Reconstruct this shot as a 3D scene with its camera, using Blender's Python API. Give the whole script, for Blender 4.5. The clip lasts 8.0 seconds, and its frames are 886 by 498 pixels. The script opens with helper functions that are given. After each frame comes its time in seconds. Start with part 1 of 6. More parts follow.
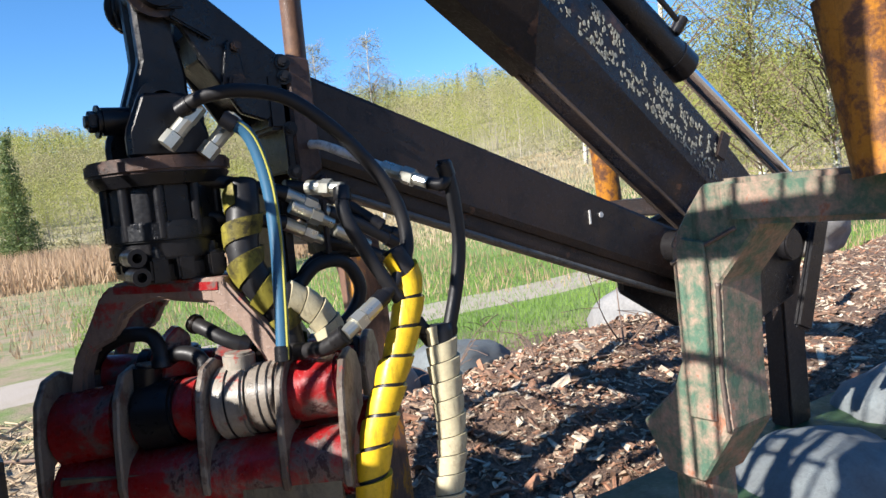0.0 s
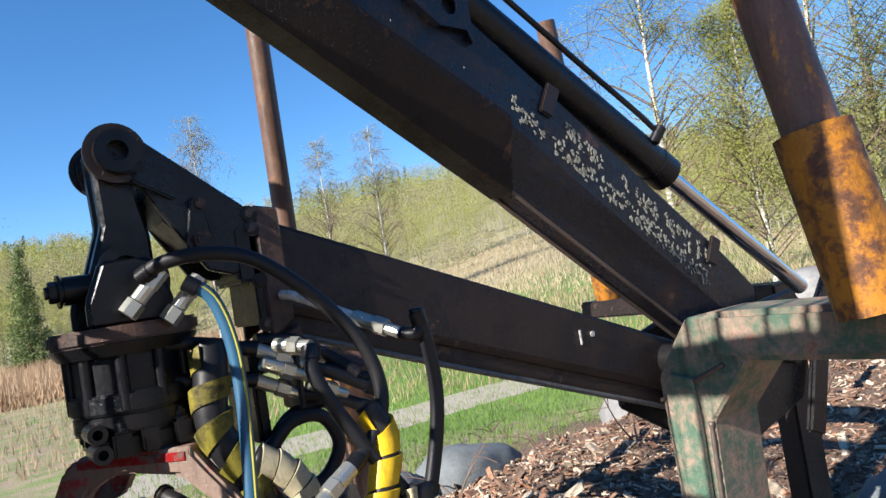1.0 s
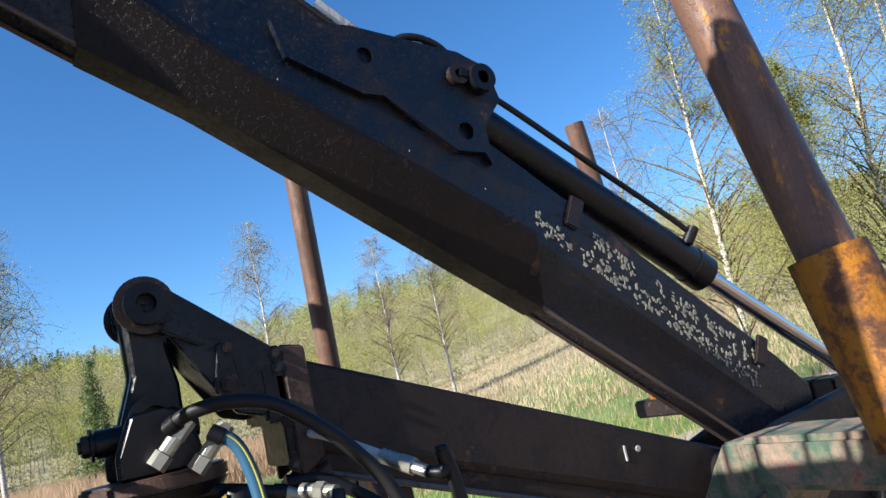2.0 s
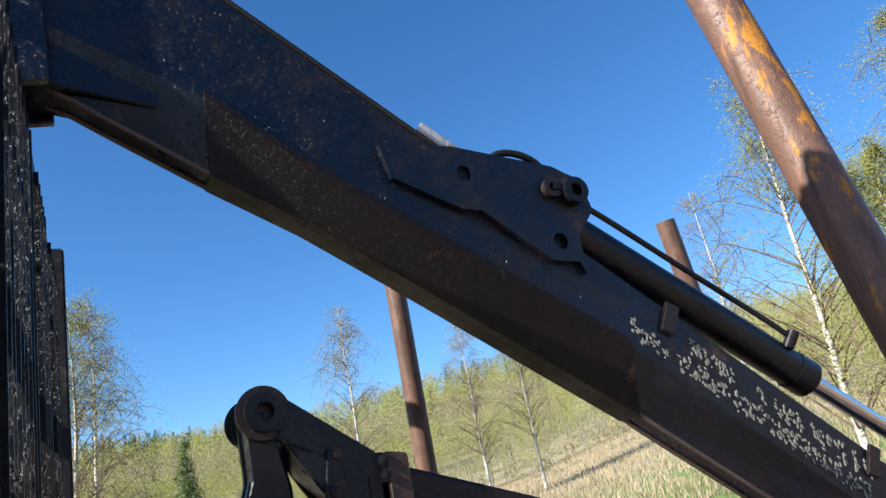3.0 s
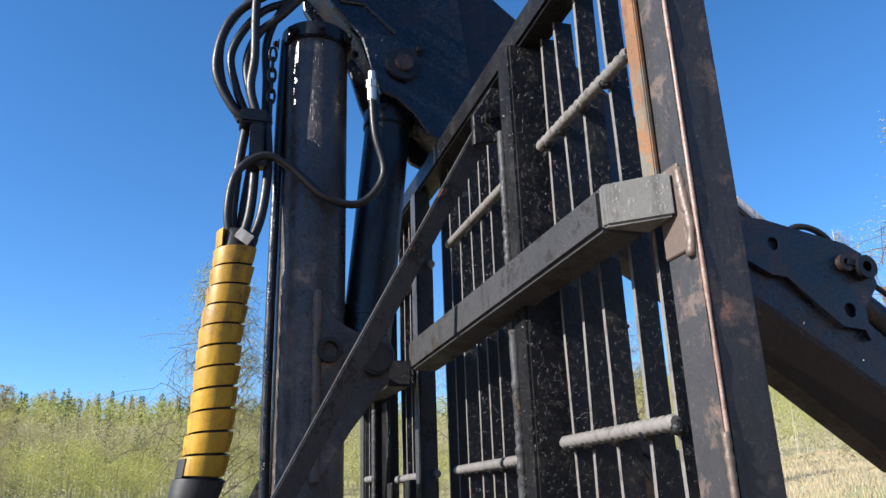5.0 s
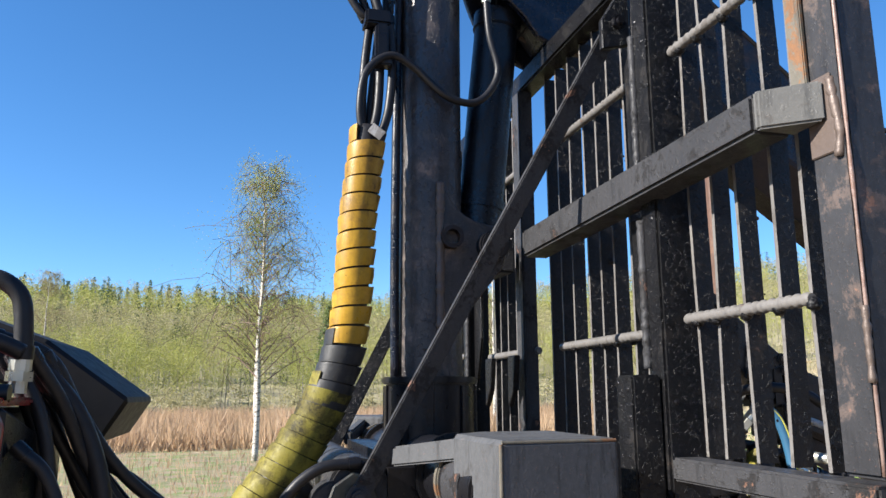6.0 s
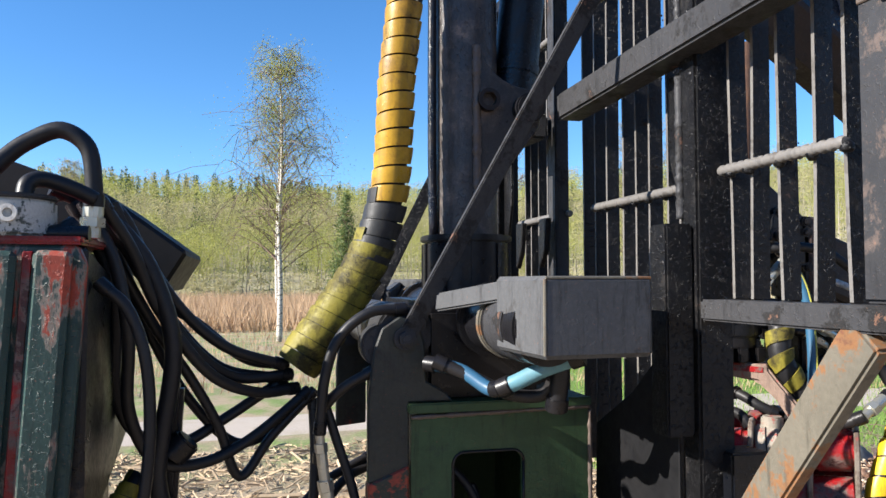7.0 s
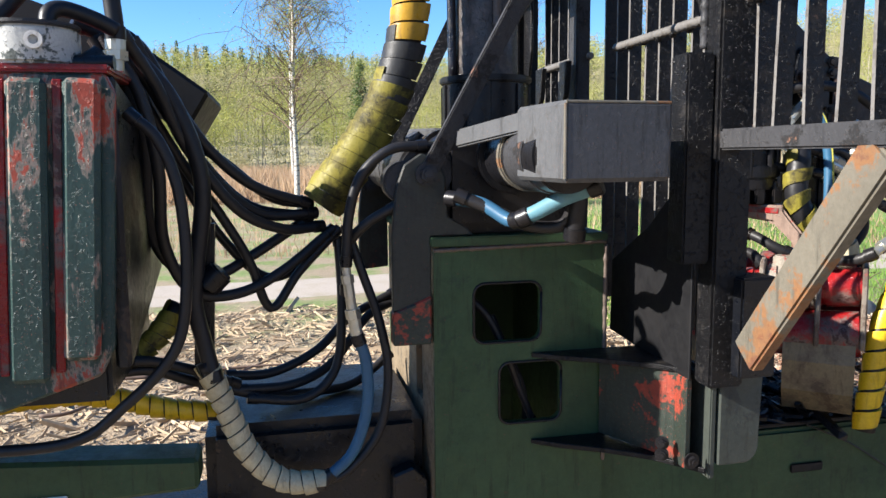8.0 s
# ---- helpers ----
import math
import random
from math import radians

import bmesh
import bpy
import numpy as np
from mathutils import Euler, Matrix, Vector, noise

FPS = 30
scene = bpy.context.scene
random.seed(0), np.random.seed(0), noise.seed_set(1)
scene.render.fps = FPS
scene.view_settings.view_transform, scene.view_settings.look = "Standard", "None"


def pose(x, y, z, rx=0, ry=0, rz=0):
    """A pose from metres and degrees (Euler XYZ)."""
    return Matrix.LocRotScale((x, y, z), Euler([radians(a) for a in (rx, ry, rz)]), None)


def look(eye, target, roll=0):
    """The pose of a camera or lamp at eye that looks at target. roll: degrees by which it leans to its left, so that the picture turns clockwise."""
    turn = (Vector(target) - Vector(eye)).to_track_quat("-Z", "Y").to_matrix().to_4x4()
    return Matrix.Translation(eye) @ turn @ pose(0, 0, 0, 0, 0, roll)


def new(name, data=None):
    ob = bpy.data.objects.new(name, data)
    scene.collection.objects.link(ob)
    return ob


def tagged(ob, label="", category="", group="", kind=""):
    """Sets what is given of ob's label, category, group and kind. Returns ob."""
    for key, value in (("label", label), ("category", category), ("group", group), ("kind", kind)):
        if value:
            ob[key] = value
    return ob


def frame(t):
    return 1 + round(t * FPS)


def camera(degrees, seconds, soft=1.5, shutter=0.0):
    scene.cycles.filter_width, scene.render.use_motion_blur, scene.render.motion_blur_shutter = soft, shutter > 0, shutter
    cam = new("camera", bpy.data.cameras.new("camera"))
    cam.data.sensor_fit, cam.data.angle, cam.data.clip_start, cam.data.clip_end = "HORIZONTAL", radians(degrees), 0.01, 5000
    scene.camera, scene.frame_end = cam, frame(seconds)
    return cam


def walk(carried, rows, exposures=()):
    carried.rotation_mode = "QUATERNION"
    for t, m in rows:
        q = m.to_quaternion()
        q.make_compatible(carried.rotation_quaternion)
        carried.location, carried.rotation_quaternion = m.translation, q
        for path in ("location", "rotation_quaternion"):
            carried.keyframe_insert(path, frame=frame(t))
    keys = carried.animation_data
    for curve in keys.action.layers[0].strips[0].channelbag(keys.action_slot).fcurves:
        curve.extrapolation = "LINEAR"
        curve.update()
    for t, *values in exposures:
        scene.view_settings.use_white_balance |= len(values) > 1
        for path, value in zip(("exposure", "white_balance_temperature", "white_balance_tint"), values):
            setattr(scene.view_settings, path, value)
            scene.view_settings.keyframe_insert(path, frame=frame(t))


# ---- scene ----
cam = camera(60.6, 8.0)
METRES, EYE, TILT, LEAN, TURN = 1.9, 1.6, -3.76, 5.92, -35.0
ROWS = [
    (0.0, 0.0, 0.0, 0.0, 0.0, 0.0, 0.0),
    (0.5, 0.0181, 0.0164, 0.0355, 0.16, 2.9, 1.46),
    (1.0, 0.0443, 0.0264, 0.0736, 1.01, 6.25, 3.32),
    (2.5, 0.1057, 0.0041, 0.1337, 9.15, 16.77, 5.82),
    (3.0, 0.0852, -0.0386, 0.1432, 12.17, 20.12, 4.24),
    (3.5, 0.028, -0.0971, 0.1447, 14.35, 22.73, 1.78),
    (4.0, -0.0692, -0.187, 0.1317, 15.75, 23.79, -0.89),
    (4.5, -0.1401, -0.2943, 0.1306, 16.83, 22.91, -3.22),
    (6.0, -0.2918, -0.5178, 0.0657, 19.7, 12.37, -6.63),
    (6.5, -0.3056, -0.548, 0.0364, 20.28, 8.26, -6.86),
    (7.0, -0.3043, -0.5625, 0.012, 20.89, 3.89, -6.77),
    (7.5, -0.2991, -0.5766, -0.0159, 21.52, -0.81, -6.58),
    (8.0, -0.2978, -0.581, -0.0375, 22.1, -5.84, -6.37),
]
walk(cam, [(t, pose(0, 0, EYE, TILT, LEAN, TURN) @ pose(METRES * x, METRES * y, METRES * z, 90 + pitch, roll, yaw)) for t, x, y, z, yaw, pitch, roll in ROWS], [(0.0, 1.42, 6200, 10), (1.0, 1.32, 6250, 10), (2.5, 1.3, 6200, 10), (4.5, 1.48, 6200, 10), (6.5, 1.45, 6300, 10), (8.0, 1.62, 6300, 10)])


# ---- world, sun ----
world = bpy.data.worlds.new("world")
scene.world = world
world.use_nodes = True
wn = world.node_tree.nodes
sky = wn.new("ShaderNodeTexSky")
sky.sky_type = "NISHITA"
sky.sun_disc = False
SUN_EL, SUN_AZ = 29.5, -96.0
sky.sun_elevation, sky.sun_rotation = radians(SUN_EL), radians(SUN_AZ)
sky.altitude, sky.air_density, sky.dust_density, sky.ozone_density = 1000, 1.0, 0.0, 5.0
wn["Background"].inputs["Strength"].default_value = 0.079
deep = wn.new("ShaderNodeHueSaturation")
deep.inputs["Saturation"].default_value = 1.15
world.node_tree.links.new(sky.outputs[0], deep.inputs["Color"])
world.node_tree.links.new(deep.outputs[0], wn["Background"].inputs["Color"])
sun = new("sun", bpy.data.lights.new("sun", "SUN"))
sun.data.energy, sun.data.angle, sun.data.color = 5.0, radians(0.53), (1.0, 0.93, 0.83)
sx, sy = math.sin(radians(SUN_AZ)), math.cos(radians(SUN_AZ))
sun.matrix_world = look((sx * 40, sy * 40, 40 * math.tan(radians(SUN_EL))), (0, 0, 0))


# ---- materials ----
class Nodes:
    """A small wrapper that builds one node material."""

    def __init__(self, name):
        self.m = bpy.data.materials.new(name)
        self.m.use_nodes = True
        self.t = self.m.node_tree
        self.b = self.t.nodes["Principled BSDF"]
        self.co = self.t.nodes.new("ShaderNodeTexCoord").outputs["Object"]

    def link(self, a, b):
        self.t.links.new(a, b)

    def noise(self, scale, detail=5, rough=0.6, vec=None, stretch=None, distort=0.0):
        n = self.t.nodes.new("ShaderNodeTexNoise")
        n.inputs["Scale"].default_value = scale
        n.inputs["Detail"].default_value = detail
        n.inputs["Roughness"].default_value = rough
        n.inputs["Distortion"].default_value = distort
        v = vec or self.co
        if stretch:
            mp = self.t.nodes.new("ShaderNodeMapping")
            mp.inputs["Scale"].default_value = stretch
            self.link(v, mp.inputs["Vector"])
            v = mp.outputs[0]
        self.link(v, n.inputs["Vector"])
        return n.outputs["Fac"]

    def ramp(self, fac, stops):
        r = self.t.nodes.new("ShaderNodeValToRGB")
        e = r.color_ramp.elements
        while len(e) < len(stops):
            e.new(0.5)
        for el, (p, c) in zip(e, stops):
            el.position = p
            el.color = (*c, 1) if isinstance(c, tuple) else (c, c, c, 1)
        self.link(fac, r.inputs[0])
        return r.outputs[0]

    def mix(self, fac, a, b, mode="MIX"):
        n = self.t.nodes.new("ShaderNodeMix")
        n.data_type, n.blend_type = "RGBA", mode
        for sock, v in ((n.inputs[0], fac), (n.inputs[6], a), (n.inputs[7], b)):
            if isinstance(v, tuple):
                sock.default_value = (*v, 1)
            elif isinstance(v, (int, float)):
                sock.default_value = v
            else:
                self.link(v, sock)
        return n.outputs[2]

    def random(self):
        return self.t.nodes.new("ShaderNodeObjectInfo").outputs["Random"]

    def island(self):
        return self.t.nodes.new("ShaderNodeNewGeometry").outputs["Random Per Island"]

    def bump(self, height, strength=0.3, dist=0.002):
        n = self.t.nodes.new("ShaderNodeBump")
        n.inputs["Strength"].default_value = strength
        n.inputs["Distance"].default_value = dist
        self.link(height, n.inputs["Height"])
        self.link(n.outputs[0], self.b.inputs["Normal"])

    def put(self, colour=None, rough=None, metal=None):
        for key, v in (("Base Color", colour), ("Roughness", rough), ("Metallic", metal)):
            if v is None:
                continue
            if isinstance(v, tuple):
                self.b.inputs[key].default_value = (*v, 1)
            elif isinstance(v, (int, float)):
                self.b.inputs[key].default_value = v
            else:
                self.link(v, self.b.inputs[key])
        return self.m


def paint(name, base, under, rust, chips=0.55, wear=0.62, rough=0.42, scale=9.0, grime=0.5, bumpy=0.25, soft=0.03, stretch=None, rim=None, spec=0.32):
    """Old paint on steel: base coat, a second colour where it flaked, rust in the deepest chips, grime over it."""
    k = Nodes(name)
    big = k.noise(scale, 12, 0.72, stretch=stretch, distort=0.25)
    speck = k.noise(scale * 22, 3, 0.6)
    fine = k.noise(scale * 9, 6, 0.7)
    stain = k.noise(2.6, 4, 0.6)
    m1 = k.ramp(big, [(chips, 0.0), (chips + soft, 1.0)])
    m2 = k.ramp(big, [(wear, 0.0), (wear + 0.02, 1.0)])
    c = k.mix(m1, base, under)
    c = k.mix(m2, c, rust)
    if rim:
        edge = k.ramp(big, [(chips - 0.03, 0.0), (chips - 0.008, 1.0), (chips + 0.008, 1.0), (chips + 0.02, 0.0)])
        c = k.mix(edge, c, rim)
    c = k.mix(k.ramp(speck, [(0.66, 0.0), (0.72, 0.7)]), c, rust)
    c = k.mix(k.ramp(fine, [(0.35, 0.0), (0.75, 0.45)]), c, tuple(v * 0.45 for v in base))
    runs = k.noise(7.0, 6, 0.7, stretch=(6.0, 6.0, 0.7))
    c = k.mix(k.ramp(runs, [(0.54, 0.0), (0.66, 0.55)]), c, tuple(v * 0.3 + 0.004 for v in base))
    nick = k.noise(210, 2, 0.5)
    c = k.mix(k.ramp(nick, [(0.72, 0.0), (0.78, 0.4)]), c, tuple(min(v * 1.9 + 0.01, 0.7) for v in under))
    dark = k.ramp(stain, [(0.35, 1.0), (0.75, 1.0 - grime)])
    c = k.mix(1.0, c, dark, "MULTIPLY")
    lump = k.ramp(k.noise(95, 4, 0.65), [(0.55, 0.0), (0.70, 1.0)])
    k.bump(k.mix(0.35, k.mix(0.5, big, fine), lump), bumpy * 1.4, 0.004)
    k.b.inputs["Specular IOR Level"].default_value = spec
    return k.put(c, k.mix(0.5, k.ramp(fine, [(0.3, rough - 0.12), (0.7, rough + 0.24)]), k.ramp(big, [(0.38, rough - 0.14), (0.62, rough + 0.3)])), 0.0)


M_BLACK = paint("black_paint", (0.004, 0.005, 0.008), (0.009, 0.009, 0.011), (0.060, 0.038, 0.026), 0.56, 0.63, 0.30, 9.0, 0.45, 0.4, spec=0.38)
M_COLUMN = paint("column_paint", (0.040, 0.035, 0.035), (0.135, 0.108, 0.094), (0.23, 0.165, 0.13), 0.50, 0.61, 0.30, 6.0, 0.5, 0.6, 0.12, spec=0.5)
# blue in this black base coat paints in the reflected sky
M_BOOM = paint("sky_tinted_boom_paint", (0.0035, 0.007, 0.017), (0.017, 0.011, 0.010), (0.085, 0.042, 0.028), 0.50, 0.62, 0.25, 5.0, 0.4, 0.6, 0.11, spec=0.40)
M_BROWN = paint("greasy_brown_steel", (0.024, 0.0145, 0.012), (0.008, 0.007, 0.008), (0.075, 0.038, 0.024), 0.52, 0.61, 0.36, 7.0, 0.5, 0.5, 0.08, spec=0.36)
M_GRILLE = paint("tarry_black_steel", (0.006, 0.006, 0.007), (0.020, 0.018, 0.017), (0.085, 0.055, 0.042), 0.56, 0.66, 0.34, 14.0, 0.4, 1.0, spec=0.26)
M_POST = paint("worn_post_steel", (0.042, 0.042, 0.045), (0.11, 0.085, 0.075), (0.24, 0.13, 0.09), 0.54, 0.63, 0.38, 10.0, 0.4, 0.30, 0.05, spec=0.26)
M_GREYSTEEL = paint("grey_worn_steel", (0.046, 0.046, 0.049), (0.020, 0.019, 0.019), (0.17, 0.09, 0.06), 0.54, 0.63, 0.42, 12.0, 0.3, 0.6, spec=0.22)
M_GUARD = paint("guard_box_steel", (0.092, 0.094, 0.098), (0.058, 0.055, 0.053), (0.30, 0.15, 0.10), 0.56, 0.64, 0.48, 9.0, 0.2, 0.25, 0.06, spec=0.14)
M_CLAMP = paint("worn_brown_clamp", (0.085, 0.050, 0.038), (0.030, 0.020, 0.017), (0.20, 0.13, 0.10), 0.52, 0.62, 0.34, 12.0, 0.4, 0.5, 0.06)
M_JAW = paint("scoured_jaw_steel", (0.21, 0.17, 0.105), (0.14, 0.11, 0.075), (0.08, 0.055, 0.04), 0.50, 0.60, 0.36, 9.0, 0.4, 0.3, 0.08)
M_YOKE = paint("yoke_steel", (0.27, 0.19, 0.15), (0.42, 0.04, 0.03), (0.46, 0.38, 0.32), 0.57, 0.66, 0.36, 7.0, 0.5, 0.4, 0.05)
M_HUB = paint("scoured_hub_steel", (0.27, 0.24, 0.20), (0.30, 0.04, 0.03), (0.08, 0.06, 0.05), 0.53, 0.62, 0.30, 9.0, 0.5, 0.3, 0.05)
M_TINE = paint("tine_steel", (0.20, 0.17, 0.14), (0.10, 0.07, 0.055), (0.25, 0.03, 0.025), 0.52, 0.62, 0.35, 12.0, 0.4, 0.3, 0.05)
M_WEAR = paint("worn_pink_edge", (0.26, 0.18, 0.15), (0.20, 0.12, 0.09), (0.12, 0.07, 0.05), 0.52, 0.62, 0.36, 16.0, 0.3)
M_PLATE = paint("dark_plate_red_specks", (0.030, 0.034, 0.030), (0.022, 0.022, 0.021), (0.22, 0.03, 0.02), 0.54, 0.66, 0.42, 9.0, 0.4)
# scuffed grey steel, lightened so that its colour holds a sheen
M_CAP = paint("scuffed_sheen_steel", (0.13, 0.127, 0.118), (0.09, 0.083, 0.075), (0.14, 0.10, 0.07), 0.55, 0.66, 0.34, 14.0, 0.25)
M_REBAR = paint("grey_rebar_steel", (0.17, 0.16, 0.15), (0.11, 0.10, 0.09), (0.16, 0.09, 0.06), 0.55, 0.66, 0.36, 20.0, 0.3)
# greasy brown at half tone: shade under the boom is put into the colour
M_UNDER = paint("shaded_greasy_underside", (0.012, 0.0075, 0.0065), (0.005, 0.004, 0.005), (0.05, 0.025, 0.016), 0.53, 0.61, 0.38, 7.0, 0.5, 0.5, 0.08, spec=0.22)
M_CHEEK = paint("grey_green_plate", (0.062, 0.072, 0.062), (0.045, 0.05, 0.045), (0.10, 0.08, 0.06), 0.56, 0.68, 0.4, 8.0, 0.35)
M_BARE = paint("bright_bare_steel", (0.66, 0.64, 0.60), (0.40, 0.37, 0.33), (0.28, 0.20, 0.15), 0.55, 0.66, 0.38, 14.0, 0.2)
M_GREEN = paint("dark_green_paint", (0.042, 0.082, 0.036), (0.034, 0.062, 0.034), (0.12, 0.062, 0.04), 0.60, 0.72, 0.42, 4.0, 0.5, 0.3, spec=0.28)
M_GREENRED = paint("flaking_green_paint", (0.028, 0.060, 0.054), (0.40, 0.065, 0.036), (0.34, 0.13, 0.08), 0.545, 0.68, 0.40, 9.0, 0.35, 0.6, 0.012, (1.0, 1.0, 0.36), (0.26, 0.21, 0.17))
M_BUNK = paint("bunk_paint", (0.082, 0.145, 0.102), (0.35, 0.235, 0.18), (0.36, 0.16, 0.10), 0.41, 0.60, 0.50, 15.0, 0.45, 0.5, 0.18, spec=0.2)
M_REDWORN = paint("worn_red_paint", (0.30, 0.012, 0.014), (0.15, 0.125, 0.11), (0.03, 0.02, 0.02), 0.50, 0.59, 0.26, 7.0, 0.6, 0.4, 0.08)
M_REDGREEN = paint("red_over_green", (0.030, 0.040, 0.032), (0.32, 0.05, 0.028), (0.40, 0.10, 0.05), 0.52, 0.62, 0.42, 8.0, 0.4, 0.4, 0.03)
M_ORANGE = paint("rusted_orange_paint", (0.42, 0.17, 0.02), (0.13, 0.055, 0.03), (0.07, 0.035, 0.025), 0.46, 0.57, 0.42, 18.0, 0.45, 0.4, 0.09, spec=0.2)
M_RUST = paint("brown_rusty_tube", (0.155, 0.088, 0.062), (0.21, 0.11, 0.07), (0.50, 0.21, 0.02), 0.50, 0.555, 0.38, 16.0, 0.35, 0.5, 0.04, (1, 1, 0.3))
M_TUBE = paint("brown_far_tube", (0.14, 0.08, 0.056), (0.18, 0.10, 0.065), (0.22, 0.11, 0.05), 0.54, 0.62, 0.36, 14.0, 0.3)
M_STRUT = paint("rusty_grey_strut", (0.16, 0.145, 0.115), (0.24, 0.115, 0.05), (0.18, 0.07, 0.035), 0.49, 0.58, 0.45, 9.0, 0.4)
# tan instead of green: sunlight on the pedestal side is put into the colour
M_SUNPLATE = paint("sunlit_worn_plate", (0.22, 0.17, 0.11), (0.12, 0.10, 0.07), (0.20, 0.05, 0.03), 0.55, 0.66, 0.5, 18.0, 0.4)
M_FILTER = paint("white_flaked_tin", (0.52, 0.52, 0.49), (0.035, 0.05, 0.045), (0.10, 0.09, 0.08), 0.52, 0.75, 0.4, 22.0, 0.3)
M_YELLOW = paint("yellow_plastic", (0.74, 0.47, 0.015), (0.60, 0.38, 0.03), (0.10, 0.075, 0.02), 0.58, 0.66, 0.33, 8.0, 0.5, 0.15)
M_AMBER = paint("amber_plastic", (0.56, 0.32, 0.025), (0.36, 0.20, 0.025), (0.13, 0.08, 0.02), 0.50, 0.60, 0.32, 6.0, 0.55, 0.15, 0.08)
M_OLIVE = paint("soiled_yellow_plastic", (0.25, 0.215, 0.035), (0.12, 0.10, 0.024), (0.035, 0.03, 0.016), 0.46, 0.55, 0.52, 9.0, 0.6, 0.25, 0.06, spec=0.18)
M_CREAM = paint("cream_plastic", (0.50, 0.44, 0.29), (0.40, 0.34, 0.22), (0.17, 0.13, 0.09), 0.55, 0.66, 0.45, 10.0, 0.45, 0.15)
M_DARKWRAP = paint("black_plastic_wrap", (0.03, 0.03, 0.03), (0.05, 0.05, 0.045), (0.09, 0.08, 0.04), 0.55, 0.62, 0.45, 8.0, 0.4, 0.15)


def simple(name, colour, rough, metal=0.0, scale=30.0, amount=0.35, bumpy=0.15):
    k = Nodes(name)
    n, s = k.noise(scale, 6, 0.65), k.noise(4.0, 4, 0.6)
    c = k.mix(k.ramp(n, [(0.3, 0.0), (0.75, amount)]), colour, tuple(v * 0.35 for v in colour))
    c = k.mix(k.ramp(s, [(0.45, 0.0), (0.8, amount)]), c, (0.10, 0.08, 0.06))
    k.bump(n, bumpy, 0.002)
    k.b.inputs["Specular IOR Level"].default_value = 0.3
    return k.put(c, k.ramp(n, [(0.3, max(rough - 0.08, 0.04)), (0.7, rough + 0.15)]), metal)


M_RUBBER = simple("black_rubber", (0.011, 0.011, 0.013), 0.42, 0, 60, 0.12)
M_BLUEHOSE = simple("blue_hose", (0.03, 0.10, 0.18), 0.4, 0, 50, 0.3)
M_CYAN = simple("bright_blue_sleeve", (0.10, 0.24, 0.30), 0.45, 0, 40, 0.4)
M_ZINC = simple("zinc_fitting", (0.55, 0.54, 0.47), 0.3, 0.8, 30, 0.3)
M_CHROME = simple("chrome_rod", (0.62, 0.63, 0.65), 0.13, 1.0, 15, 0.12)
M_OILY = simple("oily_black_casting", (0.008, 0.008, 0.010), 0.30, 0.1, 45, 0.12, 0.45)
M_WELD = simple("weld_bead", (0.13, 0.10, 0.085), 0.45, 0.3, 90, 0.4, 0.6)
M_STRIPE = simple("blue_yellow_print", (0.36, 0.34, 0.06), 0.4, 0, 40, 0.3)
M_WHITE = simple("white_label", (0.7, 0.7, 0.68), 0.5, 0, 40, 0.2)
M_PALEPAINT = simple("pale_worn_lettering", (0.42, 0.41, 0.33), 0.6, 0, 60, 0.3)
M_BLACKPLATE = simple("matt_black_plate", (0.004, 0.004, 0.005), 0.6, 0, 30, 0.06)


# ---- building helpers ----
ORIGIN = {}


def thing(name, base, label, category, group=""):
    ob = new(name)
    ob.location = base
    ob.empty_display_size = 0.1
    ORIGIN[ob] = Vector(base)
    return tagged(ob, label, category, group)


def part(name, bm, material, parent, label="", smooth=False):
    """Links a bmesh, given in world places, as one mesh object under a thing or a part."""
    mesh = bpy.data.meshes.new(name)
    if parent is not None:
        bmesh.ops.translate(bm, verts=bm.verts, vec=-ORIGIN[parent])
    bm.normal_update()
    bm.to_mesh(mesh)
    bm.free()
    mesh.materials.append(material)
    if smooth:
        mesh.shade_smooth()
        if smooth is not True:
            mesh.set_sharp_from_angle(angle=radians(smooth))
    ob = new(name, mesh)
    ob.parent = parent
    ORIGIN[ob] = ORIGIN[parent] if parent is not None else Vector()
    return tagged(ob, label)


def lone(name, bm, material, label, category, group="", kind="", smooth=False):
    """A thing that is one mesh."""
    ob = part(name, bm, material, None, "", smooth)
    return tagged(ob, label, category, group, kind)


def bevelled(bm, width, segments=2):
    if width:
        bmesh.ops.bevel(bm, geom=[e for e in bm.edges if e.is_manifold and e.calc_face_angle(0) > 0.3], offset=width, segments=segments, affect="EDGES", clamp_overlap=True)
    return bm


def box(x0, x1, y0, y1, z0, z1, bevel=0.006, bm=None):
    b = bmesh.new()
    bmesh.ops.create_cube(b, size=1.0)
    bmesh.ops.scale(b, vec=(abs(x1 - x0), abs(y1 - y0), abs(z1 - z0)), verts=b.verts)
    bmesh.ops.translate(b, vec=((x0 + x1) / 2, (y0 + y1) / 2, (z0 + z1) / 2), verts=b.verts)
    bevelled(b, bevel)
    return joined(bm, b)


def joined(bm, other):
    if bm is None:
        return other
    mesh = bpy.data.meshes.new("tmp")
    other.to_mesh(mesh)
    other.free()
    bm.from_mesh(mesh)
    bpy.data.meshes.remove(mesh)
    return bm


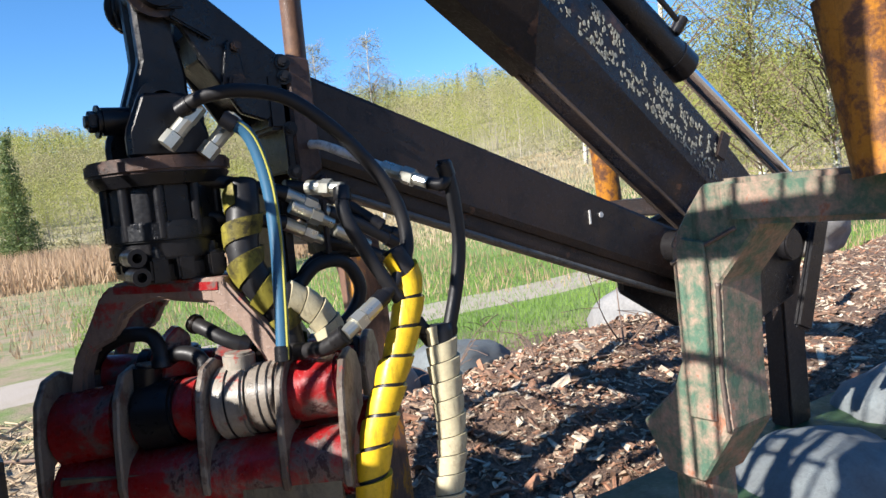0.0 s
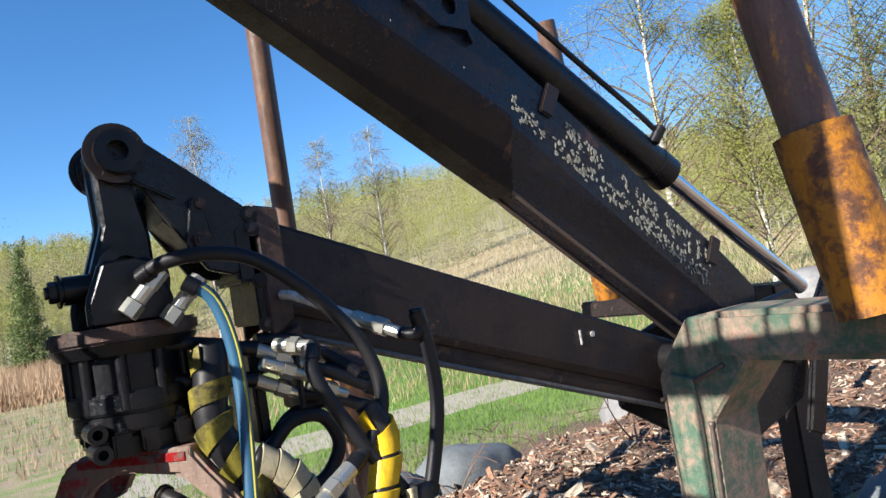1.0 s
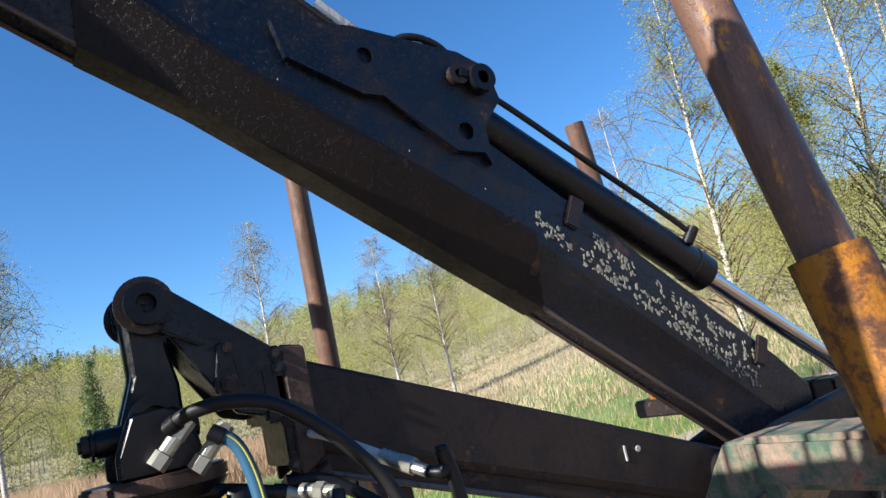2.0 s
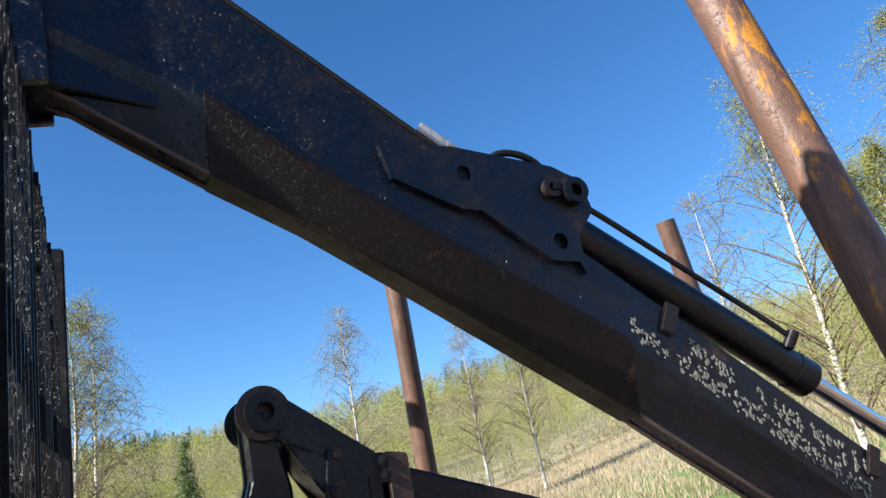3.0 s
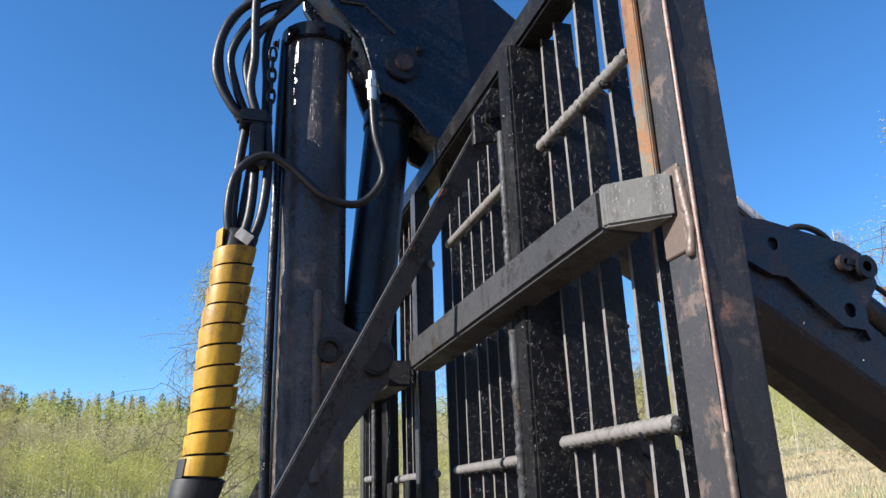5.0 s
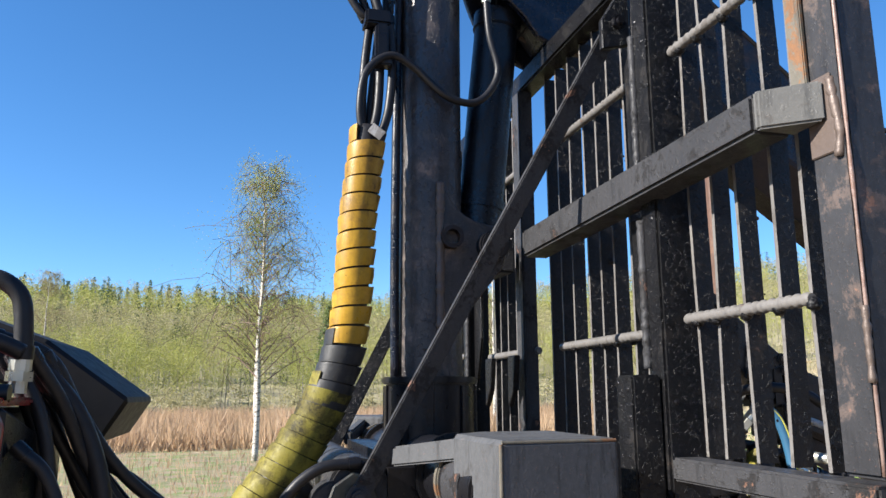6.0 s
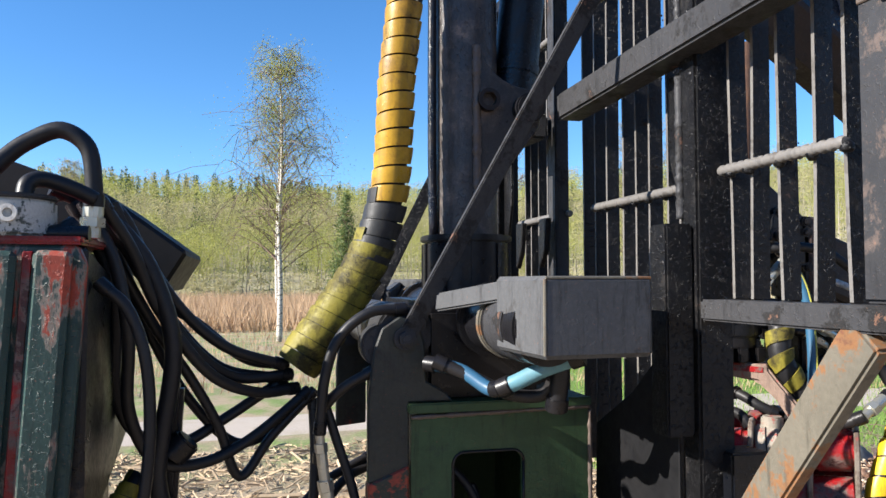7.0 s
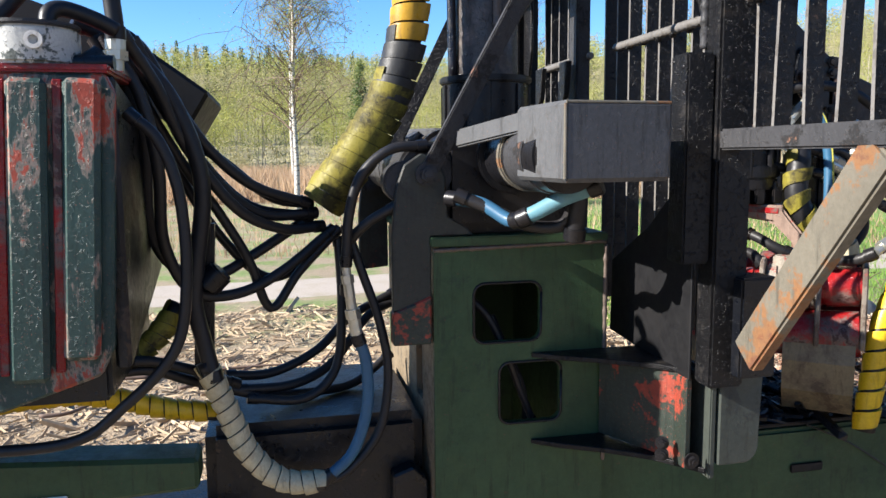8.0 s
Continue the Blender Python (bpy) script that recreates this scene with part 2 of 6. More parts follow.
def prism(outline, d0, d1, axis="y", bevel=0.004, bm=None):
    """A plate: an outline of (u, v) drawn out along an axis. y: (x, z); x: (y, z); z: (x, y)."""
    b = bmesh.new()
    place = {"y": lambda u, v, d: (u, d, v), "x": lambda u, v, d: (d, u, v), "z": lambda u, v, d: (u, v, d)}[axis]
    lo = [b.verts.new(place(u, v, d0)) for u, v in outline]
    hi = [b.verts.new(place(u, v, d1)) for u, v in outline]
    b.faces.new(lo)
    b.faces.new(hi)
    for i in range(len(outline)):
        j = (i + 1) % len(outline)
        b.faces.new((lo[i], lo[j], hi[j], hi[i]))
    bmesh.ops.recalc_face_normals(b, faces=b.faces)
    bevelled(b, bevel, 1)
    return joined(bm, b)


def bar(p, q, w, h, bevel=0.004, up=(0, 0, 1), bm=None):
    """A straight bar from p to q, w wide and h deep (h along up)."""
    p, q = Vector(p), Vector(q)
    d = (q - p).normalized()
    s = d.cross(Vector(up)).normalized()
    u = s.cross(d)
    b = bmesh.new()
    bmesh.ops.create_cube(b, size=1.0)
    bmesh.ops.scale(b, vec=(w, (q - p).length, h), verts=b.verts)
    bevelled(b, bevel)
    m = Matrix((s, d, u)).transposed().to_4x4()
    m.translation = (p + q) / 2
    bmesh.ops.transform(b, matrix=m, verts=b.verts)
    return joined(bm, b)


def rod(p, q, r, r2=None, segs=24, bevel=0.0, bm=None):
    p, q = Vector(p), Vector(q)
    b = bmesh.new()
    bmesh.ops.create_cone(b, cap_ends=True, segments=segs, radius1=r, radius2=r if r2 is None else r2, depth=(q - p).length)
    if bevel:
        bmesh.ops.bevel(b, geom=[e for e in b.edges if e.calc_face_angle(0) > 1.0], offset=bevel, segments=2, affect="EDGES")
    m = (q - p).to_track_quat("Z", "Y").to_matrix().to_4x4()
    m.translation = (p + q) / 2
    bmesh.ops.transform(b, matrix=m, verts=b.verts)
    return joined(bm, b)


def ring(p, q, r_in, r_out, segs=24, bm=None):
    """A pipe piece with a hole through it."""
    p, q = Vector(p), Vector(q)
    b = bmesh.new()
    rows = []
    length = (q - p).length
    for r, z in ((r_out, -0.5), (r_out, 0.5), (r_in, 0.5), (r_in, -0.5)):
        rows.append([b.verts.new((r * math.cos(a), r * math.sin(a), z * length)) for a in np.linspace(0, 2 * math.pi, segs, endpoint=False)])
    for k in range(4):
        a, c = rows[k], rows[(k + 1) % 4]
        for i in range(segs):
            b.faces.new((a[i], a[(i + 1) % segs], c[(i + 1) % segs], c[i]))
    m = (q - p).to_track_quat("Z", "Y").to_matrix().to_4x4()
    m.translation = (p + q) / 2
    bmesh.ops.transform(b, matrix=m, verts=b.verts)
    bmesh.ops.recalc_face_normals(b, faces=b.faces)
    return joined(bm, b)


def spline(points, n=8):
    """A smooth way through the points."""
    pts = [Vector(p) for p in points]
    pts = [pts[0] * 2 - pts[1]] + pts + [pts[-1] * 2 - pts[-2]]
    out = []
    for i in range(1, len(pts) - 2):
        a, b, c, d = pts[i - 1 : i + 3]
        for k in range(n):
            t = k / n
            out.append(0.5 * ((2 * b) + (c - a) * t + (2 * a - 5 * b + 4 * c - d) * t * t + (3 * b - a - 3 * c + d) * t**3))
    out.append(pts[-2])
    return out


def sweep(way, radius, segs=12, bm=None):
    """A tube along a way; radius is a number or a function of 0..1."""
    b = bmesh.new()
    n, rows = len(way), []
    side = None
    for i, p in enumerate(way):
        d = (way[min(i + 1, n - 1)] - way[max(i - 1, 0)]).normalized()
        if side is None:
            side = d.orthogonal().normalized()
        side = (side - d * side.dot(d)).normalized()
        up = d.cross(side)
        r = radius(i / (n - 1)) if callable(radius) else radius
        rows.append([b.verts.new(p + (side * math.cos(a) + up * math.sin(a)) * r) for a in np.linspace(0, 2 * math.pi, segs, endpoint=False)])
    for a, c in zip(rows, rows[1:]):
        for i in range(segs):
            b.faces.new((a[i], a[(i + 1) % segs], c[(i + 1) % segs], c[i]))
    b.faces.new(list(reversed(rows[0])))
    b.faces.new(rows[-1])
    return joined(bm, b)


def coil(way, radius, pitch, gap, thick=0.004, tilt=0.35, segs=20, bm=None):
    """A flat plastic band wound round a bundle: an open spiral strip with thickness."""
    b = bmesh.new()
    length = [0.0]
    for a, c in zip(way, way[1:]):
        length.append(length[-1] + (c - a).length)
    frames, side = [], None
    for i in range(len(way)):
        d = (way[min(i + 1, len(way) - 1)] - way[max(i - 1, 0)]).normalized()
        side = d.orthogonal().normalized() if side is None else (side - d * side.dot(d)).normalized()
        frames.append((way[i], d, side, d.cross(side)))

    def at(s, ang, r):
        s = min(max(s, 0.0), length[-1] - 1e-6)
        i = max(int(np.searchsorted(length, s)) - 1, 0)
        k = (s - length[i]) / max(length[i + 1] - length[i], 1e-9)
        p, d, u, v = (frames[i][j].lerp(frames[i + 1][j], k) for j in range(4))
        return p + (u * math.cos(ang) + v * math.sin(ang)) * r

    turns = max(length[-1] / pitch - 0.7, 1)
    steps, prev = int(turns * segs), None
    for k in range(steps + 1):
        s, ang = k / segs * pitch, 2 * math.pi * k / segs
        r = radius(s / length[-1]) if callable(radius) else radius
        r *= 1 + 0.035 * noise.noise((s * 22, ang * 0.4, r * 50))
        lift = 0.0035 * (1 + noise.noise((s * 30, 3.0, 1.0)))
        e0, e1 = s + gap / 2, s + pitch - gap / 2
        row = [b.verts.new(at(e0, ang, r - thick)), b.verts.new(at(e0, ang, r + lift)), b.verts.new(at((e0 + e1) / 2, ang, r + 0.002)), b.verts.new(at(e1, ang, r - 0.001)), b.verts.new(at(e1, ang, r - thick))]
        if prev:
            for i in range(5):
                b.faces.new((prev[i], row[i], row[(i + 1) % 5], prev[(i + 1) % 5]))
        prev = row
    bmesh.ops.recalc_face_normals(b, faces=b.faces)
    return joined(bm, b)


def holed(outer, holes, d0, d1, axis="y"):
    """A plate with openings through it."""
    place = {"y": lambda u, v, d: (u, d, v), "x": lambda u, v, d: (d, u, v), "z": lambda u, v, d: (u, v, d)}[axis]
    b = bmesh.new()
    for loop in [outer] + holes:
        vs = [b.verts.new(place(u, v, d0)) for u, v in loop]
        for i in range(len(vs)):
            b.edges.new((vs[i], vs[(i + 1) % len(vs)]))
    bmesh.ops.triangle_fill(b, use_beauty=True, edges=b.edges[:])
    r = bmesh.ops.extrude_face_region(b, geom=b.faces[:])
    shift = {"y": (0, d1 - d0, 0), "x": (d1 - d0, 0, 0), "z": (0, 0, d1 - d0)}[axis]
    bmesh.ops.translate(b, vec=shift, verts=[v for v in r["geom"] if isinstance(v, bmesh.types.BMVert)])
    bmesh.ops.recalc_face_normals(b, faces=b.faces)
    return b


def rounded(x0, x1, z0, z1, r, n=5):
    pts = []
    for cx, cz, a0 in ((x1 - r, z1 - r, 0), (x0 + r, z1 - r, 90), (x0 + r, z0 + r, 180), (x1 - r, z0 + r, 270)):
        for k in range(n):
            a = radians(a0 + 90 * k / (n - 1))
            pts.append((cx + r * math.cos(a), cz + r * math.sin(a)))
    return pts


def disc(cx, cz, r, n=28):
    return [(cx + r * math.cos(a), cz + r * math.sin(a)) for a in np.linspace(0, 2 * math.pi, n, endpoint=False)]


def bolt(p, d, r, length, parent, name="bolt", material=None):
    """A hexagonal head with a washer and a stub of thread."""
    p, d = Vector(p), Vector(d).normalized()
    bm = rod(p, p + d * length * 0.25, r * 1.45, segs=20)
    rod(p + d * length * 0.25, p + d * length, r, segs=6, bevel=r * 0.1, bm=bm)
    rod(p + d * length, p + d * length * 1.3, r * 0.55, segs=12, bm=bm)
    return part(name, bm, material or M_OILY, parent)


def weld(way, r, parent, mat=None):
    """A lumpy bead of weld."""
    pts = [Vector(p) for p in way]
    fine = []
    for a, c in zip(pts, pts[1:]):
        n = max(int((c - a).length / 0.008), 2)
        fine += [a.lerp(c, k / n) for k in range(n)]
    fine.append(pts[-1])
    bm = sweep(fine, lambda t: r * (1 + 0.5 * noise.noise((t * 40, r * 90, fine[0].x * 9))), 8)
    return part("weld_bead", bm, mat or M_WELD, parent, smooth=True)


# ---- the ground and the landscape ----
def heap(x, y):
    """Height of the bark heap beyond the trailer."""
    ridge = 0.62 * math.exp(-(((y - 3.5 - 0.12 * (x - 3)) / 1.25) ** 2)) / (1 + math.exp(-(x - 1.5) * 2.6))
    side = 0.62 / (1 + math.exp(-(x - 3.4) * 1.5)) * math.exp(-(((y - 2.3) / 2.6) ** 2)) / (1 + math.exp(x - 11))
    return max(ridge, side) * (1 + 0.22 * noise.noise((x * 1.7, y * 1.7, 2.0)))


def land(x, y):
    d = math.hypot(x, y)
    az = math.degrees(math.atan2(x, max(y, 0.01))) if y > 0 else 90
    z = 0.04 * noise.noise((x * 0.35, y * 0.35, 0)) * min(d / 4, 1)
    far = max(d - 95, 0)
    top = 50 + 8 * noise.noise((az * 0.035, 0.3, 7.0)) + 16 * math.exp(-(((az - 38) / 20) ** 2))
    z += top * min(far / 375, 1) ** 1.15
    knoll = math.exp(-(((az - 44) / 13) ** 2)) * max(min((d - 26) / 50, 1), 0) * 5.0
    return z + knoll * (1 if d < 200 else max(0, 1 - (d - 200) / 100))


def ground_material():
    k = Nodes("field_ground")
    pos = k.t.nodes.new("ShaderNodeNewGeometry").outputs["Position"]
    big, mid, fine = k.noise(0.25, 5, 0.6, pos), k.noise(1.7, 6, 0.65, pos), k.noise(38, 6, 0.7, pos)
    straw = k.mix(k.ramp(fine, [(0.3, 0.0), (0.7, 1.0)]), (0.22, 0.16, 0.10), (0.48, 0.38, 0.26))
    grass = k.mix(k.ramp(fine, [(0.3, 0.0), (0.7, 1.0)]), (0.075, 0.15, 0.02), (0.21, 0.34, 0.055))
    sep = k.t.nodes.new("ShaderNodeSeparateXYZ")
    k.link(pos, sep.inputs[0])
    # grass belt beyond the machine, straw close by
    belt = k.t.nodes.new("ShaderNodeMapRange")
    belt.inputs[1].default_value, belt.inputs[2].default_value = 5.6, 8.2
    k.link(sep.outputs["Y"], belt.inputs[0])
    m = k.mix(1.0, k.ramp(mid, [(0.42, 0.0), (0.62, 0.85)]), belt.outputs[0], "MULTIPLY")
    east = k.t.nodes.new("ShaderNodeMapRange")
    east.inputs[1].default_value, east.inputs[2].default_value = 1.5, 6.0
    k.link(sep.outputs["X"], east.inputs[0])
    lush = k.mix(1.0, belt.outputs[0], east.outputs[0], "MULTIPLY")
    m = k.mix(k.ramp(lush, [(0.3, 0.0), (0.6, 0.85)]), m, (1.0, 1.0, 1.0))
    far = k.t.nodes.new("ShaderNodeMapRange")
    far.inputs[1].default_value, far.inputs[2].default_value = 24, 34
    k.link(sep.outputs["Y"], far.inputs[0])
    c = k.mix(m, straw, grass)
    c = k.mix(far.outputs[0], c, k.mix(k.ramp(mid, [(0.35, 0.0), (0.65, 1.0)]), (0.42, 0.34, 0.23), (0.27, 0.27, 0.12)))
    c = k.mix(1.0, c, k.ramp(big, [(0.3, 0.7), (0.7, 1.0)]), "MULTIPLY")
    k.bump(k.mix(0.5, mid, fine), 0.9, 0.05)
    return k.put(c, 0.9)


def sheet(xs, ys, height):
    bm = bmesh.new()
    rows = [[bm.verts.new((x, y, height(x, y))) for x in xs] for y in ys]
    for a, c in zip(rows, rows[1:]):
        for i in range(len(xs) - 1):
            bm.faces.new((a[i], a[i + 1], c[i + 1], c[i]))
    return bm


def spread(lo, hi, centre, fine, n):
    """Steps that are fine near the centre and coarse far off."""
    k = np.linspace(-1, 1, n)
    s = np.sinh(k * fine) / math.sinh(fine)
    return [float(centre + (v * (hi - centre) if v > 0 else -v * (lo - centre))) for v in s]


M_GROUND = ground_material()
lone("ground", sheet(spread(-900, 900, 0, 5, 190), spread(-900, 900, 6, 5, 190), land), M_GROUND, "spring field of dry straw and young green grass", "ground", kind="structure", smooth=True)


def road_material():
    k = Nodes("gravel_road")
    fine, mid = k.noise(60, 6, 0.7), k.noise(2.2, 5, 0.6)
    c = k.mix(k.ramp(fine, [(0.3, 0.0), (0.7, 1.0)]), (0.28, 0.24, 0.20), (0.43, 0.37, 0.31))
    c = k.mix(k.ramp(mid, [(0.5, 0.0), (0.75, 0.5)]), c, (0.24, 0.20, 0.12))
    k.bump(fine, 0.6, 0.01)
    return k.put(c, 0.9)


def road_strip():
    way = spline([(-60, 8.6, 0), (-20, 8.8, 0), (-4, 8.9, 0), (1.5, 9.3, 0), (6, 9.2, 0), (11, 9.6, 0), (22, 13, 0), (60, 24, 0)], 14)
    bm, rows = bmesh.new(), []
    for i, p in enumerate(way):
        d = (way[min(i + 1, len(way) - 1)] - way[max(i - 1, 0)]).normalized()
        n = Vector((-d.y, d.x, 0))
        rows.append([bm.verts.new((q.x, q.y, land(q.x, q.y) + z)) for q, z in ((p + n * s * (1 + 0.1 * noise.noise((p.x * 0.5, s, 0))), z) for s, z in ((-0.8, -0.03), (-0.62, 0.012), (0, 0.022), (0.62, 0.012), (0.8, -0.03)))])
    for a, c in zip(rows, rows[1:]):
        for i in range(4):
            bm.faces.new((a[i], a[i + 1], c[i + 1], c[i]))
    return bm


lone("road", road_strip(), road_material(), "pale gravel farm road across the field", "road", kind="structure", smooth=True)


def heap_material():
    k = Nodes("bark_heap")
    fine, mid = k.noise(55, 7, 0.75), k.noise(9, 5, 0.65)
    c = k.ramp(fine, [(0.30, (0.045, 0.030, 0.022)), (0.46, (0.13, 0.080, 0.055)), (0.60, (0.27, 0.17, 0.115)), (0.75, (0.44, 0.35, 0.27))])
    c = k.mix(k.ramp(mid, [(0.5, 0.0), (0.75, 0.6)]), c, (0.06, 0.042, 0.03))
    k.bump(k.mix(0.5, fine, mid), 1.0, 0.05)
    return k.put(c, 0.85)


M_HEAP = heap_material()


def heap_height(x, y):
    return land(x, y) - 0.06 + heap(x, y) + 0.03 * noise.noise((x * 6, y * 6, 0)) + 0.02 * noise.noise((x * 17, y * 17, 3))


heap_ob = lone("bark_heap", sheet(list(np.linspace(-0.5, 17, 240)), list(np.linspace(-3.2, 7.8, 190)), heap_height), M_HEAP, "dark heap of bark, wood chips and twigs", "bark heap", kind="stuff", smooth=True)


# joined small pieces, built as arrays
def scatter_mesh(name, material, verts, faces, label, category, kind="stuff", parent=None):
    mesh = bpy.data.meshes.new(name)
    mesh.from_pydata(verts, [], faces)
    mesh.materials.append(material)
    ob = new(name, mesh)
    ob.parent = parent
    return tagged(ob, label, category, kind=kind)


def chip_material():
    k = Nodes("bark_chips")
    c = k.ramp(k.island(), [(0.0, (0.07, 0.045, 0.030)), (0.3, (0.17, 0.095, 0.06)), (0.55, (0.33, 0.155, 0.085)), (0.75, (0.34, 0.25, 0.17)), (1.0, (0.62, 0.53, 0.40))])
    c = k.mix(k.ramp(k.noise(40, 4), [(0.4, 0.0), (0.7, 0.6)]), c, (0.04, 0.03, 0.02))
    return k.put(c, 0.8)


def sticks(n, rng, where, size, height, thin=0.16):
    """Flat splinters and chips that lie at every angle."""
    verts, faces = [], []
    for _ in range(n):
        x, y = where(rng)
        z = height(x, y)
        l = size * rng.lognormvariate(0, 0.55)
        w, t = l * rng.uniform(thin * 0.5, thin * 1.6), l * rng.uniform(0.03, 0.09) + 0.002
        m = Matrix.Translation((x, y, z + t)) @ Euler((rng.gauss(0, 0.35), rng.gauss(0, 0.35), rng.uniform(0, 6.28))).to_matrix().to_4x4()
        k = len(verts)
        for sx_ in (-1, 1):
            for cy, cz in ((-w, -t), (w, -t * 0.6), (w * 0.7, t), (-w * 0.6, t * 0.8)):
                s = rng.uniform(0.6, 1)
                verts.append(m @ Vector((sx_ * l * rng.uniform(0.8, 1), cy * s, cz)))
        for a in range(4):
            c = (a + 1) % 4
            faces.append((k + a, k + c, k + 4 + c, k + 4 + a))
        faces += [(k + 3, k + 2, k + 1, k), (k + 4, k + 5, k + 6, k + 7)]
    return verts, faces


rng = random.Random(5)


def on_heap(r):
    while True:
        x, y = r.uniform(0.8, 11), r.uniform(1.9, 6)
        if heap(x, y) > 0.12 and r.random() < 3.0 / max(x, 1.5):
            return x, y


M_CHIP = chip_material()
scatter_mesh("bark_chips", M_CHIP, *sticks(34000, rng, on_heap, 0.019, heap_height, 0.34), "brown and pale bark chips and splinters on the heap", "bark chips")
scatter_mesh("straw_litter", simple("dry_straw", (0.44, 0.33, 0.215), 0.8, 0, 30, 0.4), *sticks(12000, rng, lambda r: (r.uniform(-4.5, 3), 2.6 + 5.2 * r.random() ** 1.3), 0.04, lambda x, y: land(x, y) + 0.01, 0.05), "pale dry straw and twigs lying on the ground", "straw")


# boulders
def stone_material(name, a, b):
    k = Nodes(name)
    n, f = k.noise(5, 7, 0.65), k.noise(60, 5, 0.7)
    c = k.mix(k.ramp(n, [(0.35, 0.0), (0.65, 1.0)]), a, b)
    c = k.mix(k.ramp(f, [(0.45, 0.0), (0.8, 0.6)]), c, tuple(v * 0.4 for v in a))
    k.bump(k.mix(0.5, n, f), 0.5, 0.02)
    return k.put(c, 0.8)


M_STONE = stone_material("pale_granite", (0.27, 0.26, 0.245), (0.17, 0.165, 0.16))
M_STONE2 = stone_material("blue_grey_stone", (0.15, 0.17, 0.175), (0.10, 0.105, 0.105))


def boulder(x, y, z, r, flat, seed, material, label):
    bm = bmesh.new()
    bmesh.ops.create_icosphere(bm, subdivisions=4, radius=1)
    for v in bm.verts:
        k = 1 + 0.22 * noise.noise(v.co * 1.1 + Vector((seed, 0, 0))) + 0.06 * noise.noise(v.co * 4 + Vector((0, seed, 0)))
        v.co = Vector((v.co.x * r[0], v.co.y * r[1], v.co.z * flat)) * k
    bmesh.ops.translate(bm, vec=(x, y, z), verts=bm.verts)
    return lone("boulder", bm, material, label, "boulder", "boulders round the heap", smooth=True)


boulder(4.85, 4.0, 0.42, (0.66, 0.5), 0.46, 1.0, M_STONE, "pale grey granite boulder at the edge of the heap")
boulder(2.3, 4.6, 0.28, (0.5, 0.45), 0.35, 4.0, M_STONE, "light grey boulder half buried in bark")
boulder(3.1, 4.5, 0.36, (0.42, 0.3), 0.22, 9.0, M_STONE2, "low blue-grey stone in the bark heap")
boulder(2.75, 1.55, 0.20, (0.62, 0.42), 0.36, 13.0, M_STONE2, "smooth dark grey boulder beside the trailer")
boulder(3.9, 1.6, 0.26, (0.7, 0.5), 0.42, 17.0, M_STONE2, "large smooth slate-grey boulder beside the trailer")
boulder(9.5, 5.4, 0.75, (0.6, 0.5), 0.4, 21.0, M_STONE, "pale boulder behind the heap")


# ---- trees ----
def leaf_material(name, dark, light):
    k = Nodes(name)
    by_tree = k.ramp(k.noise(0.22, 3, 0.6), [(0.36, 0.0), (0.64, 1.0)])
    c = k.mix(k.mix(0.35, by_tree, k.island()), dark, light)
    m = k.put(c, 0.7)
    tr = k.t.nodes.new("ShaderNodeBsdfTranslucent")
    k.link(c, tr.inputs["Color"])
    mx = k.t.nodes.new("ShaderNodeMixShader")
    mx.inputs[0].default_value = 0.4
    k.link(k.b.outputs[0], mx.inputs[1])
    k.link(tr.outputs[0], mx.inputs[2])
    k.link(mx.outputs[0], k.t.nodes["Material Output"].inputs["Surface"])
    return m


M_LEAF = leaf_material("spring_birch_leaves", (0.19, 0.208, 0.042), (0.37, 0.365, 0.10))
M_BUDS = leaf_material("birch_buds", (0.22, 0.20, 0.10), (0.37, 0.335, 0.17))
M_SPRUCE = leaf_material("spruce_needles", (0.03, 0.055, 0.02), (0.07, 0.105, 0.035))
# spruce needles made paler, with the haze mixed into their colour
M_HAZYSPRUCE = leaf_material("hazy_spruce_needles", (0.075, 0.115, 0.035), (0.17, 0.21, 0.07))
M_REED = leaf_material("dry_reeds", (0.34, 0.22, 0.13), (0.52, 0.37, 0.23))
M_MEADOW = leaf_material("spring_meadow", (0.34, 0.27, 0.15), (0.54, 0.43, 0.28))
M_GRASS = leaf_material("young_grass", (0.11, 0.21, 0.028), (0.27, 0.40, 0.065))


def bark_material():
    k = Nodes("birch_bark")
    n = k.noise(3.0, 5, 0.7, stretch=(3, 3, 9))
    c = k.mix(k.ramp(n, [(0.50, 0.0), (0.60, 1.0)]), (0.50, 0.47, 0.41), (0.07, 0.055, 0.045))
    k.bump(n, 0.4, 0.01)
    return k.put(c, 0.7)


M_BARK = bark_material()
M_FARTRUNK = simple("pale_far_trunks", (0.36, 0.32, 0.26), 0.8, 0, 3, 0.5)
M_TWIG = simple("brown_twigs", (0.15, 0.10, 0.075), 0.7, 0, 20, 0.3)


def leaves(rng, centres, per, size, spread_, three=False):
    """Small four-sided leaves round the given places."""
    verts, faces = [], []
    for cx, cy, cz, r in centres:
        for _ in range(per):
            p = Vector((rng.gauss(cx, r * spread_), rng.gauss(cy, r * spread_), rng.gauss(cz, r * spread_)))
            a = Vector((rng.uniform(-1, 1), rng.uniform(-1, 1), rng.uniform(-1, 1))).normalized()
            c = a.orthogonal().normalized()
            s = size * rng.uniform(0.6, 1.4)
            k = len(verts)
            if three:
                verts += [p - a * s, p + c * s, p + a * s]
                faces.append((k, k + 1, k + 2))
                continue
            verts += [p - a * s, p + c * s * 0.55, p + a * s, p - c * s * 0.55]
            faces.append((k, k + 1, k + 2, k + 3))
    return verts, faces


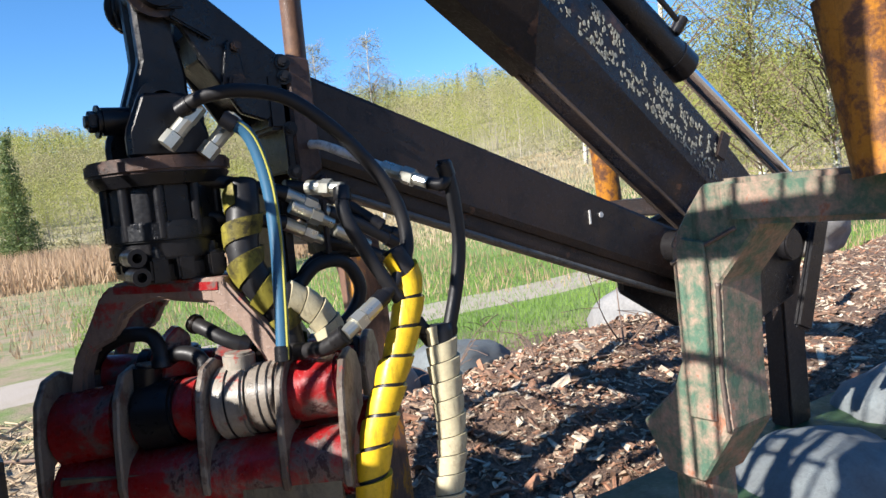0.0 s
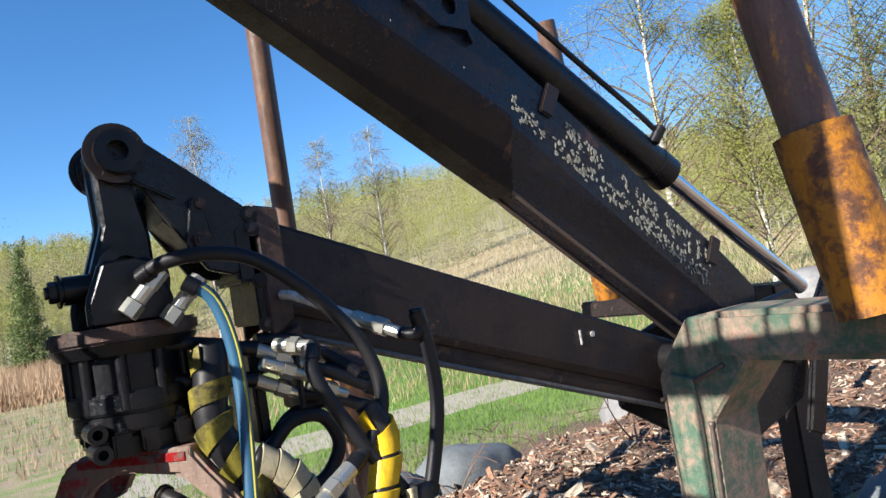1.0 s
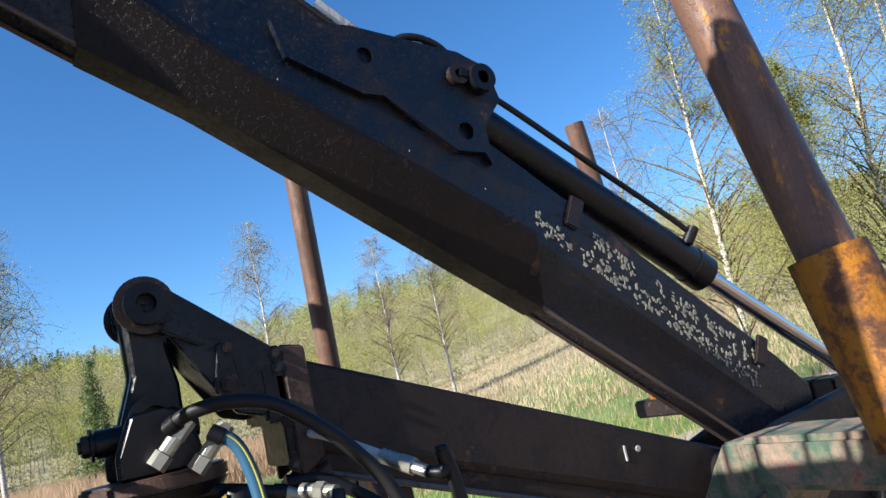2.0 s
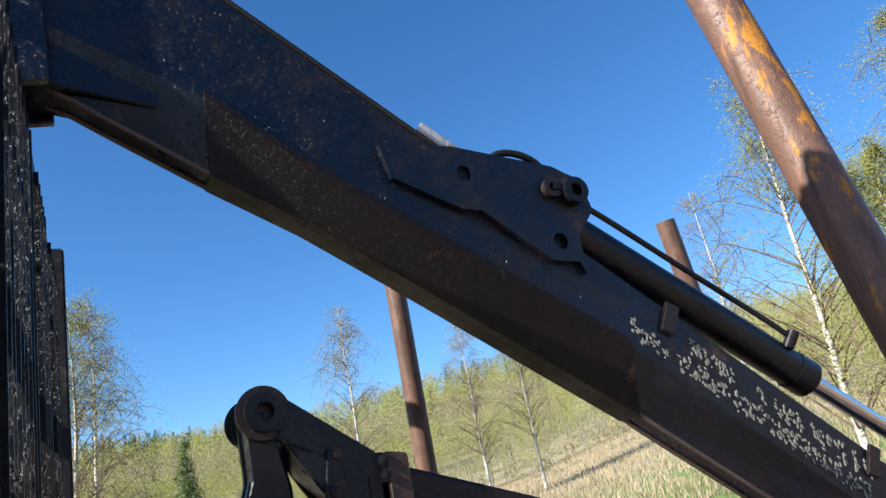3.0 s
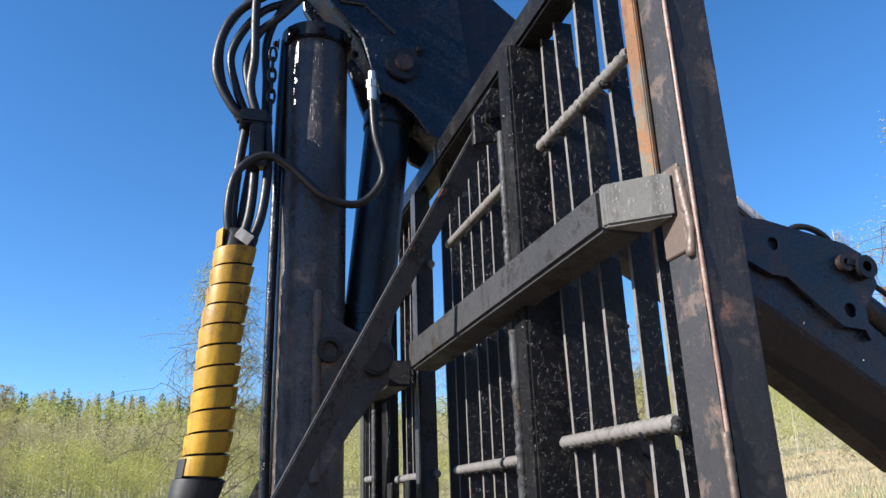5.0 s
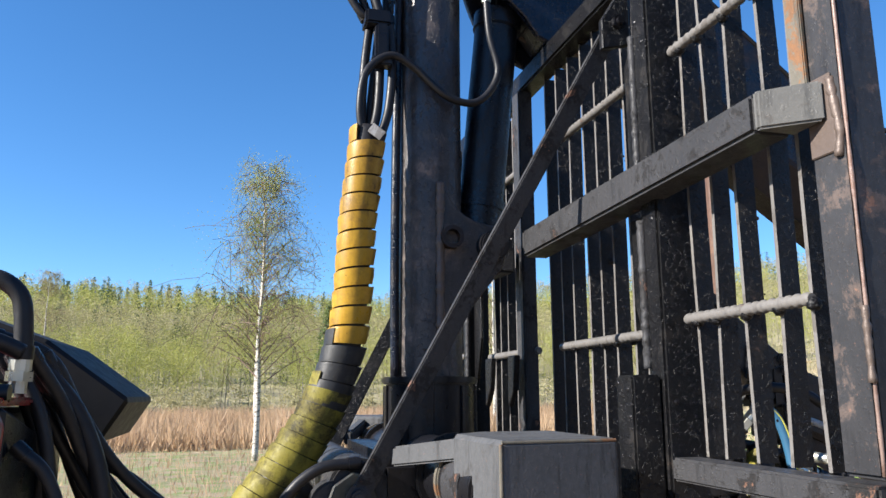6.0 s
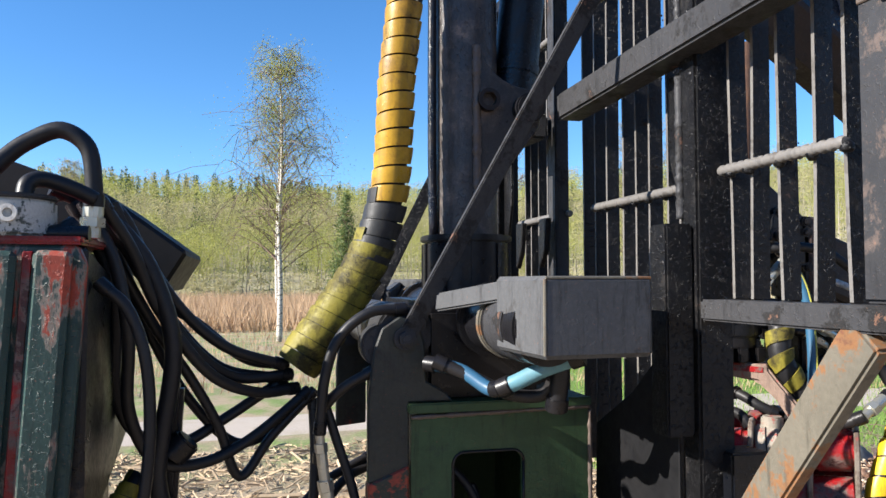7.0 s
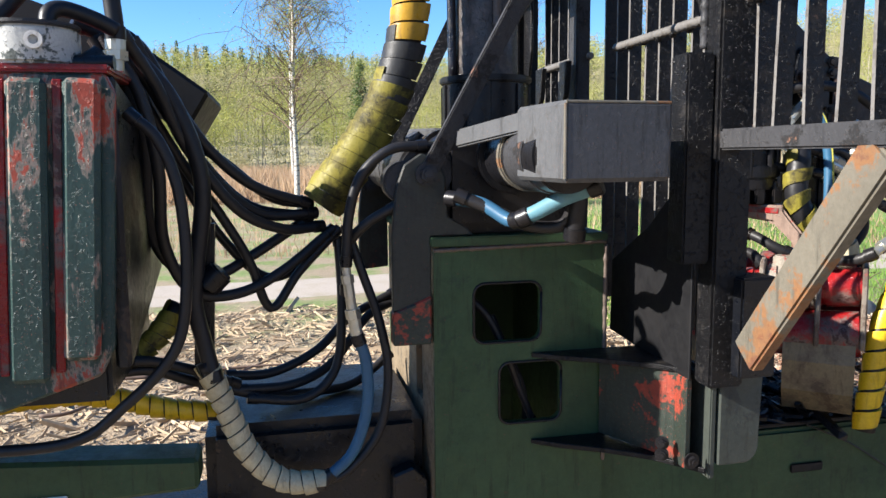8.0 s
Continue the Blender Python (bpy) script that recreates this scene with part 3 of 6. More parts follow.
def birch(x, y, height, seed, leafy=1.0, lean=0.0, width=0.2, crown_from=0.22, leaf=0.05, per=5, thick=1.0):
    r = random.Random(seed)
    z0 = max(land(x, y), 0) - 0.1
    tree = thing("birch_tree", (x, y, z0), "slender white-barked birch with sparse fresh spring leaves", "birch tree", "birches in the field")
    way = spline([(x + lean * height * k + r.uniform(-0.006, 0.006) * height * (k > 0), y + r.uniform(-0.006, 0.006) * height * (k > 0), z0 + height * k) for k in (0, 0.2, 0.4, 0.6, 0.8, 1.0)], 5)
    base = height * 0.0105 * thick
    part("trunk", sweep(way, lambda t: base * (1 - 0.93 * t), 9), M_BARK, tree, "white bark with dark patches", smooth=True)
    bm, tips = bmesh.new(), []
    for _ in range(int(46 * leafy) + 24):
        k = crown_from + (0.97 - crown_from) * r.random() ** 0.8
        i = min(int(k * (len(way) - 1)), len(way) - 2)
        p = way[i].lerp(way[i + 1], k * (len(way) - 1) - i)
        length = height * width * (1.05 - k) ** 0.6 * r.uniform(0.5, 1.15)
        a = r.uniform(0, 6.28)
        d = Vector((math.cos(a), math.sin(a), r.uniform(0.5, 1.3))).normalized()
        q1 = p + d * length * 0.5
        q2 = p + d * length * 0.9 + Vector((0, 0, -length * 0.1))
        q3 = q2 + Vector((d.x * 0.25, d.y * 0.25, -0.28)) * length
        limb = spline([p, q1, q2, q3], 3)
        r0 = base * 0.28 * (1 - k) + 0.004
        sweep(limb, lambda t: r0 * (1 - 0.85 * t), 4, bm)
        for _j in range(5):
            s = limb[r.randint(3, len(limb) - 1)]
            e = s + Vector((r.gauss(0, 0.5), r.gauss(0, 0.5), r.gauss(-0.25, 0.4))) * length * 0.55
            sweep([s, s.lerp(e, 0.5) + Vector((0, 0, 0.04)) * length, e], 0.0035 + 0.0004 * height, 3, bm)
            for f in (0.35, 0.7, 1.0):
                c = s.lerp(e, f)
                tips.append((c.x, c.y, c.z, length * 0.17))
    tagged(part("limbwork", bm, M_TWIG, tree), kind="stuff")
    v, f = leaves(r, tips, max(int(per * leafy), 1), leaf, 1.0)
    mesh = bpy.data.meshes.new("crown")
    mesh.from_pydata([p - Vector((x, y, z0)) for p in v], [], f)
    mesh.materials.append(M_BUDS if leafy < 1.4 else M_LEAF)
    crown = new("crown", mesh)
    crown.parent = tree
    tagged(crown, kind="stuff")
    return tree


def spruce_clumps(r, x, y, z, h):
    out = []
    for k in np.linspace(0.08, 1.0, 16):
        w = h * 0.17 * (1.02 - k)
        for _ in range(max(int(7 * (1.1 - k)), 1)):
            a = r.uniform(0, 6.28)
            out.append((x + math.cos(a) * w * r.uniform(0.3, 1), y + math.sin(a) * w * r.uniform(0.3, 1), z + h * k, h * 0.02 + w * 0.12))
    return out


def woods(name, label, seed, count, rings, az, heights, mat, per, size, kind_spruce=0.0, trunks=True, bushy=0.20):
    """A belt of far trees: thin trunks and loose crowns, as joined arrays."""
    r = random.Random(seed)
    tv, tf, centres, dark = [], [], [], []
    for _ in range(count):
        d = rings[0] + (rings[1] - rings[0]) * r.random() ** 1.2
        a = radians(r.uniform(*az))
        x, y = d * math.sin(a), d * math.cos(a)
        z, h = land(x, y) - 0.3, r.uniform(*heights)
        if r.random() < kind_spruce * (1.6 if math.degrees(a) < 4 else 0.25):
            dark += spruce_clumps(r, x, y, z, h * 1.02)
            continue
        if trunks:
            w, lx, ly = h * 0.006 + 0.012, r.gauss(0, 0.03) * h, r.gauss(0, 0.03) * h
            k = len(tv)
            tv += [(x + w * math.cos(q), y + w * math.sin(q), z) for q in (0, 2.1, 4.2)] + [(x + lx, y + ly, z + h * 0.95)]
            tf += [(k, k + 1, k + 3), (k + 1, k + 2, k + 3), (k + 2, k, k + 3)]
        low = r.uniform(0.18, 0.42)
        for _c in range(19):
            k = low + (1 - low) * r.random() ** 0.9
            w = h * bushy * (0.25 + 1.1 * math.sin(math.pi * min(max((k - low) / (1.06 - low), 0.05), 1)) ** 0.8)
            q, e = r.uniform(0, 6.28), r.uniform(0.1, 1)
            centres.append((x + math.cos(q) * w * e, y + math.sin(q) * w * e, z + h * k, h * 0.062))
    if tv:
        scatter_mesh(name + "_trunks", M_FARTRUNK, tv, tf, "pale trunks of a far spring wood", "tree trunks")
    scatter_mesh(name, mat, *leaves(r, centres, per, size, 1.0, True), label, "woodland")
    if dark:
        scatter_mesh(name + "_spruces", M_SPRUCE, *leaves(r, dark, 9, size * 1.2, 1.0, True), "dark green spruces among the birches", "spruces")


AZ = (-48, 78)
woods("near_wood", "edge of a light green spring birch wood", 11, 1000, (88, 135), AZ, (6.5, 10.5), M_LEAF, 32, 0.080, 0.05)
woods("middle_wood", "pale budding wood on the hillside", 12, 1500, (130, 230), AZ, (9, 14), M_BUDS, 17, 0.14, 0.04)
woods("hill_wood", "light green wood on the far hill", 13, 1800, (210, 380), AZ, (10, 15), M_LEAF, 9, 0.30, 0.14, trunks=False)
woods("ridge_wood", "dark spruce wood along the ridge", 15, 900, (370, 470), AZ, (11, 16), M_BUDS, 7, 0.40, 0.38, trunks=False)
woods("young_bushes", "low pale bushes before the wood", 14, 420, (62, 92), AZ, (1.5, 3.5), M_BUDS, 5, 0.12, 0.0, trunks=False, bushy=0.3)

# single birches that stand out against the sky
birch(-0.4, 22.3, 8.9, 21, 2.0, leaf=0.022, per=5, width=0.33)
for bx, by, bh, bs in ((0.05, 40, 13.5, 22), (12.8, 40, 12.8, 23), (23.6, 40, 11.5, 24), (-14.5, 60, 11, 25), (20, 40, 11, 28), (41.2, 40, 16.5, 33)):
    birch(bx, by, bh, bs, 1.3, leaf=0.036, per=5, width=0.28)
for bx, by, bh, bs in ((19.2, 10, 11.5, 26), (16.2, 10.2, 7.5, 27), (24, 11, 13, 29), (22, 9, 11, 30), (27, 17, 11, 31), (15.4, 12, 10.5, 32)):
    birch(bx, by, bh, bs, 1.5, leaf=0.030, per=13, width=0.30, crown_from=0.12)


def spruce(x, y, height, seed):
    r = random.Random(seed)
    z0 = land(x, y) - 0.2
    tree = thing("spruce_tree", (x, y, z0), "dark green spruce at the edge of the birch wood", "spruce tree")
    part("trunk", sweep([Vector((x, y, z0 + height * k)) for k in (0, 0.3, 0.6, 1.0)], lambda t: 0.016 * height * (1.02 - t), 8), M_TWIG, tree, smooth=True)
    boughs = []
    for k in np.linspace(0.06, 0.99, 44):
        w = height * 0.21 * (1.03 - k) ** 0.85
        for _ in range(max(int(15 * (1.12 - k)), 3)):
            a, e = r.uniform(0, 6.28), r.uniform(0.15, 1.0)
            boughs.append((x + math.cos(a) * w * e, y + math.sin(a) * w * e, z0 + height * (k - 0.05 * e), 0.14 + 0.1 * (1 - k)))
    v, f = leaves(r, boughs, 22, 0.10, 1.0, True)
    mesh = bpy.data.meshes.new("crown")
    mesh.from_pydata([p - Vector((x, y, z0)) for p in v], [], f)
    mesh.materials.append(M_HAZYSPRUCE)
    crown = new("crown", mesh)
    crown.parent = tree
    tagged(crown, kind="stuff")
    return tree


spruce(5.9, 60, 9.4, 71)


def blades(name, mat, n, seed, where, h, w, label, category):
    r = random.Random(seed)
    verts, faces = [], []
    for _ in range(n):
        x, y = where(r)
        z = land(x, y) - 0.02
        hh, a = h * r.uniform(0.5, 1.3), r.uniform(0, 6.28)
        dx, dy = math.cos(a) * w, math.sin(a) * w
        lx, ly = r.gauss(0, 0.25) * hh, r.gauss(0, 0.25) * hh
        k = len(verts)
        verts += [(x - dx, y - dy, z), (x + dx, y + dy, z), (x + lx + dx * 0.2, y + ly + dy * 0.2, z + hh)]
        faces.append((k, k + 1, k + 2))
    scatter_mesh(name, mat, verts, faces, label, category)


def polar(r, d0, d1, a0, a1, p=1.0):
    d, a = d0 + (d1 - d0) * r.random() ** p, radians(r.uniform(a0, a1))
    return d * math.sin(a), d * math.cos(a)


blades("reeds", M_REED, 46000, 31, lambda r: polar(r, 27, 64, AZ[0], 27), 1.0, 0.03, "dry reddish-brown reeds and tall dead grass", "reeds")
blades("meadow_grass", M_MEADOW, 42000, 34, lambda r: polar(r, 26, 88, 25, AZ[1]), 0.32, 0.03, "pale straw and green grass on a low rise", "grass")
blades("grass", M_GRASS, 60000, 32, lambda r: polar(r, 6.4, 20, 8, 72, 1.2), 0.09, 0.007, "short young green grass", "grass")
blades("dead_grass", M_REED, 14000, 33, lambda r: polar(r, 12, 30, -35, 72), 0.22, 0.012, "tufts of dry yellow grass", "grass")


# bare twigs that stand up out of the bark heap
def twig_shrub(x, y, size, seed, arms):
    r = random.Random(seed)
    z = heap_height(x, y) - 0.03
    sh = thing("bare_shrub", (x, y, z), "thin bare brown twig growing from the bark heap", "shrub", "bare twigs")
    for _ in range(arms):
        a = r.uniform(0, 6.28)
        d = Vector((math.cos(a), math.sin(a), r.uniform(0.5, 1.6))).normalized()
        way = spline([Vector((x, y, z)), Vector((x, y, z)) + d * size * 0.45 + Vector((r.gauss(0, 0.03), 0, 0.02)), Vector((x, y, z)) + d * size + Vector((r.gauss(0, 0.08), r.gauss(0, 0.08), r.gauss(0.0, 0.05)))], 4)
        limb = part("twig", sweep(way, lambda t: 0.007 * (1.1 - t), 6), M_TWIG, sh)
        for _k in range(5):
            p = way[r.randint(2, len(way) - 1)]
            q = p + Vector((r.gauss(0, 1), r.gauss(0, 1), r.gauss(0.6, 0.6))).normalized() * size * r.uniform(0.15, 0.4)
            part("twig_tip", sweep([p, p.lerp(q, 0.5) + Vector((0, 0, 0.01)), q], 0.0028, 4), M_TWIG, limb)
    return sh


twig_shrub(3.65, 3.35, 0.75, 1, 3)
twig_shrub(2.75, 4.1, 0.5, 2, 3)
twig_shrub(3.2, 3.7, 0.45, 3, 2)
twig_shrub(5.2, 3.0, 0.7, 4, 3)


# fallen branches on the straw
for k in range(14):
    r = random.Random(60 + k)
    x, y = r.uniform(-2.6, 1.2), r.uniform(3.2, 6.6)
    a, l = r.uniform(0, 3.14), r.uniform(0.4, 1.1)
    p = [Vector((x + math.cos(a) * l * (t - 0.5) + r.gauss(0, 0.03), y + math.sin(a) * l * (t - 0.5) + r.gauss(0, 0.03), land(x, y) + 0.03 + 0.03 * r.random())) for t in (0, 0.35, 0.7, 1)]
    lone("fallen_branch", sweep(spline(p, 5), lambda t: 0.014 * (1.1 - 0.7 * t), 7), M_TWIG, "bare dry branch lying on the straw", "branch", "fallen branches", smooth=True)


# ---- trailer chassis and crane pedestal ----
YC = 1.75
trailer = thing("timber_trailer", (0.5, YC, 0.5), "dark green steel chassis of a timber trailer with crane pedestal", "trailer")
part("main_beam", box(-0.2, 0.95, 1.46, 2.04, 0.42, 0.775, 0.012), M_GREEN, trailer)
part("rear_beam", box(0.955, 5.5, 1.5, 2.0, 0.2, 0.45, 0.012), M_GREEN, trailer)
part("drawbar", box(-1.30, -0.70, 1.46, 2.04, 0.52, 0.935, 0.03), M_BLACK, trailer)
part("deck_plate", box(0.08, 0.94, 1.48, 2.02, 0.777, 0.789, 0.003), M_OILY, trailer, "tarry black top of the beam")
front = holed([(-0.69, 0.5), (-0.205, 0.5), (-0.205, 1.418), (-0.69, 1.405)], [rounded(-0.578, -0.394, 1.155, 1.313, 0.028), rounded(-0.507, -0.334, 0.924, 1.091, 0.028)], 1.35, 1.366)
pedestal = part("pedestal_plate", front, M_GREEN, trailer, "green plate with two rounded openings")
for x0, x1, z0, z1 in ((-0.578, -0.394, 1.155, 1.313), (-0.507, -0.334, 0.924, 1.091)):
    rim = rounded(x0 - 0.003, x1 + 0.003, z0 - 0.003, z1 + 0.003, 0.03)
    part("opening_rim", sweep([Vector((u, 1.349, v)) for u, v in rim + rim[:1]], 0.004, 6), M_OILY, pedestal, smooth=True)
part("pedestal_plate", box(-0.69, -0.205, 2.13, 2.15, 0.5, 1.41, 0.003), M_GREEN, trailer)
slot = holed([(1.367, 0.5), (2.129, 0.5), (2.129, 1.418), (1.367, 1.418)], [rounded(1.52, 1.62, 0.95, 1.13, 0.01)], -0.69, -0.672, "x")
part("pedestal_side", slot, M_SUNPLATE, trailer, "scuffed side plate with a slot, sunlight in its tan colour")
part("slot_back", box(-0.66, -0.65, 1.42, 1.72, 0.9, 1.2, 0.002), M_REDWORN, trailer)
part("pedestal_side", box(-0.222, -0.206, 1.367, 2.129, 0.5, 1.41, 0.002), M_GREEN, trailer)
part("pedestal_top", box(-0.70, -0.2, 1.34, 2.16, 1.42, 1.445, 0.004), M_GREEN, trailer)
weld([(-0.69, 1.347, 1.41), (-0.205, 1.347, 1.42)], 0.006, trailer)
weld([(-0.203, 1.348, 1.41), (-0.203, 1.348, 0.79)], 0.006, trailer)
part("drawbar_cheek", prism([(-0.80, 0.5), (-0.70, 0.5), (-0.70, 0.76), (-0.74, 0.80), (-0.80, 0.78)], 1.40, 1.459, bevel=0.006), M_BLACK, trailer)
part("tow_bar", box(-2.6, -1.301, 1.6, 1.9, 0.40, 0.62, 0.02), M_BLACK, trailer)
part("tow_bracket", prism([(-1.36, 0.40), (-1.16, 0.40), (-1.16, 0.66), (-1.21, 0.72), (-1.36, 0.70)], 1.36, 1.455, bevel=0.01), M_BLACK, trailer)
part("stop_plate", bar((-1.22, 1.36, 0.55), (-1.22, 1.36, 0.83), 0.04, 0.015), M_GREEN, trailer)


def shelf(z, mat):
    edge = [(-0.42, 1.348), (-0.36, 1.30), (-0.25, 1.235), (-0.15, 1.16), (-0.055, 1.04), (-0.045, 1.348)]
    return part("bracket_shelf", prism(edge, z, z + 0.014, "z", 0.002), mat, trailer, "black oily shelf plate")


shelf(1.105, M_GRILLE)
shelf(0.858, M_GRILLE)
part("bracket_web", prism([(1.348, 0.872), (1.06, 0.872), (1.06, 1.105), (1.348, 1.105)], -0.115, -0.10, "x", 0.002), M_REDGREEN, trailer, "web plate with red paint showing through")
part("bracket_web", bar((-0.215, 1.345, 0.99), (-0.10, 1.10, 0.99), 0.012, 0.23, 0.002), M_REDGREEN, trailer, "angled web plate, red under black")
part("bracket_flange", box(-0.062, -0.046, 1.035, 1.36, 0.85, 1.125, 0.003), M_CHEEK, trailer)
cheek = [(-0.04, 1.36), (0.035, 1.345), (0.045, 1.15), (0.078, 1.13), (0.072, 0.96)] + [(0.03 + 0.042 * math.cos(a), 0.93 + 0.045 * math.sin(a)) for a in np.linspace(0, -1.57, 7)] + [(-0.04, 0.885)]
part("bracket_cheek", prism(cheek, 1.03, 1.05, bevel=0.003), M_CHEEK, trailer, "rounded end plate")
bolt((-0.105, 1.045, 0.90), (0, -1, 0), 0.014, 0.016, trailer)
bolt((-0.155, 1.10, 0.93), (-0.6, -1, 0), 0.012, 0.012, trailer)
bolt((-0.155, 1.10, 0.90), (-0.6, -1, 0), 0.012, 0.012, trailer)
part("frame_slot", box(0.50, 0.62, 1.452, 1.459, 0.63, 0.66, 0.004), M_BLACKPLATE, trailer)
part("cable", sweep(spline([(0.55, 1.455, 0.79), (0.72, 1.45, 0.71), (0.86, 1.45, 0.62)], 6), 0.003, 6), M_RUBBER, trailer)

# ---- headboard ----
head = thing("headboard", (-0.03, YC, 0.8), "black steel grille headboard with rebar cross rods, tar-smeared", "headboard")
TOP = 2.93


def slat(y, z0, z1, depth=0.05, bend=0.0, x=-0.03):
    """A flat bar set on edge: the narrow edge looks forward, the broad sides along the grille; a little bent and twisted."""
    n, t_ = 9, 0.0045
    bm, rows = bmesh.new(), []
    twist = 0.12 * noise.noise((y * 41, 2.0, 5.0))
    for k in range(n + 1):
        t = k / n
        off = bend * math.sin(math.pi * t) + 0.004 * noise.noise((y * 30, t * 3, 1))
        z = z0 + (z1 - z0) * t
        w = twist * math.sin(2.2 * t)
        rows.append([bm.verts.new(p) for p in ((x, y - t_ + off, z), (x + depth, y - t_ + off + depth * w, z), (x + depth, y + t_ + off + depth * w, z), (x, y + t_ + off, z))])
    for a, c in zip(rows, rows[1:]):
        for i in range(4):
            bm.faces.new((a[i], a[(i + 1) % 4], c[(i + 1) % 4], c[i]))
    bm.faces.new(list(reversed(rows[0])))
    bm.faces.new(rows[-1])
    bmesh.ops.recalc_face_normals(bm, faces=bm.faces)
    ob = part("slat", bm, M_GRILLE, head)
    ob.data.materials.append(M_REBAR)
    # paler steel on the forward edges paints in sunlight as well as bare wear
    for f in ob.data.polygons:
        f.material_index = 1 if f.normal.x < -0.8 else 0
    return ob


def blob(p, r):
    """A lump of weld where a rod crosses a slat."""
    bm = bmesh.new()
    bmesh.ops.create_icosphere(bm, subdivisions=2, radius=r)
    for v in bm.verts:
        v.co *= 1 + 0.4 * noise.noise(v.co * 90 + Vector(p) * 13)
    bmesh.ops.translate(bm, vec=p, verts=bm.verts)
    return part("weld_lump", bm, M_GRILLE, head, smooth=True)


def rebar(y0, y1, z, x=-0.040, r=0.011):
    n = int(abs(y1 - y0) / 0.011)
    way = [Vector((x, y0 + (y1 - y0) * k / n, z)) for k in range(n + 1)]
    return part("rebar", sweep(way, lambda t: r * (1.0 + (0.24 if round(t * n) % 2 else -0.08)), 9), M_REBAR, head, "ribbed reinforcing rod", smooth=40)


post_outer = box(-0.045, 0.038, 0.48, 0.565, 1.714, 3.02, 0.007)
part("outer_post", post_outer, M_POST, head, "worn square post with bare edges")
for xx, zz in ((-0.0435, 1.72),):
    part("edge_wear", sweep([Vector((xx, 0.4815, zz + 0.01 * k + 0.0 * k)) for k in range(0, 130, 3)], lambda t: 0.0035 * (1 + 0.6 * noise.noise((t * 30, xx * 50, 1))), 6), M_WEAR, head, "bare rusty worn corner", smooth=True)
weld([(-0.046, 0.505, 2.37), (-0.046, 0.492, 2.27), (-0.046, 0.50, 2.23)], 0.008, head)
weld([(-0.046, 0.482, 1.98), (-0.046, 0.482, 1.86)], 0.006, head)
part("outer_post", box(-0.045, 0.038, 2.935, 3.02, 1.714, 3.02, 0.007), M_POST, head)
part("post_strip", box(-0.056, -0.047, 0.548, 0.585, 2.30, 3.0, 0.002), M_STRUT, head, "flat with bare rusty orange paint")
part("top_rail", box(-0.075, -0.005, 0.58, 2.92, TOP - 0.035, TOP + 0.035, 0.007), M_GRILLE, head)
def solid8(lo, hi, bevel):
    """A six-sided block from four corners at one end and four at the other."""
    bm = bmesh.new()
    a, c = [bm.verts.new(p) for p in lo], [bm.verts.new(p) for p in hi]
    bm.faces.new(a)
    bm.faces.new(c)
    for i in range(4):
        bm.faces.new((a[i], a[(i + 1) % 4], c[(i + 1) % 4], c[i]))
    bmesh.ops.recalc_face_normals(bm, faces=bm.faces)
    return bevelled(bm, bevel)


for flip in (False, True):
    yy = (lambda v: 2 * YC - v) if flip else (lambda v: v)
    outer_end = [(-0.134, yy(0.579), 2.298), (-0.052, yy(0.512), 2.298), (-0.052, yy(0.512), 2.370), (-0.134, yy(0.579), 2.368)]
    bend_at = [(-0.136, yy(0.592), 2.296), (-0.052, yy(0.592), 2.296), (-0.052, yy(0.592), 2.370), (-0.136, yy(0.592), 2.368)]
    inner_end = [(-0.182, yy(1.612), 2.247), (-0.10, yy(1.612), 2.247), (-0.10, yy(1.612), 2.328), (-0.182, yy(1.612), 2.328)]
    part("cross_beam", solid8(bend_at, inner_end, 0.007), M_GREYSTEEL, head, "square tube beam with a paler scuffed end")
    # end piece paler than the beam: reflected sky painted into its colour
    part("beam_end", solid8(outer_end, [(x, y + (-0.001 if not flip else 0.001), z) for x, y, z in bend_at], 0.004), M_CAP, head, "scuffed steel mitred end with sky sheen in its colour")
part("end_bracket", prism([(-0.0495, 2.24), (-0.0455, 2.24), (-0.0455, 2.38), (-0.0495, 2.38)], 0.502, 0.56, bevel=0.003), M_WELD, head)
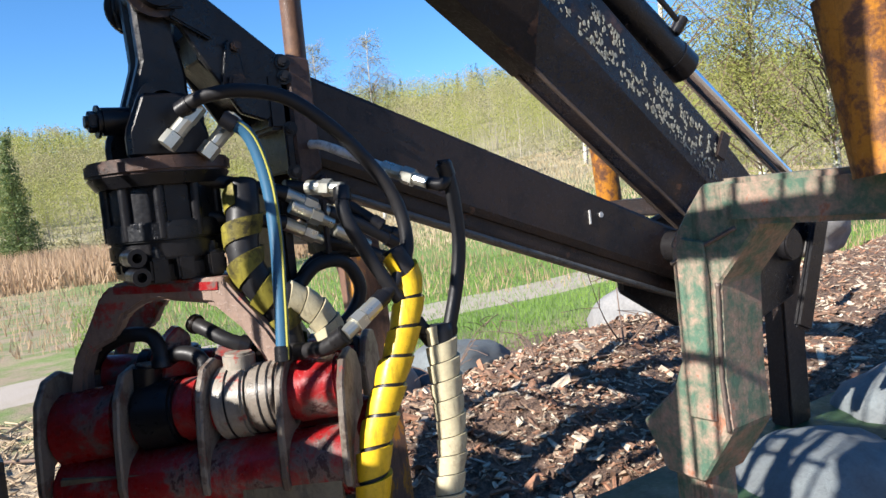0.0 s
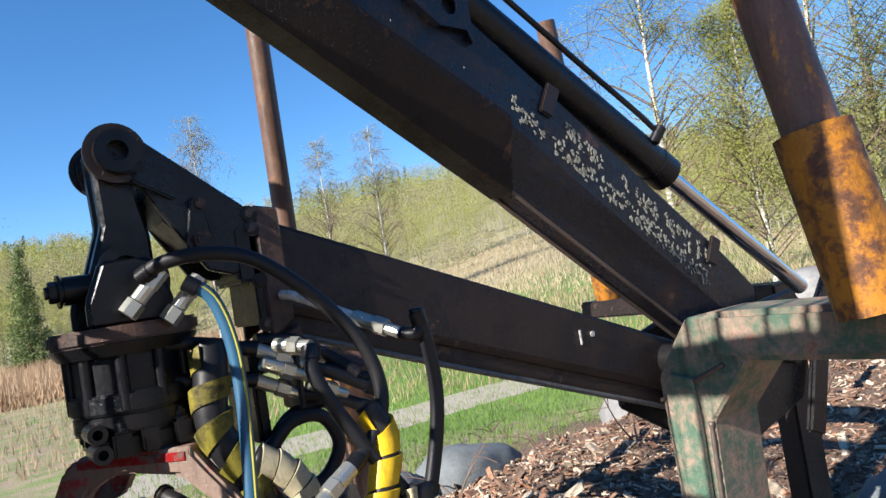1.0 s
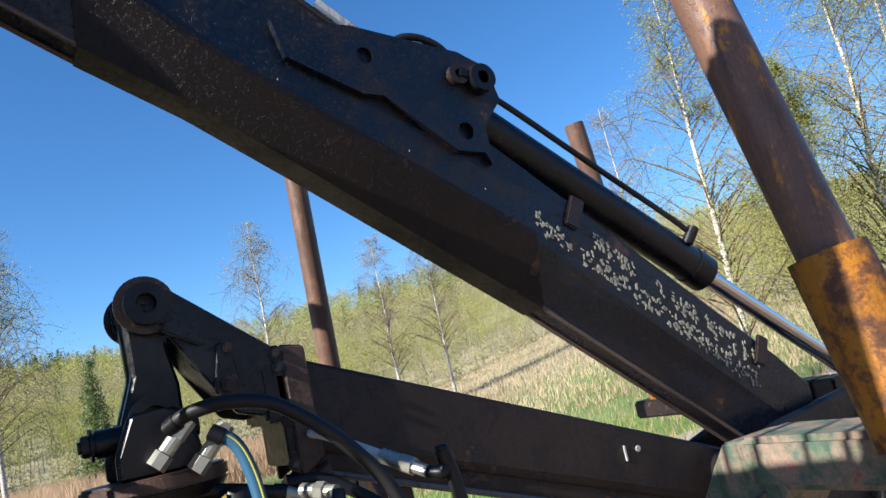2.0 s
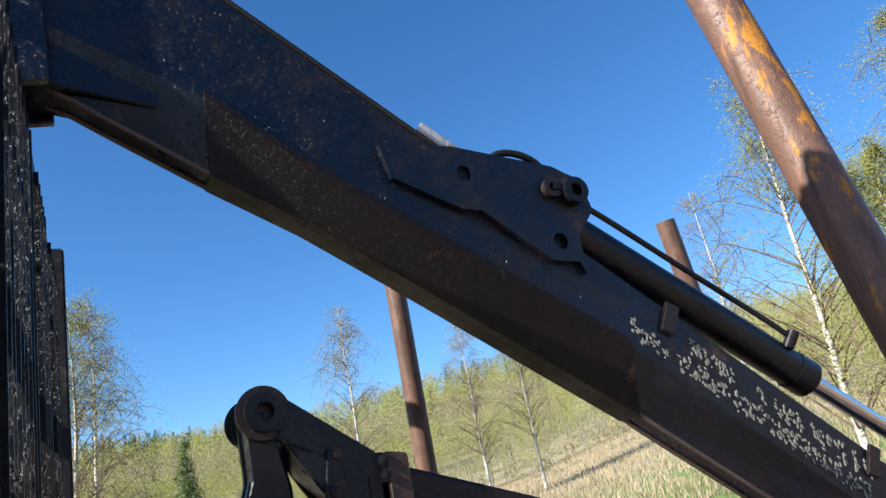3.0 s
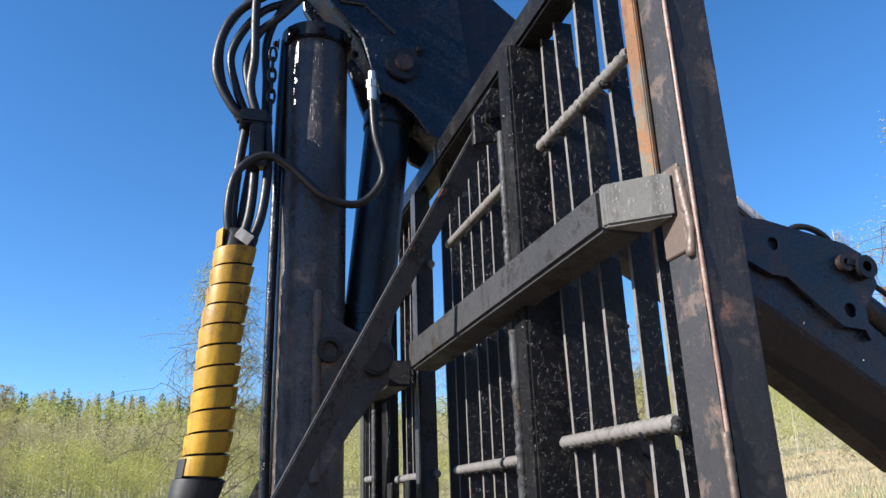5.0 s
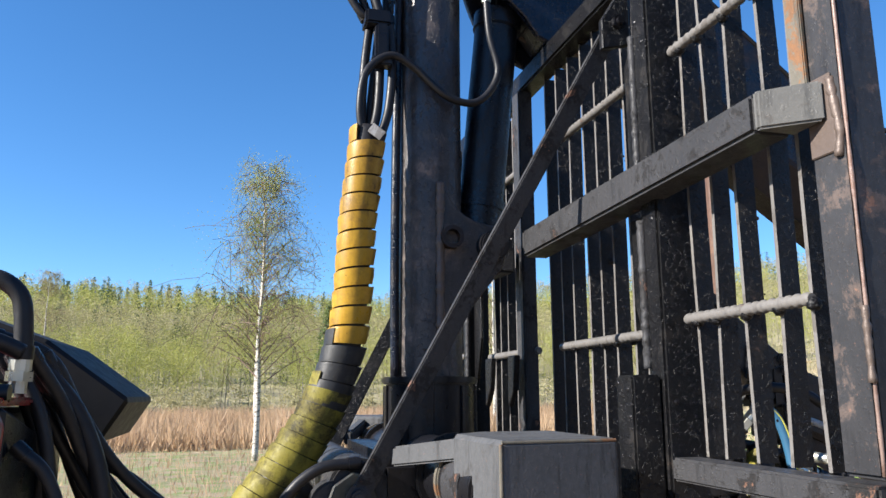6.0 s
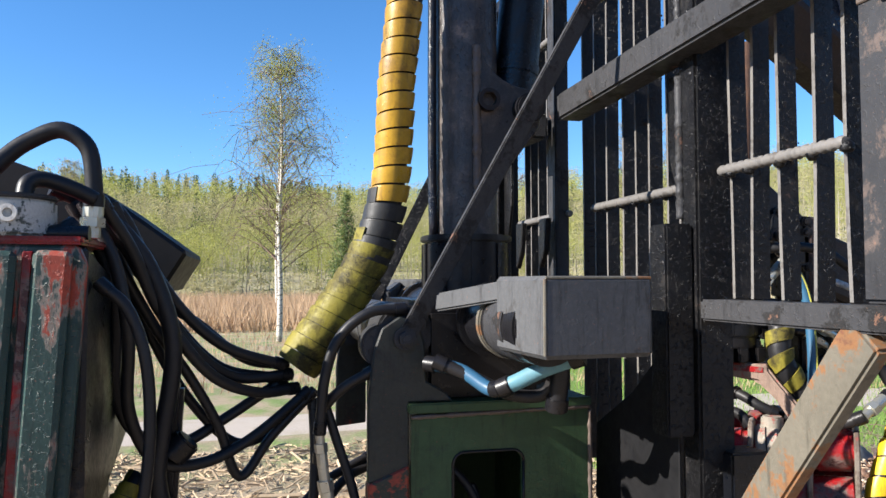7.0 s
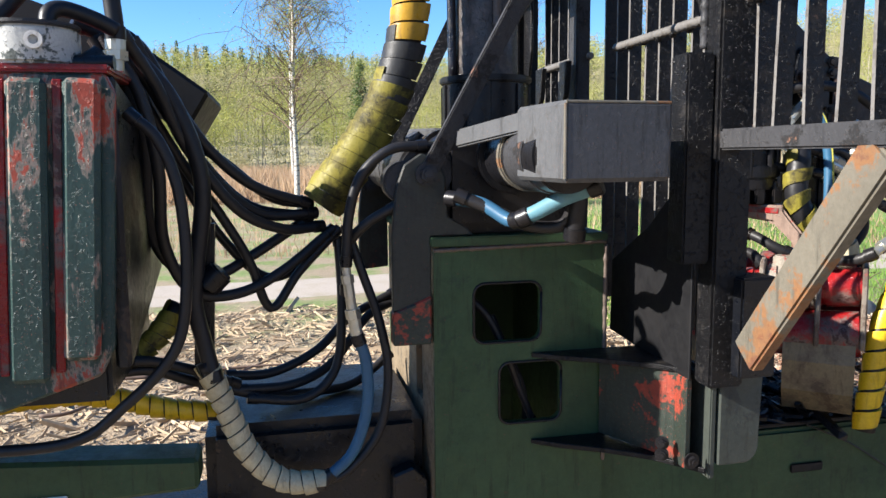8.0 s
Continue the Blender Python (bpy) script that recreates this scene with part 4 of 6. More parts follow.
for s in (1, -1):
    yy = lambda v: v if s == 1 else 2 * YC - v
    part("inner_post", box(-0.10, -0.01, yy(0.985), yy(1.055), 1.10 if s == 1 else 0.9, TOP - 0.036, 0.006), M_GRILLE, head, "flat-sided inner post")
    part("stub_post", box(-0.172, -0.102, yy(1.00), yy(1.075), 1.40, 1.885, 0.005), M_GRILLE, head)
    part("side_plate", prism([(yy(1.058), 1.86), (yy(1.075), 1.86), (yy(1.145), 2.06), (yy(1.145), 2.262), (yy(1.058), 2.262)], -0.075, -0.063, "x", 0.002), M_GRILLE, head)
    part("side_plate", prism([(yy(1.058), 2.352), (yy(1.14), 2.352), (yy(1.14), 2.66), (yy(1.10), 2.72), (yy(1.058), 2.72)], -0.075, -0.063, "x", 0.002), M_GRILLE, head)
    weld([(-0.101, yy(1.052), 1.9), (-0.101, yy(1.052), 2.24)], 0.011, head, M_GREYSTEEL)
    weld([(-0.101, yy(1.052), 2.36), (-0.101, yy(1.052), 2.7)], 0.010, head, M_GREYSTEEL)
    part("low_rail", box(-0.098, -0.03, yy(0.44), yy(0.984), 1.665, 1.712, 0.005), M_GREYSTEEL, head)
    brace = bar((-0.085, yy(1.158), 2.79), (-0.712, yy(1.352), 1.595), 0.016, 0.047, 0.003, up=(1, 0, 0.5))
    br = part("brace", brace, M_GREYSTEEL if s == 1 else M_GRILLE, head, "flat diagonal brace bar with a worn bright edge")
    part("brace_lug", prism([(-0.14, 2.70), (-0.06, 2.72), (-0.06, 2.86), (-0.09, 2.86), (-0.14, 2.78)], yy(1.125), yy(1.143), bevel=0.003), M_GRILLE, head)
    bolt((-0.095, yy(1.147), 2.775), (0, -s, 0), 0.019, 0.035, head)
    bolt((-0.708, yy(1.342), 1.61), (0, -s, 0), 0.020, 0.024, head, material=M_GREYSTEEL)
    strut = bar((-0.080, yy(0.512), 1.668), (-0.044, yy(0.92), 1.195), 0.088, 0.036, 0.006, up=(1, 0, 0))
    part("strut", strut, M_STRUT, head, "diagonal square strut, grey with rust")
    part("post_shoe", box(-0.045, 0.05, yy(0.95), yy(1.0285), 1.13, 1.37, 0.005), M_BLACK, head)
    rebar(yy(0.60), yy(0.982), 2.005)
    rebar(yy(0.60), yy(0.982), 2.635)
    rebar(yy(1.15), yy(1.66), 1.985 if s == 1 else 1.985)
    rebar(yy(1.15), yy(1.66), 2.635)
    part("rail_lug", prism([(1.86 if s == 1 else 2.1, 1.97), (1.93 if s == 1 else 2.17, 1.97), (1.93 if s == 1 else 2.17, 1.80), (1.88 if s == 1 else 2.12, 1.86)], -0.12, -0.10, "x", 0.003), M_GRILLE, head)
part("centre_post", box(-0.085, -0.035, 1.86, 1.93, 1.2, TOP - 0.036, 0.005), M_GREYSTEEL, head)
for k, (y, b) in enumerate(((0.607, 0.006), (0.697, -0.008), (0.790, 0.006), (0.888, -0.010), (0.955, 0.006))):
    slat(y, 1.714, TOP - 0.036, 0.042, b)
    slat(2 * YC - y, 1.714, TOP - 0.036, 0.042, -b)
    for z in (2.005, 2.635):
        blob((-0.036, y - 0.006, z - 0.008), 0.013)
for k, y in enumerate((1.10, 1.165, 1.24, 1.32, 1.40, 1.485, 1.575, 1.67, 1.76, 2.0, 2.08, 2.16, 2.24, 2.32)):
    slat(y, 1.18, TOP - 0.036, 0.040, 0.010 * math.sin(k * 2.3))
    if 1.2 < y < 1.6:
        blob((-0.036, y - 0.006, 1.977), 0.012)
# tar drops that stick to the grille
rd = random.Random(4)


def drops(count, place, direction, parent, size=0.0035):
    bm_ = bmesh.new()
    d = Vector(direction)
    u = d.orthogonal().normalized()
    v = d.cross(u)
    for _ in range(count):
        p, r = Vector(place(rd)), size * rd.lognormvariate(0, 0.5)
        base = [bm_.verts.new(p + (u * math.cos(a) + v * math.sin(a)) * r) for a in np.linspace(0, 6.283, 6, endpoint=False)]
        tip_ = bm_.verts.new(p + d * r * 0.8)
        for i_ in range(6):
            bm_.faces.new((base[i_], base[(i_ + 1) % 6], tip_))
    bmesh.ops.recalc_face_normals(bm_, faces=bm_.faces)
    return tagged(part("tar_drop", bm_, M_OILY, parent, "small drops of tar", smooth=True), kind="stuff")


drops(220, lambda r: (-0.1005, r.uniform(0.988, 1.052), r.uniform(1.2, 2.85)), (-1, 0, 0), head, 0.0018)
drops(160, lambda r: (r.uniform(-0.09, -0.015), 0.9845, r.uniform(1.75, 2.85)), (0, -1, 0), head, 0.002)
drops(120, lambda r: (-0.1725, r.uniform(1.005, 1.07), r.uniform(1.42, 1.87)), (-1, 0, 0), head, 0.002)
drops(420, lambda r: (r.uniform(-0.028, 0.015), r.choice((0.607, 0.697, 0.790, 0.888, 0.955, 1.165, 1.24, 1.32, 1.40, 1.485)) - 0.0055, r.uniform(1.75, 2.8)), (0, -1, 0), head, 0.002)
gus = part("gusset_panel", prism([(1.058, 1.10), (1.51, 1.13), (1.50, 1.345), (1.28, 1.465), (1.11, 1.60), (1.058, 1.60)], -0.112, -0.104, "x", 0.002), M_BLACKPLATE, head, "black plate between post and pedestal")

# ---- crane ----
crane = thing("log_crane", (-0.47, YC, 1.45), "black hydraulic log crane folded over the trailer, greasy and worn", "log crane")
CX, CY = -0.438, 1.735
column = part("column", rod((CX, CY, 1.70), (CX, CY, 3.34), 0.099, segs=48, bevel=0.004), M_COLUMN, crane, "black tubular crane column", smooth=40)
part("collar", rod((CX, CY, 1.70), (CX, CY, 1.875), 0.135, segs=48, bevel=0.006), M_OILY, column, smooth=40)
part("collar", rod((CX, CY, 1.875), (CX, CY, 1.895), 0.143, segs=48, bevel=0.004), M_OILY, column, smooth=40)
part("collar", rod((CX, CY, 3.28), (CX, CY, 3.335), 0.111, segs=48, bevel=0.005), M_OILY, column, smooth=40)
part("collar", rod((CX, CY, 1.445), (CX, CY, 1.70), 0.16, segs=48, bevel=0.01), M_OILY, column, smooth=40)
for k in range(10):
    a = k * 0.628 + 0.2
    part("rib", bar((CX + 0.135 * math.cos(a), CY + 0.135 * math.sin(a), 1.72), (CX + 0.135 * math.cos(a), CY + 0.135 * math.sin(a), 1.87), 0.012, 0.012, 0.002, up=(math.cos(a), math.sin(a), 0)), M_OILY, column)
for k in range(8):
    a = k * math.pi / 4
    bolt((CX + 0.118 * math.cos(a), CY + 0.118 * math.sin(a), 3.30), (math.cos(a), math.sin(a), 0), 0.012, 0.014, column)
# cylinder bracket on the column
part("oil_pipe", sweep(spline([(-0.548, 1.712, 1.88), (-0.552, 1.71, 2.2), (-0.550, 1.71, 2.7), (-0.545, 1.712, 3.1), (-0.538, 1.715, 3.3)], 6), 0.0135, 12), M_BOOM, column, "blue-black steel pipe up the column", smooth=True)
arc = [(-0.43, 1.95), (-0.43, 2.475), (-0.415, 2.475)] + [(-0.255 - 0.16 * math.cos(a), 2.475 - 0.13 * math.sin(a)) for a in np.linspace(0.1, 1.45, 9)] + [(-0.235, 2.345), (-0.215, 2.30), (-0.235, 2.22), (-0.33, 2.10)]
for y0, y1 in ((1.628, 1.648), (1.83, 1.85)):
    part("cylinder_bracket", prism(arc, y0, y1, bevel=0.004), M_COLUMN, crane)
weld([(-0.432, 1.628, 2.47), (-0.432, 1.628, 1.96)], 0.013, crane)
part("bracket_pin", rod((-0.275, 1.585, 2.278), (-0.275, 1.91, 2.278), 0.045, bevel=0.006), M_OILY, crane, smooth=40)
part("pin_boss", ring((-0.40, 1.60, 2.30), (-0.40, 1.628, 2.30), 0.022, 0.034), M_BROWN, crane, smooth=40)
lift = part("lift_cylinder", rod((-0.275, YC, 2.34), (-0.20, YC, 3.08), 0.072, segs=36, bevel=0.006), M_BLACK, crane, "black lift cylinder barrel", smooth=40)
part("cylinder_band", rod((-0.268, YC, 2.42), (-0.264, YC, 2.45), 0.076, segs=36), M_BLACK, lift, smooth=40)
part("gland", rod((-0.202, YC, 3.04), (-0.196, YC, 3.1), 0.08, segs=36, bevel=0.004), M_OILY, lift, smooth=40)
part("rod_end", box(-0.235, -0.125, 1.70, 1.80, 3.08, 3.27, 0.02), M_OILY, lift)
part("foot", box(-0.33, -0.22, 1.69, 1.81, 2.24, 2.36, 0.02), M_OILY, lift)
# boom root plates
root = [(-0.50, 3.80), (-0.47, 3.52), (-0.40, 3.40), (-0.31, 3.30), (-0.275, 3.18), (-0.25, 3.115), (-0.20, 3.10), (-0.145, 3.05), (-0.10, 2.985), (-0.03, 2.955), (0.06, 2.965), (0.05, 3.2), (0.0, 3.66), (-0.2, 3.80)]
for y0, y1 in ((1.632, 1.657), (1.843, 1.868)):
    part("root_plate", prism(root, y0, y1, bevel=0.004), M_BOOM, crane, "big black side plate at the root of the boom")
part("root_web", prism([(-0.46, 3.55), (-0.05, 3.0), (0.3, 2.92), (0.38, 3.3), (0.1, 3.56), (-0.2, 3.76)], 1.672, 1.828, bevel=0.004), M_BOOM, crane)
cap = part("pin_cap", rod((-0.178, 1.615, 3.216), (-0.178, 1.632, 3.216), 0.058, bevel=0.004), M_OILY, crane, smooth=40)
part("pin", rod((-0.178, 1.605, 3.216), (-0.178, 1.616, 3.216), 0.03, bevel=0.003), M_BROWN, cap, smooth=40)
bolt((-0.122, 1.632, 3.28), (0, -1, 0), 0.014, 0.014, crane)
part("root_pin", rod((-0.36, 1.612, 3.53), (-0.36, 1.632, 3.53), 0.07, bevel=0.005), M_OILY, crane, smooth=40)
part("seam", sweep([Vector((-0.38, 1.631, 3.42)), Vector((-0.3, 1.631, 3.42)), Vector((-0.2, 1.631, 3.33))], 0.008, 8), M_BOOM, crane)


def hexbeam(stations, half, inner, parent, name, mat_, label):
    """A beam whose section has upright sides and a chamfered underside."""
    bm, rows = bmesh.new(), []
    for x, zt, zm, zb in stations:
        rows.append([bm.verts.new((x, YC + s * w, z)) for s, w, z in ((-1, half - 0.006, zt), (-1, half, zt - 0.01), (-1, half, zm), (-1, inner, zb), (1, inner, zb), (1, half, zm), (1, half, zt - 0.01), (1, half - 0.006, zt))])
    for a, c in zip(rows, rows[1:]):
        for i in range(8):
            bm.faces.new((a[i], c[i], c[(i + 1) % 8], a[(i + 1) % 8]))
    bm.faces.new(rows[0])
    bm.faces.new(list(reversed(rows[-1])))
    bmesh.ops.recalc_face_normals(bm, faces=bm.faces)
    return part(name, bm, mat_, parent, label)


BOOM = [(-0.10, 3.70, 3.20, 3.06), (0.10, 3.60, 3.12, 2.96), (0.19, 3.52, 3.07, 2.90), (0.40, 3.35, 2.96, 2.765), (0.474, 3.288, 2.90, 2.72), (0.695, 3.11, 2.72, 2.59), (1.585, 2.385, 2.145, 1.955), (1.62, 2.357, 2.117, 1.925), (2.474, 1.66, 1.42, 1.265), (2.60, 1.54, 1.34, 1.18)]
boom = hexbeam(BOOM, 0.09, 0.045, crane, "boom", M_BOOM, "long blue-black boom with worn pale lettering")


def along(x, station, field):
    xs = [s[0] for s in station]
    return float(np.interp(x, xs, [s[field] for s in station]))


# doubler on the underside
dbl = [(x, along(x, BOOM, 2) + 0.004, along(x, BOOM, 2) - 0.0, along(x, BOOM, 3) - 0.012) for x in (0.42, 0.66, 0.9, 1.2, 1.4, 1.57)]
bm, rows = bmesh.new(), []
for x, zt, zm, zb in dbl:
    rows.append([bm.verts.new((x, YC + w, z)) for w, z in ((-0.094, zt + 0.02), (-0.102, zt + 0.018), (-0.101, zm), (-0.052, zb), (0.052, zb), (0.101, zm), (0.102, zt + 0.018), (0.094, zt + 0.02))])
for a, c in zip(rows, rows[1:]):
    for i in range(8):
        bm.faces.new((a[i], c[i], c[(i + 1) % 8], a[(i + 1) % 8]))
bm.faces.new(rows[0])
bm.faces.new(list(reversed(rows[-1])))
bmesh.ops.recalc_face_normals(bm, faces=bm.faces)
part("doubler", bm, M_UNDER, boom, "brown greasy doubling plate under the boom, darkened for shade")
# light-catching weld along the lower corners
for w in (-0.045, 0.045):
    part("lower_seam", sweep([Vector((s[0], YC + w, s[3] - 0.003)) for s in BOOM], 0.007, 6), M_WELD, boom)
part("top_lip", sweep([Vector((x, YC - 0.088, along(x, BOOM, 1) + 0.004)) for x in (0.30, 0.7, 1.1)], 0.008, 8), M_RUBBER, boom, "thin black cable along the top edge")
# cylinder ear
ear = [(0.876, 2.805), (0.90, 2.70), (1.10, 2.60), (1.16, 2.595), (1.25, 2.52), (1.36, 2.43), (1.45, 2.42), (1.47, 2.385), (1.47, 2.50), (1.545, 2.585), (1.53, 2.66), (1.50, 2.70), (1.43, 2.735), (1.30, 2.76), (1.10, 2.80)]
for y0, y1 in ((1.635, 1.6575), (1.8425, 1.865)):
    e = holed(ear, [disc(1.126, 2.712, 0.024), disc(1.402, 2.488, 0.026)], y0, y1)
    part("cylinder_ear", e, M_BOOM, boom, "black bracket plate with two holes")
part("ear_hole", rod((1.126, 1.652, 2.712), (1.126, 1.66, 2.712), 0.024), M_BOOM, boom)
pin = part("ear_pin", ring((1.476, 1.595, 2.639), (1.476, 1.90, 2.639), 0.02, 0.042), M_OILY, boom, "greasy pivot pin with a bent keeper", smooth=40)
part("keeper", ring((1.405, 1.61, 2.655), (1.405, 1.632, 2.655), 0.014, 0.032), M_BROWN, pin, smooth=40)
part("keeper", bar((1.405, 1.612, 2.66), (1.47, 1.612, 2.64), 0.012, 0.03, 0.004, up=(0, 0, 1)), M_OILY, pin)
lamp_bar = part("sensor_bracket", bar((1.03, 1.68, 2.885), (1.15, 1.68, 2.79), 0.02, 0.036, 0.003, up=(0.6, 0, 0.8)), M_BARE, boom, "small bright aluminium bracket")
part("bracket_foot", bar((1.155, 1.68, 2.80), (1.12, 1.66, 2.75), 0.03, 0.012), M_OILY, boom)
for x in (1.742, 2.40):
    z = along(x, BOOM, 1) - 0.035
    part("hose_clip", bar((x - 0.03, 1.652, z - 0.045), (x + 0.02, 1.652, z + 0.045), 0.012, 0.055, 0.005, up=(0.7, 0, 0.7)), M_BROWN, boom)
# worn lettering: irregular pale flecks, no readable characters
rl = random.Random(8)
bm = bmesh.new()


def fleck(bm_, x, z, w, h, y=1.6585):
    vs = []
    for a in np.linspace(0, 2 * math.pi, rl.randint(5, 9), endpoint=False):
        u, v = w * rl.uniform(0.35, 1) * math.cos(a), h * rl.uniform(0.35, 1) * math.sin(a)
        vs.append(bm_.verts.new((x + u * 0.8 + v * 0.25, y, z - u * 0.65 + v)))
    bm_.faces.new(vs)


for row, (f0, f1, x0) in enumerate(((0.24, 0.50, 1.80), (0.58, 0.84, 1.60))):
    x = x0
    while x < 2.36:
        if rl.random() < 0.9 and not (row == 0 and 1.93 < x < 2.0):
            zt, zm = along(x, BOOM, 1), along(x, BOOM, 2)
            for _ in range(8):
                fleck(bm, x + rl.uniform(-0.012, 0.012), zt + (zm - zt) * rl.uniform(f0, f1), rl.uniform(0.003, 0.011), rl.uniform(0.003, 0.012))
        x += rl.uniform(0.016, 0.03)
for _ in range(24):
    x = rl.uniform(0.32, 1.5)
    zt, zm = along(x, BOOM, 1), along(x, BOOM, 2)
    fleck(bm, x, zt + (zm - zt) * rl.choice((rl.uniform(0.86, 1.0), rl.uniform(0.05, 0.95))), rl.uniform(0.001, 0.005), rl.uniform(0.001, 0.005), 1.6583)
ext = bmesh.ops.extrude_face_region(bm, geom=bm.faces[:])
bmesh.ops.translate(bm, vec=(0, -0.0012, 0), verts=[v for v in ext["geom"] if isinstance(v, bmesh.types.BMVert)])
tagged(part("worn_lettering", bm, M_PALEPAINT, boom, "worn pale lettering flaked beyond reading"), kind="stuff")

# stick cylinder above the boom
sc = part("stick_cylinder", rod((1.46, YC, 2.60), (2.33, YC, 1.985), 0.062, segs=36, bevel=0.008), M_BLACK, crane, "black cylinder barrel above the boom", smooth=40)
part("gland", rod((2.27, YC, 2.027), (2.34, YC, 1.978), 0.066, segs=36, bevel=0.006), M_OILY, sc, smooth=40)
part("rod", rod((2.33, YC, 1.985), (3.05, YC, 1.475), 0.031, segs=24), M_CHROME, sc, "bright chrome piston rod", smooth=40)
part("port", rod((2.24, 1.70, 2.09), (2.27, 1.68, 2.14), 0.02, bevel=0.003), M_OILY, sc, smooth=40)
part("pipe", sweep(spline([(1.50, 1.70, 2.665), (1.62, 1.68, 2.57), (1.9, 1.685, 2.375), (2.15, 1.685, 2.20), (2.255, 1.69, 2.125)], 6), 0.010, 8), M_RUBBER, sc, smooth=True)
part("pipe", sweep(spline([(1.20, 1.72, 2.74), (1.30, 1.70, 2.81), (1.42, 1.70, 2.78), (1.50, 1.72, 2.67)], 6), 0.012, 8), M_RUBBER, sc, smooth=True)
part("pipe", sweep(spline([(1.24, 1.76, 2.74), (1.33, 1.75, 2.79), (1.43, 1.75, 2.76), (1.52, 1.76, 2.66)], 6), 0.012, 8), M_RUBBER, sc, smooth=True)

# stick
STICK = [(0.76, 1.955, 1.76, 1.745), (0.82, 1.93, 1.735, 1.715), (2.10, 1.432, 1.275, 1.25), (2.50, 1.28, 1.14, 1.12)]
stick = hexbeam(STICK, 0.07, 0.062, crane, "stick", M_BROWN, "dark brown-black jib beam")
inner = [(x, along(x, STICK, 3) + 0.01, along(x, STICK, 3) - 0.035, along(x, STICK, 3) - 0.05) for x in (0.80, 1.4, 2.1, 2.46)]
hexbeam(inner, 0.052, 0.05, stick, "extension_rail", M_BROWN, "grey lower rail of the telescopic extension")
# added pale strip stands for the reflection on the underside of the rail
part("rail_lip", sweep([Vector((x, YC - 0.05, zb - 0.004)) for x, zt, zm, zb in inner], 0.0085, 8), M_CAP, stick, "pale strip painting the light along the lower edge of the rail")
part("scratch", box(1.72, 1.728, 1.676, 1.6795, 1.475, 1.52, 0.001), M_BARE, stick)
part("scratch", rod((1.775, 1.6765, 1.50), (1.775, 1.6795, 1.50), 0.009, segs=10), M_BARE, stick)
part("joint_plate", prism([(2.05, 1.40), (2.3, 1.46), (2.75, 1.50), (2.85, 1.38), (2.7, 1.10), (2.35, 1.02), (2.05, 1.2)], 1.60, 1.63, bevel=0.01), M_BLACK, crane, "black elbow joint plate")
part("joint_plate", prism([(2.05, 1.40), (2.3, 1.46), (2.75, 1.50), (2.85, 1.38), (2.7, 1.10), (2.35, 1.02), (2.05, 1.2)], 1.87, 1.90, bevel=0.01), M_BLACK, crane)
part("joint_pin", rod((2.10, 1.57, 1.36), (2.10, 1.93, 1.36), 0.055, bevel=0.006), M_OILY, crane, smooth=40)
part("joint_pin", rod((2.65, 1.56, 1.30), (2.65, 1.94, 1.30), 0.06, bevel=0.006), M_OILY, crane, smooth=40)
part("joint_link", bar((2.85, 1.56, 1.42), (2.66, 1.56, 0.98), 0.025, 0.10, 0.01, up=(1, 0, 0.3)), M_OILY, crane)
part("joint_link", bar((3.0, 1.6, 1.5), (2.8, 1.6, 1.30), 0.03, 0.09, 0.01, up=(1, 0, 0.3)), M_BLACK, crane)
# clamp collar
for y0, y1 in ((1.655, 1.679), (1.821, 1.845)):
    part("clamp_plate", prism([(0.755, 1.975), (0.815, 1.965), (0.82, 1.70), (0.755, 1.66)], y0, y1, bevel=0.006), M_CLAMP, stick)
    part("clamp_plate", prism([(0.755, 1.655), (0.83, 1.695), (0.84, 1.60), (0.80, 1.575), (0.75, 1.58)], y0, y1, bevel=0.008), M_CLAMP, stick)
part("clamp_rib", box(0.735, 0.757, 1.66, 1.84, 1.70, 1.975, 0.004), M_OILY, stick)
for z in (1.955, 1.92, 1.80, 1.70):
    bolt((0.748, 1.66, z), (-0.3, -1, 0), 0.012, 0.016, stick)
# tip plates
TIPX = 0.03
tip = [(0.405, 2.075), (0.395, 2.115)] + [(0.447 + 0.058 * math.cos(a), 2.125 + 0.058 * math.sin(a)) for a in np.linspace(2.6, 0.9, 7)] + [(0.74, 1.975), (0.74, 1.85), (0.69, 1.825), (0.62, 1.85), (0.55, 1.95), (0.49, 2.05), (0.45, 2.07)]
tip = [(x + TIPX * min(max((0.74 - x) / 0.2, 0), 1), z - 0.018 * min(max((0.74 - x) / 0.2, 0), 1)) for x, z in tip]
for y0, y1 in ((1.664, 1.682), (1.818, 1.836)):
    part("tip_plate", prism(tip, y0, y1, bevel=0.004), M_BLACK, crane)
part("tip_web", prism([(0.55, 2.03), (0.74, 1.95), (0.74, 1.86), (0.64, 1.87), (0.56, 1.96)], 1.684, 1.816, bevel=0.004), M_BLACK, crane)
part("tip_neck", box(0.70, 0.76, 1.66, 1.84, 1.80, 1.93, 0.008), M_OILY, crane)
for y0, y1 in ((1.655, 1.6635), (1.8365, 1.845)):
    part("tip_boss", ring((0.477, y0, 2.107), (0.477, y1, 2.107), 0.046, 0.064, 32), M_BROWN, crane, "raised boss round the pin", smooth=40)
tp = part("tip_pin", ring((0.477, 1.63, 2.107), (0.477, 1.87, 2.107), 0.022, 0.046), M_OILY, crane, smooth=40)
part("pin_keeper", bar((0.47, 1.648, 2.067), (0.53, 1.648, 2.072), 0.012, 0.018, 0.003), M_OILY, tp)
part("stop_block", bar((0.51, 1.656, 2.067), (0.595, 1.656, 2.02), 0.016, 0.05, 0.004), M_BLACK, crane)
